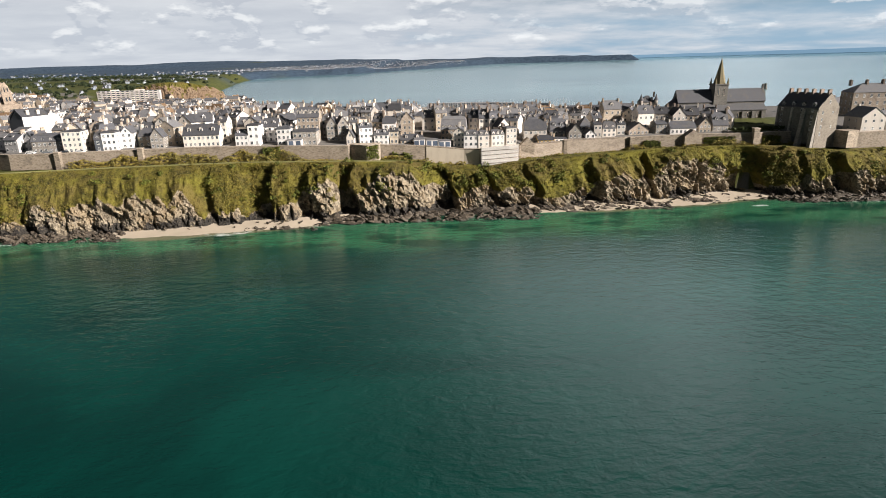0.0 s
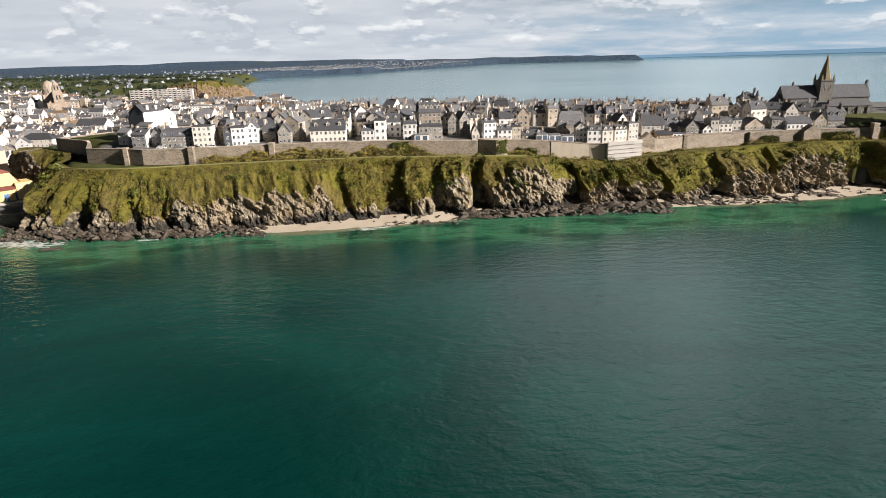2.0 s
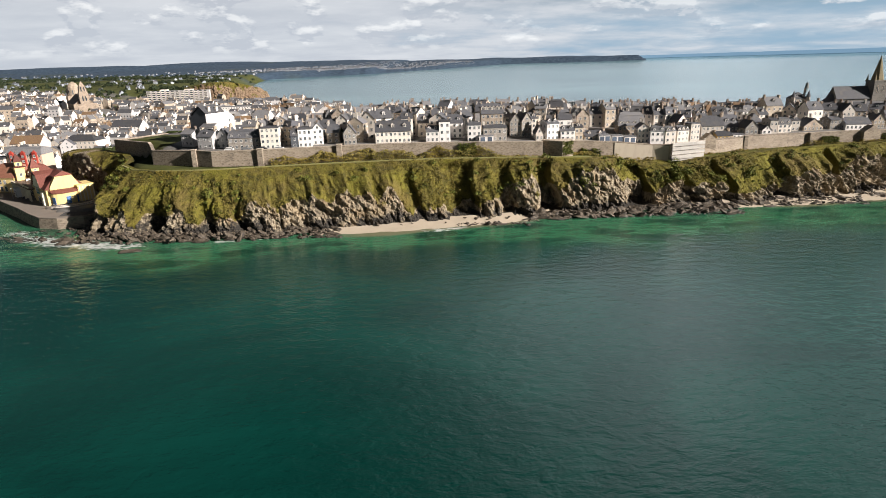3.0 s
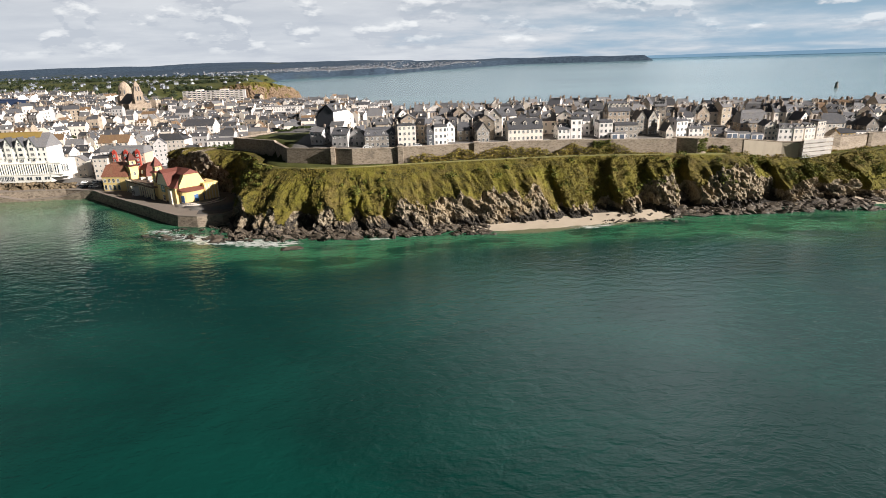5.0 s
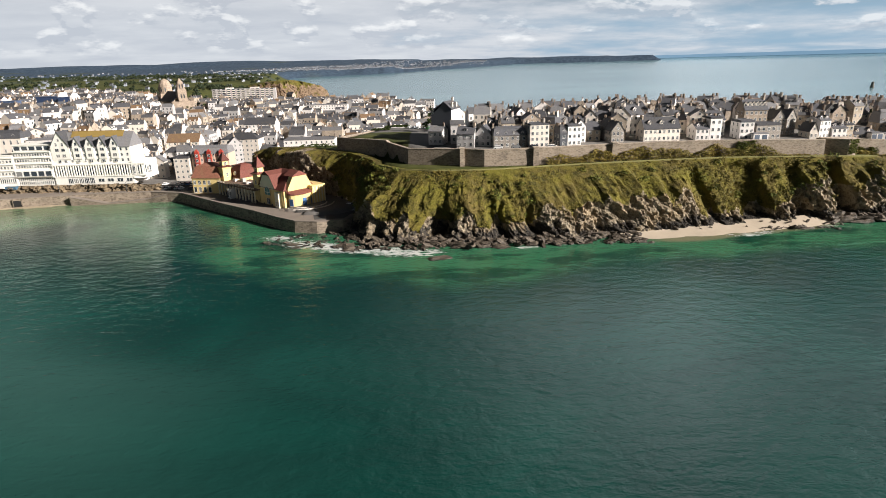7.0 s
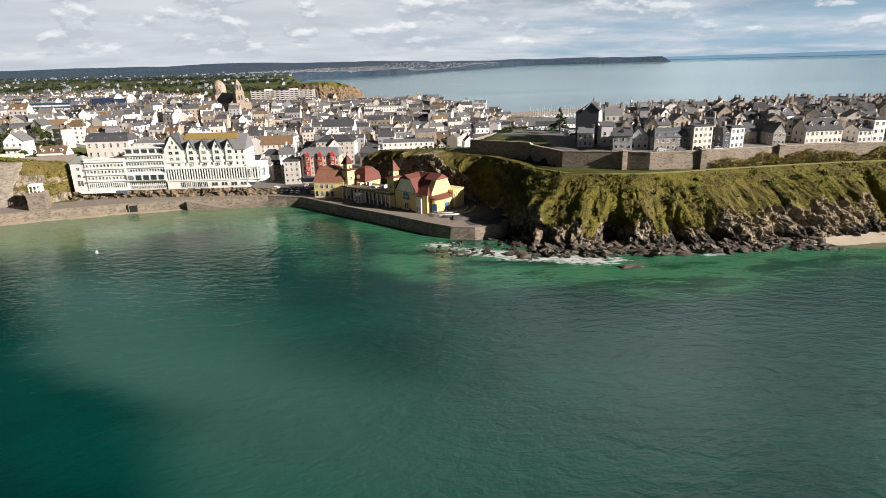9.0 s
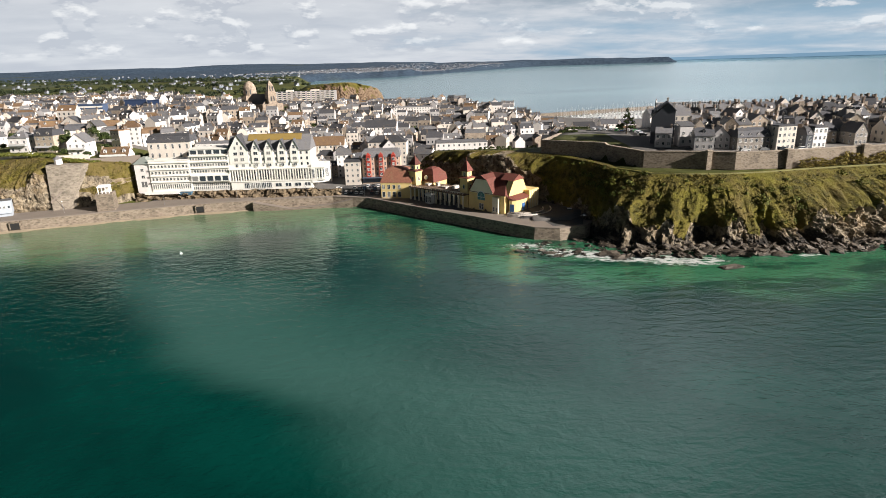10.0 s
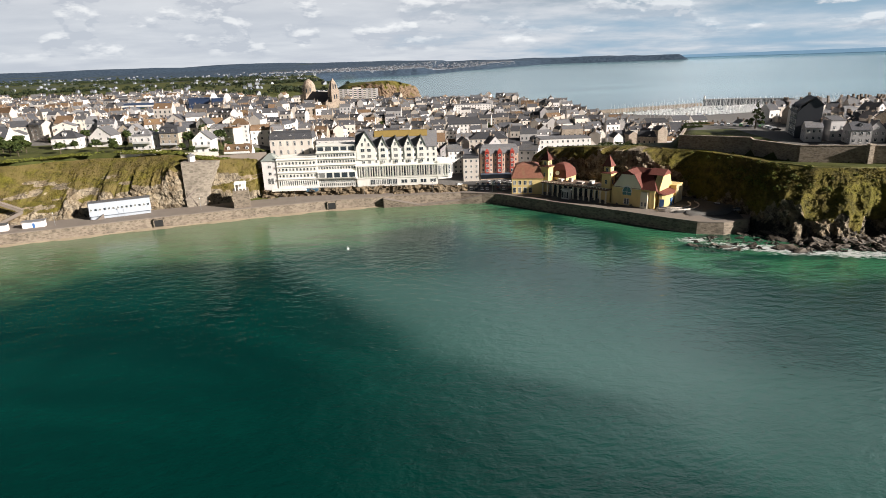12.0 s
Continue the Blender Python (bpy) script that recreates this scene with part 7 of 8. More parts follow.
for fx, fy, fw, fh, fz, mat, lab in ((-652, 690, 24, 22.5, 20, M_PANEL, "office block with dark blue panels and pale gables"), (-630, 684, 13, 22, 20, M_PANEL, "office block with dark blue panels and pale gables"),
                                     (-712, 690, 46, 20, 19, M_BANDB, "long block of flats with blue and white bands")):
    ob = thing("office_block", pose(fx, fy, fz), lab, "building")
    s = Shape()
    s.box(-fw / 2, 0, -8, fw / 2, 14, fh)
    s.box(-fw / 2 - 0.3, -0.3, fh, fw / 2 + 0.3, 14.3, fh + 0.6)
    part("wall", s, [mat], ob)
    if mat is M_BANDB:
        for f in range(5):
            s = Shape()
            s.box(-fw / 2, -0.25, 2.6 + f * 3.6, fw / 2, 0, 4.2 + f * 3.6)
            part("balcony_band", s, [M_WHITE], ob, "white balcony band")
    else:
        for f in range(5):
            for b in range(int(fw / 3)):
                place("window", WIN_PLAIN, ob, scaled(-fw / 2 + 1.6 + b * 3, 0, 2 + f * 3.3, 1.3, 1, 1.4))
        s = Shape()
        s.prism([(-0.2, -3), (14.2, -3), (14.2, fh + 0.5), (7, fh + 5.0), (-0.2, fh + 0.5)], "x", fw / 2 + 0.05, fw / 2 + 3.2)
        part("gable", s, [M_WHITE], ob)
    TAKEN.append((fx - fw / 2 - 4, fx + fw / 2 + 4, fy - 34, fy + 16))

flats = thing("apartment_slab", pose(-541, 1031, 8.0, 0, 0, 5), "long grey apartment slab with stacked pale balconies", "apartment block")
s = Shape()
s.box(-52, 0, -4, 52, 12, 26.0)
part("wall", s, [M_GREYW], flats)
for a_, b_ in ((-30, -18), (10, 24)):
    s = Shape()
    s.box(a_, 2, 26.0, b_, 10, 28.2)
    part("lift_house", s, [M_CREAM], flats)
s = Shape()
for f in range(8):
    s.box(0, -1.3, 1.5 + f * 3.1, 5.0, 0, 2.5 + f * 3.1)
stack_me = s.data("balcony_stack", [M_CREAM])
s = Shape()
for f in range(8):
    s.box(0.3, -0.1, 2.6 + f * 3.1, 4.7, 0.0, 4.3 + f * 3.1)
bands_me = s.data("window_stack", [M_GLASS])
for b in range(13):
    place("balcony_stack", stack_me, flats, pose(-50.5 + b * 7.8, 0, 0))
    place("window_stack", bands_me, flats, pose(-50.5 + b * 7.8, 0, 0))
TAKEN.append((-610, -470, 930, 1060))

# pointed headland with a quarried face, behind the low town
HP = [(-530, 1043, -544, 1064, 36.8), (-491, 1040, -503, 1062, 44.2), (-475, 1040, -482, 1064, 45.1), (-454, 1064, -467, 1082, 44.2), (-440, 1093, -454, 1103, 40.5), (-424, 1133, -447, 1133, 33.1), (-419, 1162, -449, 1156, 25.7), (-447, 1212, -466, 1189, 18.3)]
cliff("cliff_far", "brown rock face of a grassy headland across the bay", HP, 0.3, [(-600, 0.3), (-520, 0.8), (-400, 0.86)], 3.0, 63, 1.6, 34, ruddy=0.7)

# harbour-side sheds, a ferry hall and a white terrace building
for hx, hy, hw, hd, hz, hh, rh, wall, roof, style in ((-352, 742, 46, 14, 6, 17, 0.5, "white", "pale", "flat"), (-318, 640, 40, 14, 6, 9, 4, "grey", "slate", "side"), (-268, 628, 20, 14, 6, 9, 5, "white", "slate", "gable"),
                                                      (-225, 600, 34, 13, 6, 6.5, 3.5, "beige", "pale", "side"), (-185, 592, 20, 13, 6, 5, 3.5, "white", "slate", "side"), (-160, 596, 16, 13, 6, 6, 4, "white", "slate", "side"),
                                                      (-140, 600, 14, 13, 6, 5, 4, "white", "slate", "side"), (-310, 418, 34, 14, 5.5, 16, 0.6, "white", "pale", "flat"), (-360, 428, 26, 13, 7, 15, 4, "beige", "slate", "hip"),
                                                      (-372, 520, 26, 14, 8, 15, 5, "white", "slate", "side"), (-400, 430, 22, 12, 7, 14, 5, "cream", "brown", "side")):
    house(hx, hy, hz, hw, hd, hh, rh, rng.uniform(-4, 4), wall, roof, style, max(2, round(hh / 3)), max(3, int(hw / 3.2)), 0, 1, False, "large buildings of the low town", "in the low town", "large_house")
    TAKEN.append((hx - hw / 2 - 1.5, hx + hw / 2 + 1.5, hy - 1.5, hy + hd + 1.5))

# ---- houses of the low town ----
TAKEN.append((-382, -322, 700, 742))
PL = PLATEAU + PLATEAU[:1]
spots = []
for row in range(50):
    y = 372 + row * 18.0 + row * row * 0.04
    if y > 1060:
        break
    x = -1180 + (row % 3) * 4.0
    while x < 150:
        w = rng.uniform(7.5, 14.5) * (1 + (y - 372) * 0.0004)
        if rng.random() < 0.17:
            x += rng.uniform(4, 11)
            continue
        spots.append((x + w / 2, y + rng.uniform(-3.5, 3.5), w))
        x += w + rng.uniform(0.1, 0.8)
sxs, sys_ = np.array([p[0] for p in spots]), np.array([p[1] for p in spots])
ok = inside(sxs, sys_, LAND) & inside(sxs, sys_ + 9, LAND) & ~inside(sxs, sys_, PLATEAU) & ~inside(sxs, sys_ + 9, PLATEAU)
ok &= (gap_to(sxs, sys_, PL) > 12) & (gap_to(sxs, sys_, SEAWALL) > 32) & (gap_to(sxs, sys_, COAST) > 13)
ok &= ~((sxs < -484) & (sys_ < 392)) & (np.abs(sxs + 200) < 560 + (sys_ - 372) * 0.72)
ok &= ~((sxs > -205) & (sys_ > 550))
szs = height(sxs, sys_ + 4)
ok &= ~((np.hypot((sxs + 520) / 130, (sys_ - 1150) / 150) < 1) & (sys_ > 1035))


far_shape = Shape()
count_near = 0
for i in np.argsort(sys_):
    if not ok[i]:
        continue
    x, y, w, z = float(sxs[i]), float(sys_[i]), spots[i][2], float(szs[i]) - 0.3
    d = rng.uniform(6, 8.5)
    if not free(x - w / 2, x + w / 2, y, y + d):
        continue
    if y > 560 and abs(x + 300) > 330 + (y - 560) * 0.9 and rng.random() < 0.15:
        continue
    h = (rng.uniform(6.5, 14.5) if x > -520 else rng.uniform(6.0, 12.0)) + (rng.uniform(2, 6) if rng.random() < 0.12 else 0)
    if -745 < x < -612 and 540 < y < 690:
        h = rng.uniform(3.2, 5.2)
    if x > -230 and y > 455:
        h = rng.uniform(4, 6.5)
    rh = rng.uniform(2.2, 4.3)
    if count_near < 62 and y < 440 and x > -700:
        count_near += 1
        wall = rng.choices(("white", "cream", "beige", "granite_a", "grey", "granite_c"), (5, 4, 3, 2, 2, 1))[0]
        style = rng.choices(("side", "gable", "mansard", "hip", "flat"), (6, 2.6, 1.3, 0.8, 0.7))[0]
        near = y < 420
        house(x, y, z, w, d, h, rh if style != "flat" else 0.4, rng.uniform(-26, 26), wall, rng.choices(("slate", "pale", "brown"), (5, 4, 1.3))[0], style, max(2, round(h / 3)),
              3, rng.choice((0, 0, 1, 2)) if style in ("side", "mansard") else 0, 1 if not near else 2, False, "houses of the low town", "in the low town")
    else:
        far_house(far_shape, 0, x, y, z, w, d, h, rh, rng.choice((0, 0, 0.3, -0.4, 1.3, 1.57, 1.57, -0.15)) + rng.uniform(-0.2, 0.2), rng.choices((0, 1, 2, 3, 4), (3.2, 4, 4.5, 3.4, 3))[0], rng.choices((5, 6, 7), (6.5, 2.2, 0.9))[0])
solid("distant_houses", far_shape.data("distant_houses", FARMATS, fix=False), [], Matrix(), "close-packed white and cream houses with slate roofs", "houses", kind="stuff")

# scattered houses of the country and the far shore
far2 = Shape()
r2 = random.Random(5)
fx_, fy_ = [], []
for _ in range(480):
    y = 1000 + 3400 * r2.random() ** 1.6
    fx_.append(-2600 + 2500 * r2.random() - 0.45 * (y - 1000) * r2.random() if r2.random() < 0.8 else -500 - 900 * r2.random())
    fy_.append(y)
for _ in range(1100):
    t_ = 0.80 * r2.random()
    bx, by = np.interp(t_, [0, 0.45, 1], [-780, -300, 891]), np.interp(t_, [0, 0.45, 1], [3620, 4600, 8307])
    o = r2.random() ** 2
    fx_.append(bx - 40 - 900 * o)
    fy_.append(by + 40 + 260 * r2.random())
fx_, fy_ = np.array(fx_), np.array(fy_)
ok2 = inside(fx_, fy_, LAND) & (gap_to(fx_, fy_, COAST) > 25) & ~((np.hypot((fx_ + 510) / 140, (fy_ - 1130) / 170) < 1))
fz_ = height(fx_, fy_)
# wall colours greyed and blued to hold the distance haze
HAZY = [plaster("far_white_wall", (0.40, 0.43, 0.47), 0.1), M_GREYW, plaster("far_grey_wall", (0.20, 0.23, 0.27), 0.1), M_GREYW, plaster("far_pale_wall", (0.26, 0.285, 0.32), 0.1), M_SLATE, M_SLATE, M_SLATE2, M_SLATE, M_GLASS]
tmp = Shape()
for x, y, z in zip(fx_[ok2], fy_[ok2], fz_[ok2]):
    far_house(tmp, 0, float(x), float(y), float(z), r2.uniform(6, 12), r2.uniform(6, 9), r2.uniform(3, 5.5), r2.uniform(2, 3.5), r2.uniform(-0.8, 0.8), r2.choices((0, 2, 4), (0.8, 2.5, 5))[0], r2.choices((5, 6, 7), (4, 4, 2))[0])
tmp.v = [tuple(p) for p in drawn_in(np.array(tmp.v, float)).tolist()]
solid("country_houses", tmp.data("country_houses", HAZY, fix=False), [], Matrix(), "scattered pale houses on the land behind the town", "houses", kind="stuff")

# ---- plants, rocks, boats and cars ----
def build_leaf(t, b, dark, light):
    r = t.nodes.new("ShaderNodeNewGeometry").outputs["Random Per Island"]
    col = mixc(t, r, dark, light)
    col = mixc(t, mathn(t, "MULTIPLY", step_of(t, noise_of(t, 0.09, 3, 0.5), 0.4, 0.65), 0.6), col, tuple(0.5 * (p + q) * f for p, q, f in zip(dark, light, (1.25, 1.1, 0.8))))
    link(t, col, b.inputs["Base Color"])
    b.inputs["Roughness"].default_value = 0.75
    b.inputs["Specular IOR Level"].default_value = 0.25


M_SCRUB = material("scrub_leaves", lambda t, b: build_leaf(t, b, (0.043, 0.039, 0.009), (0.168, 0.138, 0.026)))
M_DRY = material("dry_scrub_leaves", lambda t, b: build_leaf(t, b, (0.09, 0.080, 0.020), (0.33, 0.275, 0.080)))
M_IVY = material("ivy_leaves", lambda t, b: build_leaf(t, b, (0.036, 0.048, 0.010), (0.150, 0.162, 0.028)))
M_LEAF = material("tree_leaves", lambda t, b: build_leaf(t, b, (0.012, 0.026, 0.007), (0.060, 0.080, 0.018)))
M_WOODS = material("distant_tree_crowns", lambda t, b: build_leaf(t, b, (0.010, 0.019, 0.010), (0.035, 0.048, 0.020)))
M_BARK = plain("bark", (0.10, 0.075, 0.05), 0.9)
nrs = np.random.RandomState(4)


def leaf_quads(centres, radii, per, size, flat=0.75):
    """Clouds of small leaf sheets: vertices and faces."""
    n = len(centres)
    u = nrs.normal(size=(n, per, 3))
    u /= np.linalg.norm(u, axis=-1, keepdims=True)
    u[..., 2] = np.abs(u[..., 2]) * flat
    c = centres[:, None] + u * (radii[:, None, None] * nrs.uniform(0.55, 1.05, (n, per, 1)))
    a = nrs.normal(size=(n, per, 3))
    b = np.cross(a, u + 0.35 * nrs.normal(size=u.shape))
    a /= np.linalg.norm(a, axis=-1, keepdims=True)
    b /= np.linalg.norm(b, axis=-1, keepdims=True) + 1e-9
    s = size * nrs.uniform(0.6, 1.3, (n, per, 1)) * radii[:, None, None] ** 0.5
    V = np.stack([c - a * s - b * s * 0.7, c + a * s - b * s * 0.7, c + a * s + b * s * 0.7, c - a * s + b * s * 0.7], 2).reshape(-1, 3)
    return V


def leaf_mesh(name, V, mat):
    me = bpy.data.meshes.new(name)
    F = np.arange(len(V)).reshape(-1, 4)
    me.from_pydata(V.tolist(), [], F.tolist())
    me.materials.append(mat)
    me.update()
    return me


def scrub_on(P, g, count, lo, hi, keep, seed):
    """Bush places on a cliff sheet, where grass grows."""
    r = np.random.RandomState(seed)
    nu, nv = g.shape
    i, j = r.randint(1, nu - 1, count * 8), r.randint(2, nv - 1, count * 8)
    p = P[i, j]
    want = (g[i, j] > 0.55) & (r.rand(len(i)) < keep(p[:, 0], p[:, 1], p[:, 2]))
    p = p[want][:count]
    rad = r.uniform(lo, hi, len(p)) ** 1.0
    return p, rad


def head_keep(x, y, z):
    k = 0.16 + 0.75 * ss(fbm(x / 17, z / 9, 3, 77), 0.0, 0.5)
    k = np.where((x > -100) & (x < -55), k + 0.5, k)
    k = np.where((x > -205) & (x < -125), k * 0.45, k)
    k = np.where(x < -262, k * 0.25, k)
    return np.clip(k, 0, 1)


c1, r1 = scrub_on(HEAD_P, HEAD_G, 5200, 0.3, 1.3, head_keep, 8)
r1 = np.where((c1[:, 0] < -125) & (c1[:, 0] > -205), r1 * 0.6, r1)
c1[:, 2] -= r1 * 0.25
solid("cliff_scrub", leaf_mesh("cliff_scrub", leaf_quads(c1, r1, 16, 0.22), M_SCRUB), [], Matrix(), "dense olive green scrub clinging to the cliff", "scrub", kind="stuff")
c1, r1 = scrub_on(EAST_P, EAST_G, 1500, 0.3, 1.2, lambda x, y, z: 0.25 + 0.6 * ss(fbm(x / 12, z / 8, 3, 79), 0.0, 0.5), 9)
solid("slope_scrub", leaf_mesh("slope_scrub", leaf_quads(c1, r1, 14, 0.22), M_SCRUB), [], Matrix(), "olive scrub on the slope above the promenade", "scrub", kind="stuff")
# ivy and bushes against the rampart
pts = []
for x in np.arange(-176, 205, 0.55):
    y = float(np.interp(x, [r[0] for r in RAMPART], [r[1] for r in RAMPART]))
    zb = float(np.interp(x, [r[0] for r in RAMPART], [r[2] for r in RAMPART]))
    n_ = float(fbm(np.array([x / 9.0]), np.array([3.3]), 3, 83)[0])
    tall = max(0.0, (3.8 if x < -50 else 1.3) + 2.8 * n_)
    if -36 < x < -8:
        tall = max(tall, 2.2 + 1.5 * n_)
    if 14 < x < 38 or (-70 < x < -50):
        tall *= 0.3
    for _ in range(int(2 + tall * 2.2)):
        pts.append((x + nrs.uniform(-0.5, 0.5), y - nrs.uniform(0.5, 2.6 + (1.2 if tall < 5 else -1.0)), zb + 0.1 + nrs.uniform(0, 1) * tall))
pts = np.array(pts)
solid("rampart_ivy", leaf_mesh("rampart_ivy", leaf_quads(pts, nrs.uniform(0.35, 0.85, len(pts)), 14, 0.19), M_DRY), [], Matrix(), "dry olive scrub at the foot of the rampart", "scrub", kind="stuff")
# curtains of ivy that cover the wall up to its coping
for xa, xb, up_ in ((-88, -79.5, 6.8), (-26.5, -23.0, 5.0), (-21.0, -16.5, 5.2), (103, 112, 4.0), (134, 150, 4.6), (164, 174, 4.2)):
    n_ = int((xb - xa) * up_ * 5)
    px_ = nrs.uniform(xa, xb, n_)
    py_ = np.interp(px_, [r[0] for r in RAMPART], [r[1] for r in RAMPART])
    pz_ = np.interp(px_, [r[0] for r in RAMPART], [r[2] for r in RAMPART])
    C_ = np.stack([px_, py_ - nrs.uniform(0.4, 1.3, n_), pz_ + up_ * nrs.rand(n_)], -1)
    solid("wall_ivy", leaf_mesh("wall_ivy", leaf_quads(C_, nrs.uniform(0.35, 0.8, n_), 16, 0.2), M_IVY), [], Matrix(), "curtain of green ivy hanging on the rampart", "ivy", "ivy on the rampart")
C_ = np.stack([nrs.uniform(-37.8, -32.4, 170), np.zeros(170), 25.2 + 6.6 * nrs.rand(170)], -1)
C_[:, 1] = 280.0 + (C_[:, 0] + 38.0) * 0.5 - nrs.uniform(0.1, 0.9, 170)
solid("wall_ivy", leaf_mesh("wall_ivy", leaf_quads(C_, nrs.uniform(0.35, 0.8, 170), 16, 0.2), M_IVY), [], Matrix(), "curtain of green ivy hanging on the bastion", "ivy", "ivy on the rampart")
# rounded bushes that hang over the brow and fill the gullies
ri, rj = nrs.randint(1, HEAD_P.shape[0] - 1, 30000), nrs.randint(18, HEAD_P.shape[1] - 1, 30000)
q_ = HEAD_P[ri, rj]
lump_ = fbm(q_[:, 0] / 10, q_[:, 2] / 7 + 5, 3, 101)
west_ = ss(q_[:, 0], -110, -60)
okb = (nrs.rand(len(q_)) < 0.048 * west_ + 0.016 + 0.02 * ss(-q_[:, 0], 235, 250)) & (q_[:, 0] > -276) & (lump_ > 0.26 - 0.30 * ss(q_[:, 2], 14, 24)) & (q_[:, 2] > 7 + 5 * (HEAD_G[ri, rj] < 0.5))
q_ = q_[okb]
qr_ = 0.8 + 2.0 * nrs.rand(len(q_)) ** 2
q_[:, 1] -= 0.3
solid("cliff_bushes", leaf_mesh("cliff_bushes", leaf_quads(q_, qr_, 64, 0.19, 0.95), M_IVY), [], Matrix(), "dark green bushes hanging over the cliff edge", "bushes", kind="stuff")
# hedges and a dark shed's garden below the church
hx_ = nrs.uniform(150, 178, 160)
C_ = np.stack([hx_, 309.5 + 3.5 * nrs.rand(160) + np.where(nrs.rand(160) < 0.4, 18, 0), 30.6 + 1.2 * nrs.rand(160)], -1)
solid("church_hedge", leaf_mesh("church_hedge", leaf_quads(C_, nrs.uniform(0.7, 1.5, 160), 30, 0.24), M_LEAF), [], Matrix(), "dark hedges on the lawn below the church", "hedge", kind="stuff")


# trees: tapered trunk with limbs and a loose crown of leaf clumps
def tree_model(h, r, seed, conifer=False):
    rr = random.Random(seed)
    s = Shape()
    s.tube(0, 0, -0.6, h * 0.55, 0.035 * h, 0.018 * h, 7)
    for k in range(5):
        a = k * 2.4 + rr.random()
        z0 = h * rr.uniform(0.3, 0.5)
        e = Vector((math.cos(a) * r * 0.6, math.sin(a) * r * 0.6, h * rr.uniform(0.6, 0.8)))
        q = Vector((0.05 * h * 0.3, 0, 0))
        n_ = Vector((-math.sin(a), math.cos(a), 0)) * 0.012 * h
        o = Vector((0, 0, z0))
        s.loft([tuple(o - n_), tuple(o + n_), tuple(o + Vector((0, 0, 0.03 * h)))], [tuple(e - n_ * 0.3), tuple(e + n_ * 0.3), tuple(e + Vector((0, 0, 0.01 * h)))])
    cs, rs = [], []
    for k in range(34):
        if conifer:
            f = rr.random()
            a, q = rr.random() * 6.28, r * (1 - f) * rr.uniform(0.5, 1.0)
            cs.append((q * math.cos(a), q * math.sin(a), h * (0.15 + 0.82 * f)))
            rs.append(r * 0.25 * (1.15 - f))
        else:
            a, el, q = rr.random() * 6.28, rr.uniform(-0.5, 1.3), r * rr.uniform(0.35, 0.85)
            cs.append((q * math.cos(a) * math.cos(el), q * math.sin(a) * math.cos(el), h * 0.62 + q * 0.75 * math.sin(el)))
            rs.append(r * rr.uniform(0.22, 0.38))
    V = leaf_quads(np.array(cs), np.array(rs), 42, 0.30, 1.0)
    return s.data("trunk", [M_BARK]), leaf_mesh("crown", V, M_LEAF)


TREES = [tree_model(7, 3.0, 1), tree_model(5.5, 2.8, 2), tree_model(9, 3.6, 3), tree_model(11, 4.2, 4, True)]


def tree(x, y, k, sc, label="leafy green garden tree with a rounded uneven crown", z=None):
    t_ = thing("tree", pose(x, y, ground_at(x, y) if z is None else z, 0, 0, rng.uniform(0, 360)) @ Matrix.Scale(sc, 4), label, "tree", "garden trees")
    place("trunk", TREES[k][0], t_, Matrix())
    place("crown", TREES[k][1], t_, Matrix())


for x, y, k, sc in ((-652, 374, 0, 1.1), (-643, 370, 1, 1.2), (-634, 372, 0, 1.0), (-627, 366, 1, 1.3), (-640, 381, 2, 1.0), (-660, 378, 1, 1.1), (-622, 384, 0, 1.0), (-603, 372, 1, 0.9), (-581, 372, 0, 0.9),
                    (-572, 368, 1, 0.8), (-551, 372, 2, 1.0), (-535, 366, 2, 1.1), (-533, 352, 1, 0.9), (-527, 349, 1, 0.8), (-516, 352, 1, 0.8), (-514, 368, 0, 1.0), (-497, 369, 1, 1.0), (-493, 372, 0, 0.9),
                    (-670, 371, 0, 1.0), (-648, 362, 2, 1.3), (-638, 360, 2, 1.2), (-630, 357, 1, 1.5), (-656, 358, 0, 1.5), (-644, 352, 1, 1.6), (-622, 352, 1, 1.3), (-665, 352, 2, 1.2), (-676, 360, 2, 1.4), (-603, 358, 1, 1.1), (-585, 362, 0, 1.0), (-572, 356, 1, 1.0), (-646, 388, 2, 0.9), (-584, 395, 2, 0.9), (-566, 392, 0, 1.1), (-524, 385, 2, 1.1), (-612, 400, 2, 1.0)):
    tree(x, y, k, sc)
tree(-226.5, 342, 3, 1.25, "dark conifer beside the fort car park")
for x, y in ((-440, 452), (-470, 500), (-520, 470), (-560, 520), (-600, 560), (-640, 610), (-420, 560), (-390, 610), (-560, 640), (-600, 470), (-660, 470), (-480, 620), (-700, 560), (-345, 560), (-445, 680), (-575, 700), (-600, 730), (-690, 640),
             (60, 360), (-100, 372), (20, 345), (-150, 300), (110, 335), (205, 345), (214, 341)):
    tree(x, y, rng.choice((0, 1, 2)), rng.uniform(0.8, 1.3))

# bushes along the villa gardens, and greenery between the roofs of the low town
bx_ = nrs.uniform(-690, -488, 1700)
by_ = table(bx_, [(c, d) for _, _, c, d, _ in EAST]) + nrs.uniform(-1.5, 1, 1700) ** 2 * 4 + np.where(bx_ < -615, nrs.uniform(0, 18, 1700), 0)
br_ = nrs.uniform(0.4, 1.5, 1700)
keep_ = fbm(bx_ / 14, by_ / 9, 3, 61) > -0.25
bz_ = height(bx_, by_ + 2)
bz_ = np.maximum(bz_, np.minimum(table(bx_, [(c, e) for _, _, c, _, e in EAST]), 99))
C_ = np.stack([bx_, by_, bz_ + 0.1], -1)[keep_]
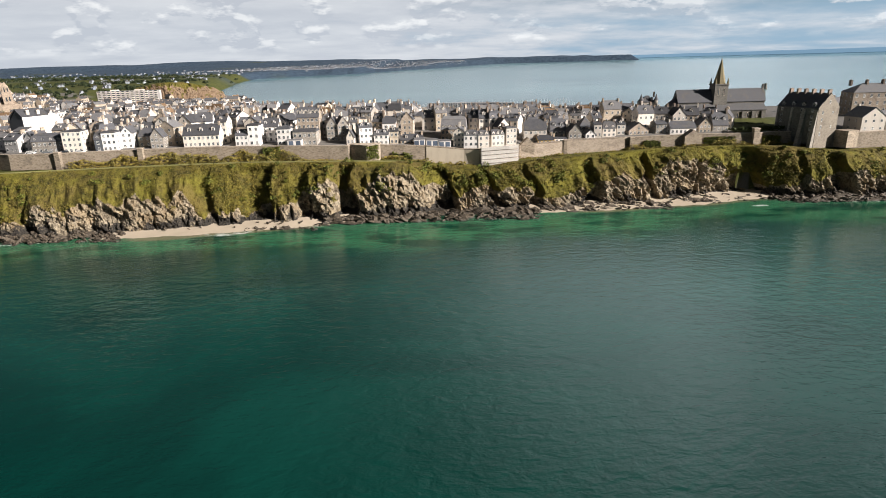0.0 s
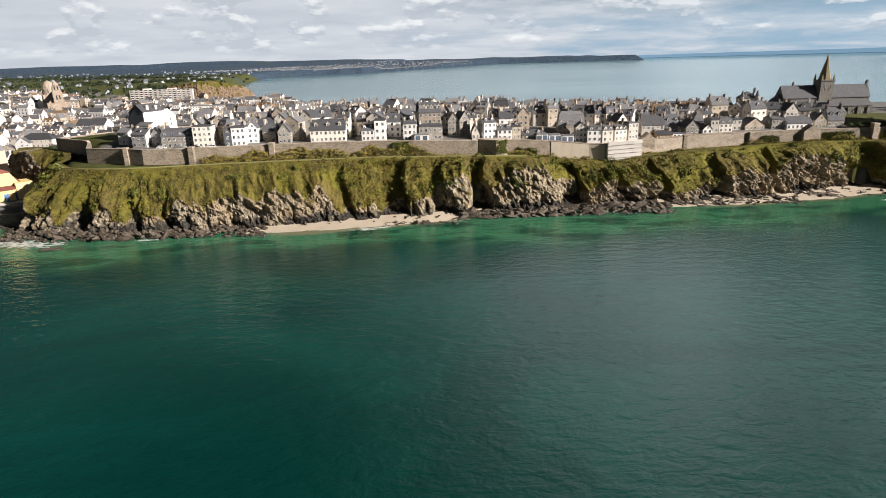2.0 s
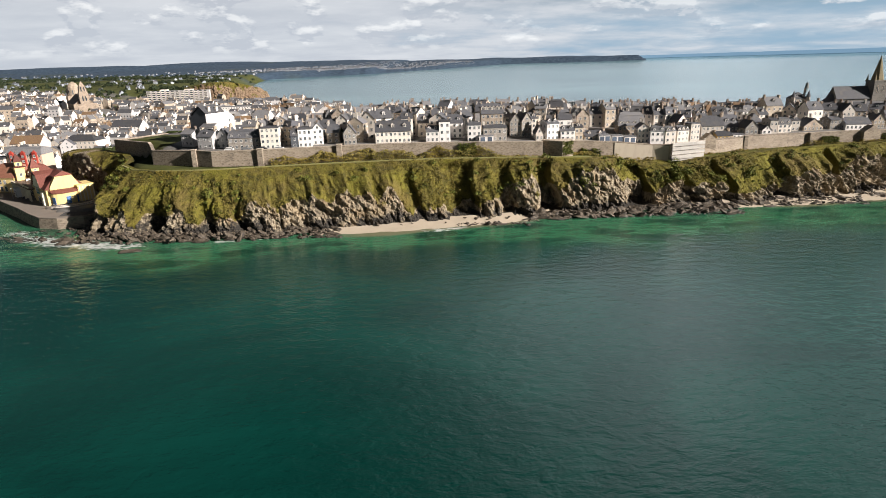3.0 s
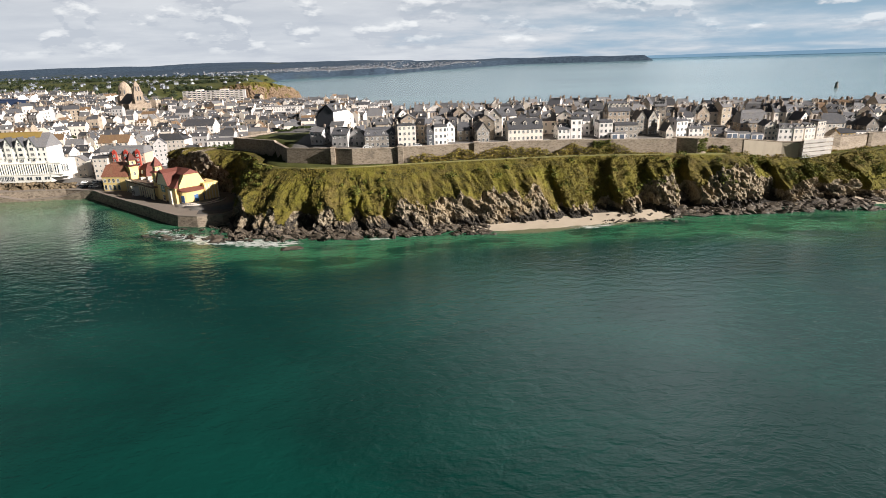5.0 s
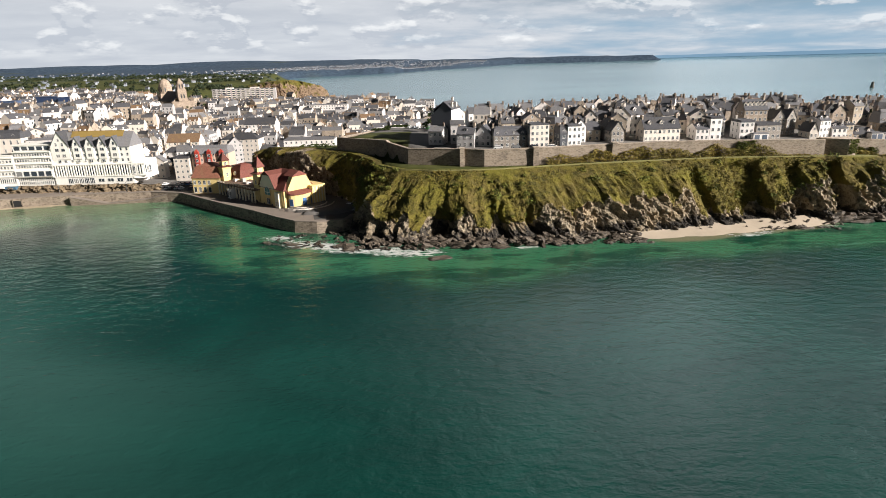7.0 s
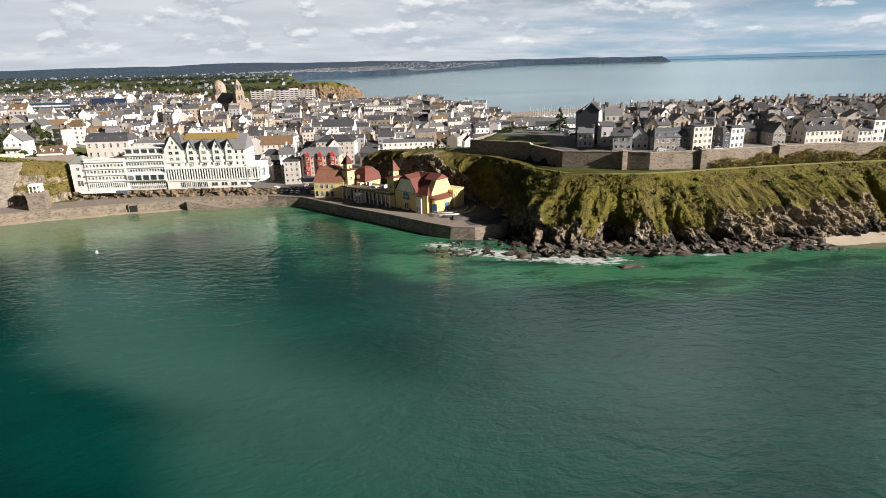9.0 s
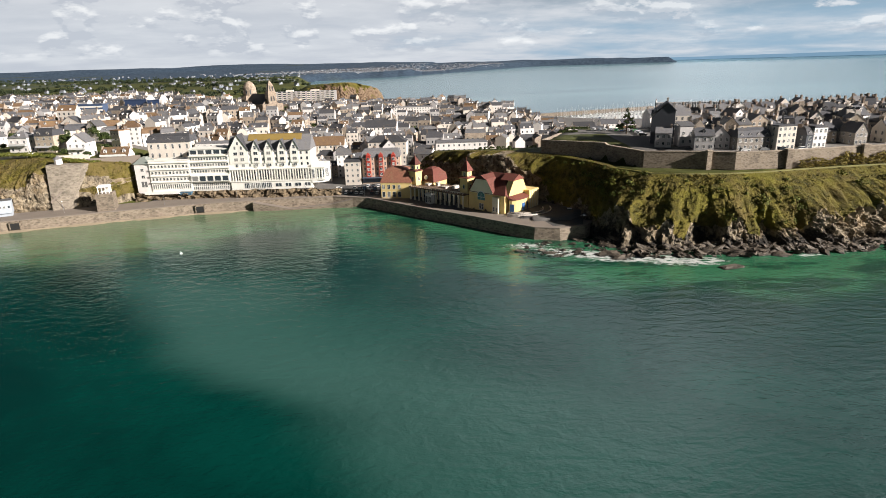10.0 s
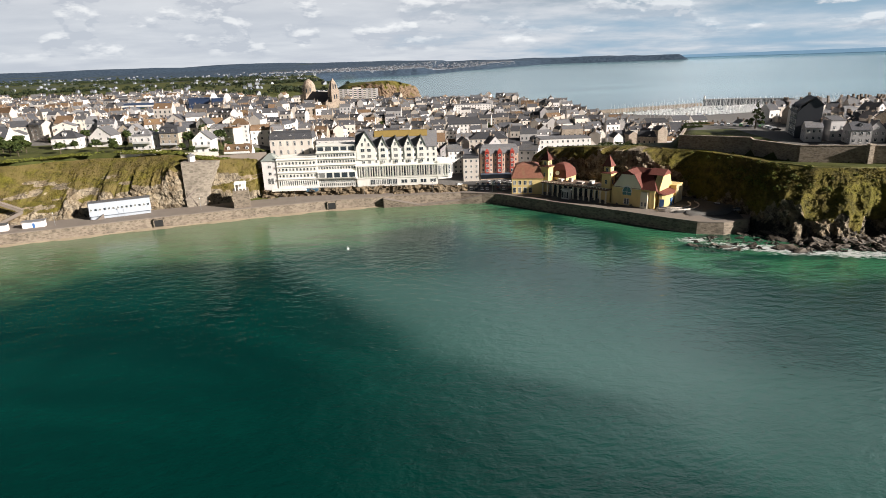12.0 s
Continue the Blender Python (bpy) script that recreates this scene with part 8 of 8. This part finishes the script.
solid("garden_bushes", leaf_mesh("garden_bushes", leaf_quads(C_, br_[keep_], 20, 0.24), M_IVY), [], Matrix(), "tangled green bushes along the cliff-top gardens", "bushes", kind="stuff")
tx_, ty_ = nrs.uniform(-1000, -250, 1700), nrs.uniform(400, 1000, 1700)
keep_ = inside(tx_, ty_, LAND) & ~inside(tx_, ty_, PLATEAU) & (fbm(tx_ / 60, ty_ / 60, 3, 67) > 0.05) & (gap_to(tx_, ty_, COAST) > 20) & (gap_to(tx_, ty_, PL) > 12)
tx_, ty_ = tx_[keep_], ty_[keep_]
tr_ = nrs.uniform(1.6, 3.6, len(tx_))
C_ = np.stack([tx_, ty_, height(tx_, ty_) + nrs.uniform(2.5, 6.5, len(tx_))], -1)
solid("town_greenery", leaf_mesh("town_greenery", leaf_quads(C_, tr_, 60, 0.30, 1.0), M_LEAF), [], Matrix(), "dark green trees between the roofs of the town", "trees", kind="stuff")

# woods and hedges of the country behind
rw_ = np.random.RandomState(12)
wx, wy = [], []
for cx, cy, sx_, sy_, n in ((-2000, 2700, 900, 130, 420), (-900, 1750, 260, 60, 170), (-660, 1420, 120, 40, 110), (-1300, 1500, 300, 60, 120), (-3300, 3600, 1000, 160, 260), (-1250, 2300, 420, 60, 200), (-900, 1150, 330, 120, 120),
                           (-620, 900, 150, 70, 60), (-880, 820, 170, 90, 70), (-447, 1085, 7, 8, 8), (-1900, 1750, 500, 120, 160)):
    wx.append(cx + sx_ * rw_.normal(size=n) * 0.55)
    wy.append(cy + sy_ * rw_.normal(size=n) * 0.6)
wx, wy = np.concatenate(wx), np.concatenate(wy)
okw = inside(wx, wy, LAND)
wx, wy = wx[okw], wy[okw]
wz = height(wx, wy)
big_r = rw_.uniform(3.5, 7.5, len(wx)) * (1 + 0.25 * ss(wy, 1500, 3000))
V = leaf_quads(np.stack([wx, wy, wz + big_r * 0.5], -1), big_r, 46, 0.55, 1.0)
solid("distant_trees", leaf_mesh("distant_trees", drawn_in(V), M_WOODS), [], Matrix(), "dark belts of trees on the land behind the town", "trees", kind="stuff")


# shore rocks
def rock_verts(seed):
    bm = bmesh.new()
    bmesh.ops.create_icosphere(bm, subdivisions=2, radius=1.0)
    rr = random.Random(seed)
    o = Vector((rr.uniform(0, 50), rr.uniform(0, 50), rr.uniform(0, 50)))
    for v in bm.verts:
        n_ = noise.noise(v.co * 1.1 + o) * 0.7 + noise.noise(v.co * 2.7 + o) * 0.55
        v.co = v.co * (1 + n_)
        v.co.z *= 0.62
        for ax in range(3):
            v.co[ax] = v.co[ax] if abs(v.co[ax]) < 0.72 else math.copysign(0.72 + (abs(v.co[ax]) - 0.72) * 0.3, v.co[ax])
    V = np.array([tuple(v.co) for v in bm.verts])
    F = np.array([[v.index for v in f.verts] for f in bm.faces])
    bm.free()
    return V, F


ROCKS = [rock_verts(k) for k in range(7)]


def build_rock(t, b):
    fine = noise_of(t, 1.4, 5, 0.7)
    zz = t.nodes.new("ShaderNodeSeparateXYZ")
    link(t, t.nodes.new("ShaderNodeNewGeometry").outputs["Position"], zz.inputs[0])
    isl = t.nodes.new("ShaderNodeNewGeometry").outputs["Random Per Island"]
    col = mixc(t, step_of(t, fine, 0.42, 0.72), (0.024, 0.019, 0.015), (0.180, 0.138, 0.094))
    col = mixc(t, mathn(t, "MULTIPLY", isl, 0.55), col, (0.125, 0.10, 0.075))
    col = mixc(t, step_of(t, zz.outputs[2], 0.9, -0.2), col, (0.012, 0.013, 0.010))
    link(t, col, b.inputs["Base Color"])
    b.inputs["Roughness"].default_value = 0.7
    bump_of(t, b, fine, 0.8, 0.25)


M_SHORE = material("shore_rock", build_rock)
foot_x, foot_y = [s[0] for s in HEAD[5:]], [s[1] for s in HEAD[5:]]
order = np.argsort(foot_x)
rv, rf, base_i = [], [], 0
zones = ((-296, -258, 242, 262, 130, 0.4, 1.7), (-262, -205, 236, 248, 230, 0.3, 2.0), (-205, -140, 236, 247, 230, 0.3, 1.8), (-140, -50, 250, 258, 24, 0.3, 1.0), (-92, -55, 245, 251, 26, 0.3, 1.1), (-56, 45, 256, 271, 420, 0.4, 2.3),
         (45, 112, 268, 281, 150, 0.3, 1.6), (112, 165, 278, 292, 70, 0.3, 1.3), (118, 135, 279, 284, 50, 0.4, 1.2), (163, 240, 273, 286, 330, 0.4, 2.1), (240, 330, 280, 300, 160, 0.5, 2.2))
for x0, x1, y0, y1, n, lo, hi in zones:
    for _ in range(n):
        x = nrs.uniform(x0, x1)
        fy = float(np.interp(x, np.array(foot_x)[order], np.array(foot_y)[order]))
        y = nrs.uniform(y0, y1)
        if y > fy + 3:
            y = fy + nrs.uniform(-3, 2)
        inl = np.clip(1 - (fy - y) / 16.0, 0, 1)
        sc = lo + (hi - lo) * nrs.rand() ** 2.2
        V, F = ROCKS[nrs.randint(7)]
        a = nrs.normal(-0.35, 0.45)
        R = np.array([[math.cos(a), -math.sin(a), 0], [math.sin(a), math.cos(a), 0], [0, 0, 1]])
        tl = nrs.uniform(-0.6, 0.6)
        T = np.array([[math.cos(tl), 0, math.sin(tl)], [0, 1, 0], [-math.sin(tl), 0, math.cos(tl)]])
        Vt = (V * (sc * nrs.uniform(0.9, 3.4), sc * nrs.uniform(0.5, 1.2), sc * nrs.uniform(0.4, 1.4))) @ T.T @ R.T + (x, y, -0.35 * sc + 1.9 * inl * inl)
        rv.append(Vt)
        rf.append(F + base_i)
        base_i += len(V)
me = bpy.data.meshes.new("shore_rocks")
me.from_pydata(np.concatenate(rv).tolist(), [], np.concatenate(rf).tolist())
me.materials.append(M_SHORE)
solid("shore_rocks", me, [], Matrix(), "tumbled dark wet rocks at the foot of the cliff", "rocks", kind="stuff")
for x, y, a, b, c in ((-224, 224.5, 5.5, 2.2, 1.1), (-31, 258.5, 4.2, 3.2, 3.4), (-40, 257, 2.2, 1.8, 1.6), (126, 281.5, 6.5, 2.4, 1.7), (-71, 249.5, 4.2, 1.3, 0.7), (29, 265.5, 5.5, 2.0, 1.5), (-262, 243, 5.0, 2.6, 1.6), (-284, 247, 3.6, 2.0, 1.0),
                      (60, 268, 4.0, 1.4, 0.9), (-200, 236, 4.6, 2.4, 1.9), (186, 279, 4.8, 2.6, 2.0)):
    V, F = ROCKS[int(abs(x)) % 7]
    me = bpy.data.meshes.new("rock")
    me.from_pydata((V * (a, b, c)).tolist(), [], F.tolist())
    me.materials.append(M_SHORE)
    solid("rock", me, [], pose(x, y, 0.1, 0, 0, (x * 7) % 40 - 20), "large dark wet rock standing at the water's edge", "rock", "large shore rocks")

# ---- harbour ----
M_HULL = plain("white_boat_hull", (0.78, 0.78, 0.77), 0.35, 0, 0.1)
M_HULLB = plain("dark_boat_hull", (0.05, 0.08, 0.16), 0.35, 0, 0.3)
M_ALU = plain("mast_alloy", (0.62, 0.62, 0.62), 0.35, 0.6)


def hull_mesh(mat):
    s = Shape()
    deck_ = [(-4.6, -1.2), (1.5, -1.5), (5.0, 0), (1.5, 1.5), (-4.6, 1.2)]
    s.loft([(x * 0.86, y * 0.6, -0.4) for x, y in deck_], [(x, y, 1.0) for x, y in deck_], 0)
    s.face([(x, y, 1.0) for x, y in deck_], 0)
    return s.data("sailing_boat", [mat])


s = Shape()
s.taper(-2.4, -0.9, 1.0, 1.8, 0.9, 1.7, 0.4, 0.2)
cabin_me = s.data("cabin", [M_HULL])
s = Shape()
s.tube(0.6, 0, 1.0, 13.5, 0.13, 0.08, 6)
s.box(-3.6, -0.12, 2.2, 0.6, 0.12, 2.5)
mast_me = s.data("mast", [M_ALU])
HULLS = [hull_mesh(M_HULL), hull_mesh(M_HULL), hull_mesh(M_HULLB)]
spare = Shape()
nb = 0
for row in range(14):
    y = 694 + row * 13.5
    x = -172 + max(0, (y - 806)) * 2.2
    while x < 175:
        x += 4.2 + nrs.uniform(0, 0.6)
        if nrs.rand() < 0.10 or (row % 5 == 4 and nrs.rand() < 0.5) or (y < 740 and x < -158):
            continue
        yy = y + nrs.uniform(-0.8, 0.8)
        if nb < 170 and nrs.rand() < 0.42:
            nb += 1
            bt = solid("sailing_boat", HULLS[nrs.randint(3)], [], pose(x, yy, 0.05, 0, 0, 90 + nrs.uniform(-4, 4)), "moored white sailing boat with a bare mast", "boat", "boats in the marina")
            place("cabin", cabin_me, bt, Matrix())
            place("mast", mast_me, bt, Matrix())
        else:
            q = nrs.uniform(0.8, 1.15)
            spare.box(x - 1.3, yy - 4.2 * q, -0.3, x + 1.3, yy + 3.0 * q, 0.95, 0)
            spare.face([(x - 1.3, yy + 3.0 * q, 0.95), (x + 1.3, yy + 3.0 * q, 0.95), (x, yy + 5.0 * q, 1.0)], 0)
            spare.box(x - 0.8, yy - 2, 0.95, x + 0.8, yy + 1.4, 1.7, 0)
            spare.box(x - 0.1, yy - 0.1, 1.0, x + 0.1, yy + 0.1, 10 + 4 * nrs.rand(), 1)
solid("moored_boats", spare.data("moored_boats", [M_HULL, M_ALU], fix=False), [], Matrix(), "close rows of moored white boats in the marina", "boats", kind="stuff")
ribbon("mole_inner", "grey stone harbour wall round the marina", [(-214, 805), (-110, 846), (-12, 884)], -3, 4.2, 5, M_QUAY, "harbour wall", 0.5, 0.5, M_PAVE)
OUTER = [(-9, 886), (30, 882), (66, 870), (100, 850)]
ribbon("mole_outer", "dark harbour mole on piles beyond the marina", OUTER, -3, 9.0, 4, plaster("dark_mole_concrete", (0.10, 0.11, 0.12), 0.05), "harbour mole", 0.3, 0.7, M_GREYW)
s = Shape()
s.tube(0, 0, 0, 3.4, 1.2, 1.0, 12, 0)
s.tube(0, 0, 3.4, 3.8, 1.5, 1.5, 12, 0)
s.tube(0, 0, 3.8, 5.0, 0.8, 0.6, 10, 1)
solid("harbour_light", s, [M_WHITE, M_REDR], pose(-8, 888, 9.6), "small white harbour light with a red lantern", "lighthouse")
for k in range(16):
    s = Shape()
    s.box(-0.35, -0.4, -3, 0.35, 0.0, 8.8)
    px = -6 + k * 6.4
    solid("mole_pile", s, [M_GREYW], pose(px, float(np.interp(px, [p[0] for p in OUTER], [p[1] for p in OUTER])) - 0.7, 0), "pale concrete pile along the harbour mole", "pile", "piles of the mole")

# ---- cars ----
M_TYRE = plain("tyre_rubber", (0.02, 0.02, 0.02), 0.8)
PAINTS = [plain("white_car_paint", (0.75, 0.75, 0.74), 0.25), plain("grey_car_paint", (0.22, 0.23, 0.24), 0.25, 0.4), plain("black_car_paint", (0.02, 0.02, 0.022), 0.25), plain("blue_car_paint", (0.04, 0.09, 0.22), 0.25),
          plain("green_car_paint", (0.05, 0.28, 0.05), 0.3), plain("silver_car_paint", (0.5, 0.51, 0.52), 0.25, 0.5)]
PWORD = ["white", "grey", "black", "blue", "bright green", "silver"]
s = Shape()
s.taper(-2.1, -0.86, 0.28, 2.1, 0.86, 0.88, 0.10, 0.05)
s.taper(-1.5, -0.78, 1.30, 0.9, 0.78, 1.48, 0.25, 0.15)
bodies = [s.data("body", [p]) for p in PAINTS]
s = Shape()
s.taper(-1.95, -0.80, 0.86, 1.35, 0.80, 1.33, 0.48, 0.09)
cabin_glass = s.data("glazing", [M_GLASS])
s = Shape()
ringw = [(0.31 * math.cos(k * math.pi / 6), 0.31 * math.sin(k * math.pi / 6)) for k in range(12)]
s.prism(ringw, "y", -0.1, 0.1)
wheel_me = s.data("wheel", [M_TYRE])


def car(x, y, z, rot, k):
    c = thing("car", pose(x, y, z, 0, 0, rot), "parked %s hatchback car on asphalt" % PWORD[k], "car", "parked cars")
    place("body", bodies[k], c, Matrix())
    place("glazing", cabin_glass, c, Matrix())
    for wx_, wy_ in ((-1.3, -0.8), (-1.3, 0.8), (1.3, -0.8), (1.3, 0.8)):
        place("wheel", wheel_me, c, pose(wx_, wy_, 0.31))


for row, (x0, y0, n) in enumerate(((-377, 345.6, 8), (-373, 352.5, 8), (-369, 358.0, 7))):
    for k in range(n):
        if (row * 5 + k) % 6 == 4:
            continue
        car(x0 + k * 2.9, y0 - k * 0.5, 6.05 if row else 5.1, 88 + rng.uniform(-3, 3), (row * 3 + k * 2) % 4 if k % 3 else 0)
for x, y, r, k in ((-267, 292, 160, 0), (-262, 282, 170, 5), (-386, 352, 20, 1), (-383, 358, 30, 0), (-343, 345, 80, 2)):
    car(x, y, 5.06, r, k)
for k in range(7):
    car(-239 + k * 2.7, 360 - k * 1.6, ground_at(-239 + k * 2.7, 360 - k * 1.6) + 0.08, 62, (0, 5, 0, 1, 4, 3, 0)[k])
    car(-221.5 + k * 0.4, 331 + k * 2.8, ground_at(-221.5 + k * 0.4, 331 + k * 2.8) + 0.08, -10, (2, 0, 1, 5, 0, 2, 4)[k])
for k in range(4):
    car(-197 + k * 8, 276.9 - 0.2 * k, 32.6, 2, (0, 1, 2, 0)[k])
# parking and roads
s = Shape()
s.face([(-381, 342.4, 5.03), (-352, 336.5, 5.03), (-345, 356, 6.0), (-347, 365, 6.02), (-381, 363, 6.02)])
solid("parking_square", s, [M_ASPH], Matrix(), "dark asphalt parking square by the casino", "road", kind="structure")
s = Shape()
s.face([(-279, 268, 5.03), (-266, 269, 5.03), (-262, 285, 5.04), (-268, 304, 5.04), (-285, 318, 5.03), (-276, 296, 5.03), (-283, 285, 5.03)])
solid("casino_road", s, [M_ASPH], Matrix(), "dark asphalt road round the casino", "road", kind="structure")

# promenade lamps
s = Shape()
s.tube(0, 0, 0, 5.6, 0.10, 0.06, 8)
lamp_post = s.data("post", [M_TUBE])
s = Shape()
s.tube(0, 0, 5.6, 6.1, 0.16, 0.34, 8)
lamp_head = s.data("lantern", [M_FRAME])
for x, y in ((-575, 298), (-548, 309), (-515, 320), (-470, 332), (-435, 341.5), (-398, 342.5), (-366, 338), (-330, 311)):
    lp = thing("street_lamp", pose(x, y, 5.0), "slim grey street lamp on the promenade", "street lamp", "promenade lamps")
    place("post", lamp_post, lp, Matrix())
    place("lantern", lamp_head, lp, Matrix())
s = Shape()
s.tube(0, 0, -0.3, 0.35, 0.55, 0.5, 10, 0)
s.tube(0, 0, 0.35, 1.3, 0.25, 0.08, 8, 0)
solid("buoy", s, [M_HULL], pose(-433, 261, 0), "small pale buoy floating in the bay", "buoy")

# clipped hedges and rough bushes on the fort terrace
hx_ = np.concatenate([nrs.uniform(-256, -240, 90), nrs.uniform(-303, -284, 40), nrs.uniform(-262, -250, 40)])
hy_ = np.concatenate([nrs.uniform(366, 371, 90), nrs.uniform(345, 372, 40), nrs.uniform(352, 354, 40)])
C_ = np.stack([hx_, hy_, height(hx_, hy_) + 0.5], -1)
solid("terrace_hedge", leaf_mesh("terrace_hedge", leaf_quads(C_, nrs.uniform(0.6, 1.3, len(hx_)), 36, 0.24), M_LEAF), [], Matrix(), "dark hedges and bushes on the fort terrace", "hedge", kind="stuff")
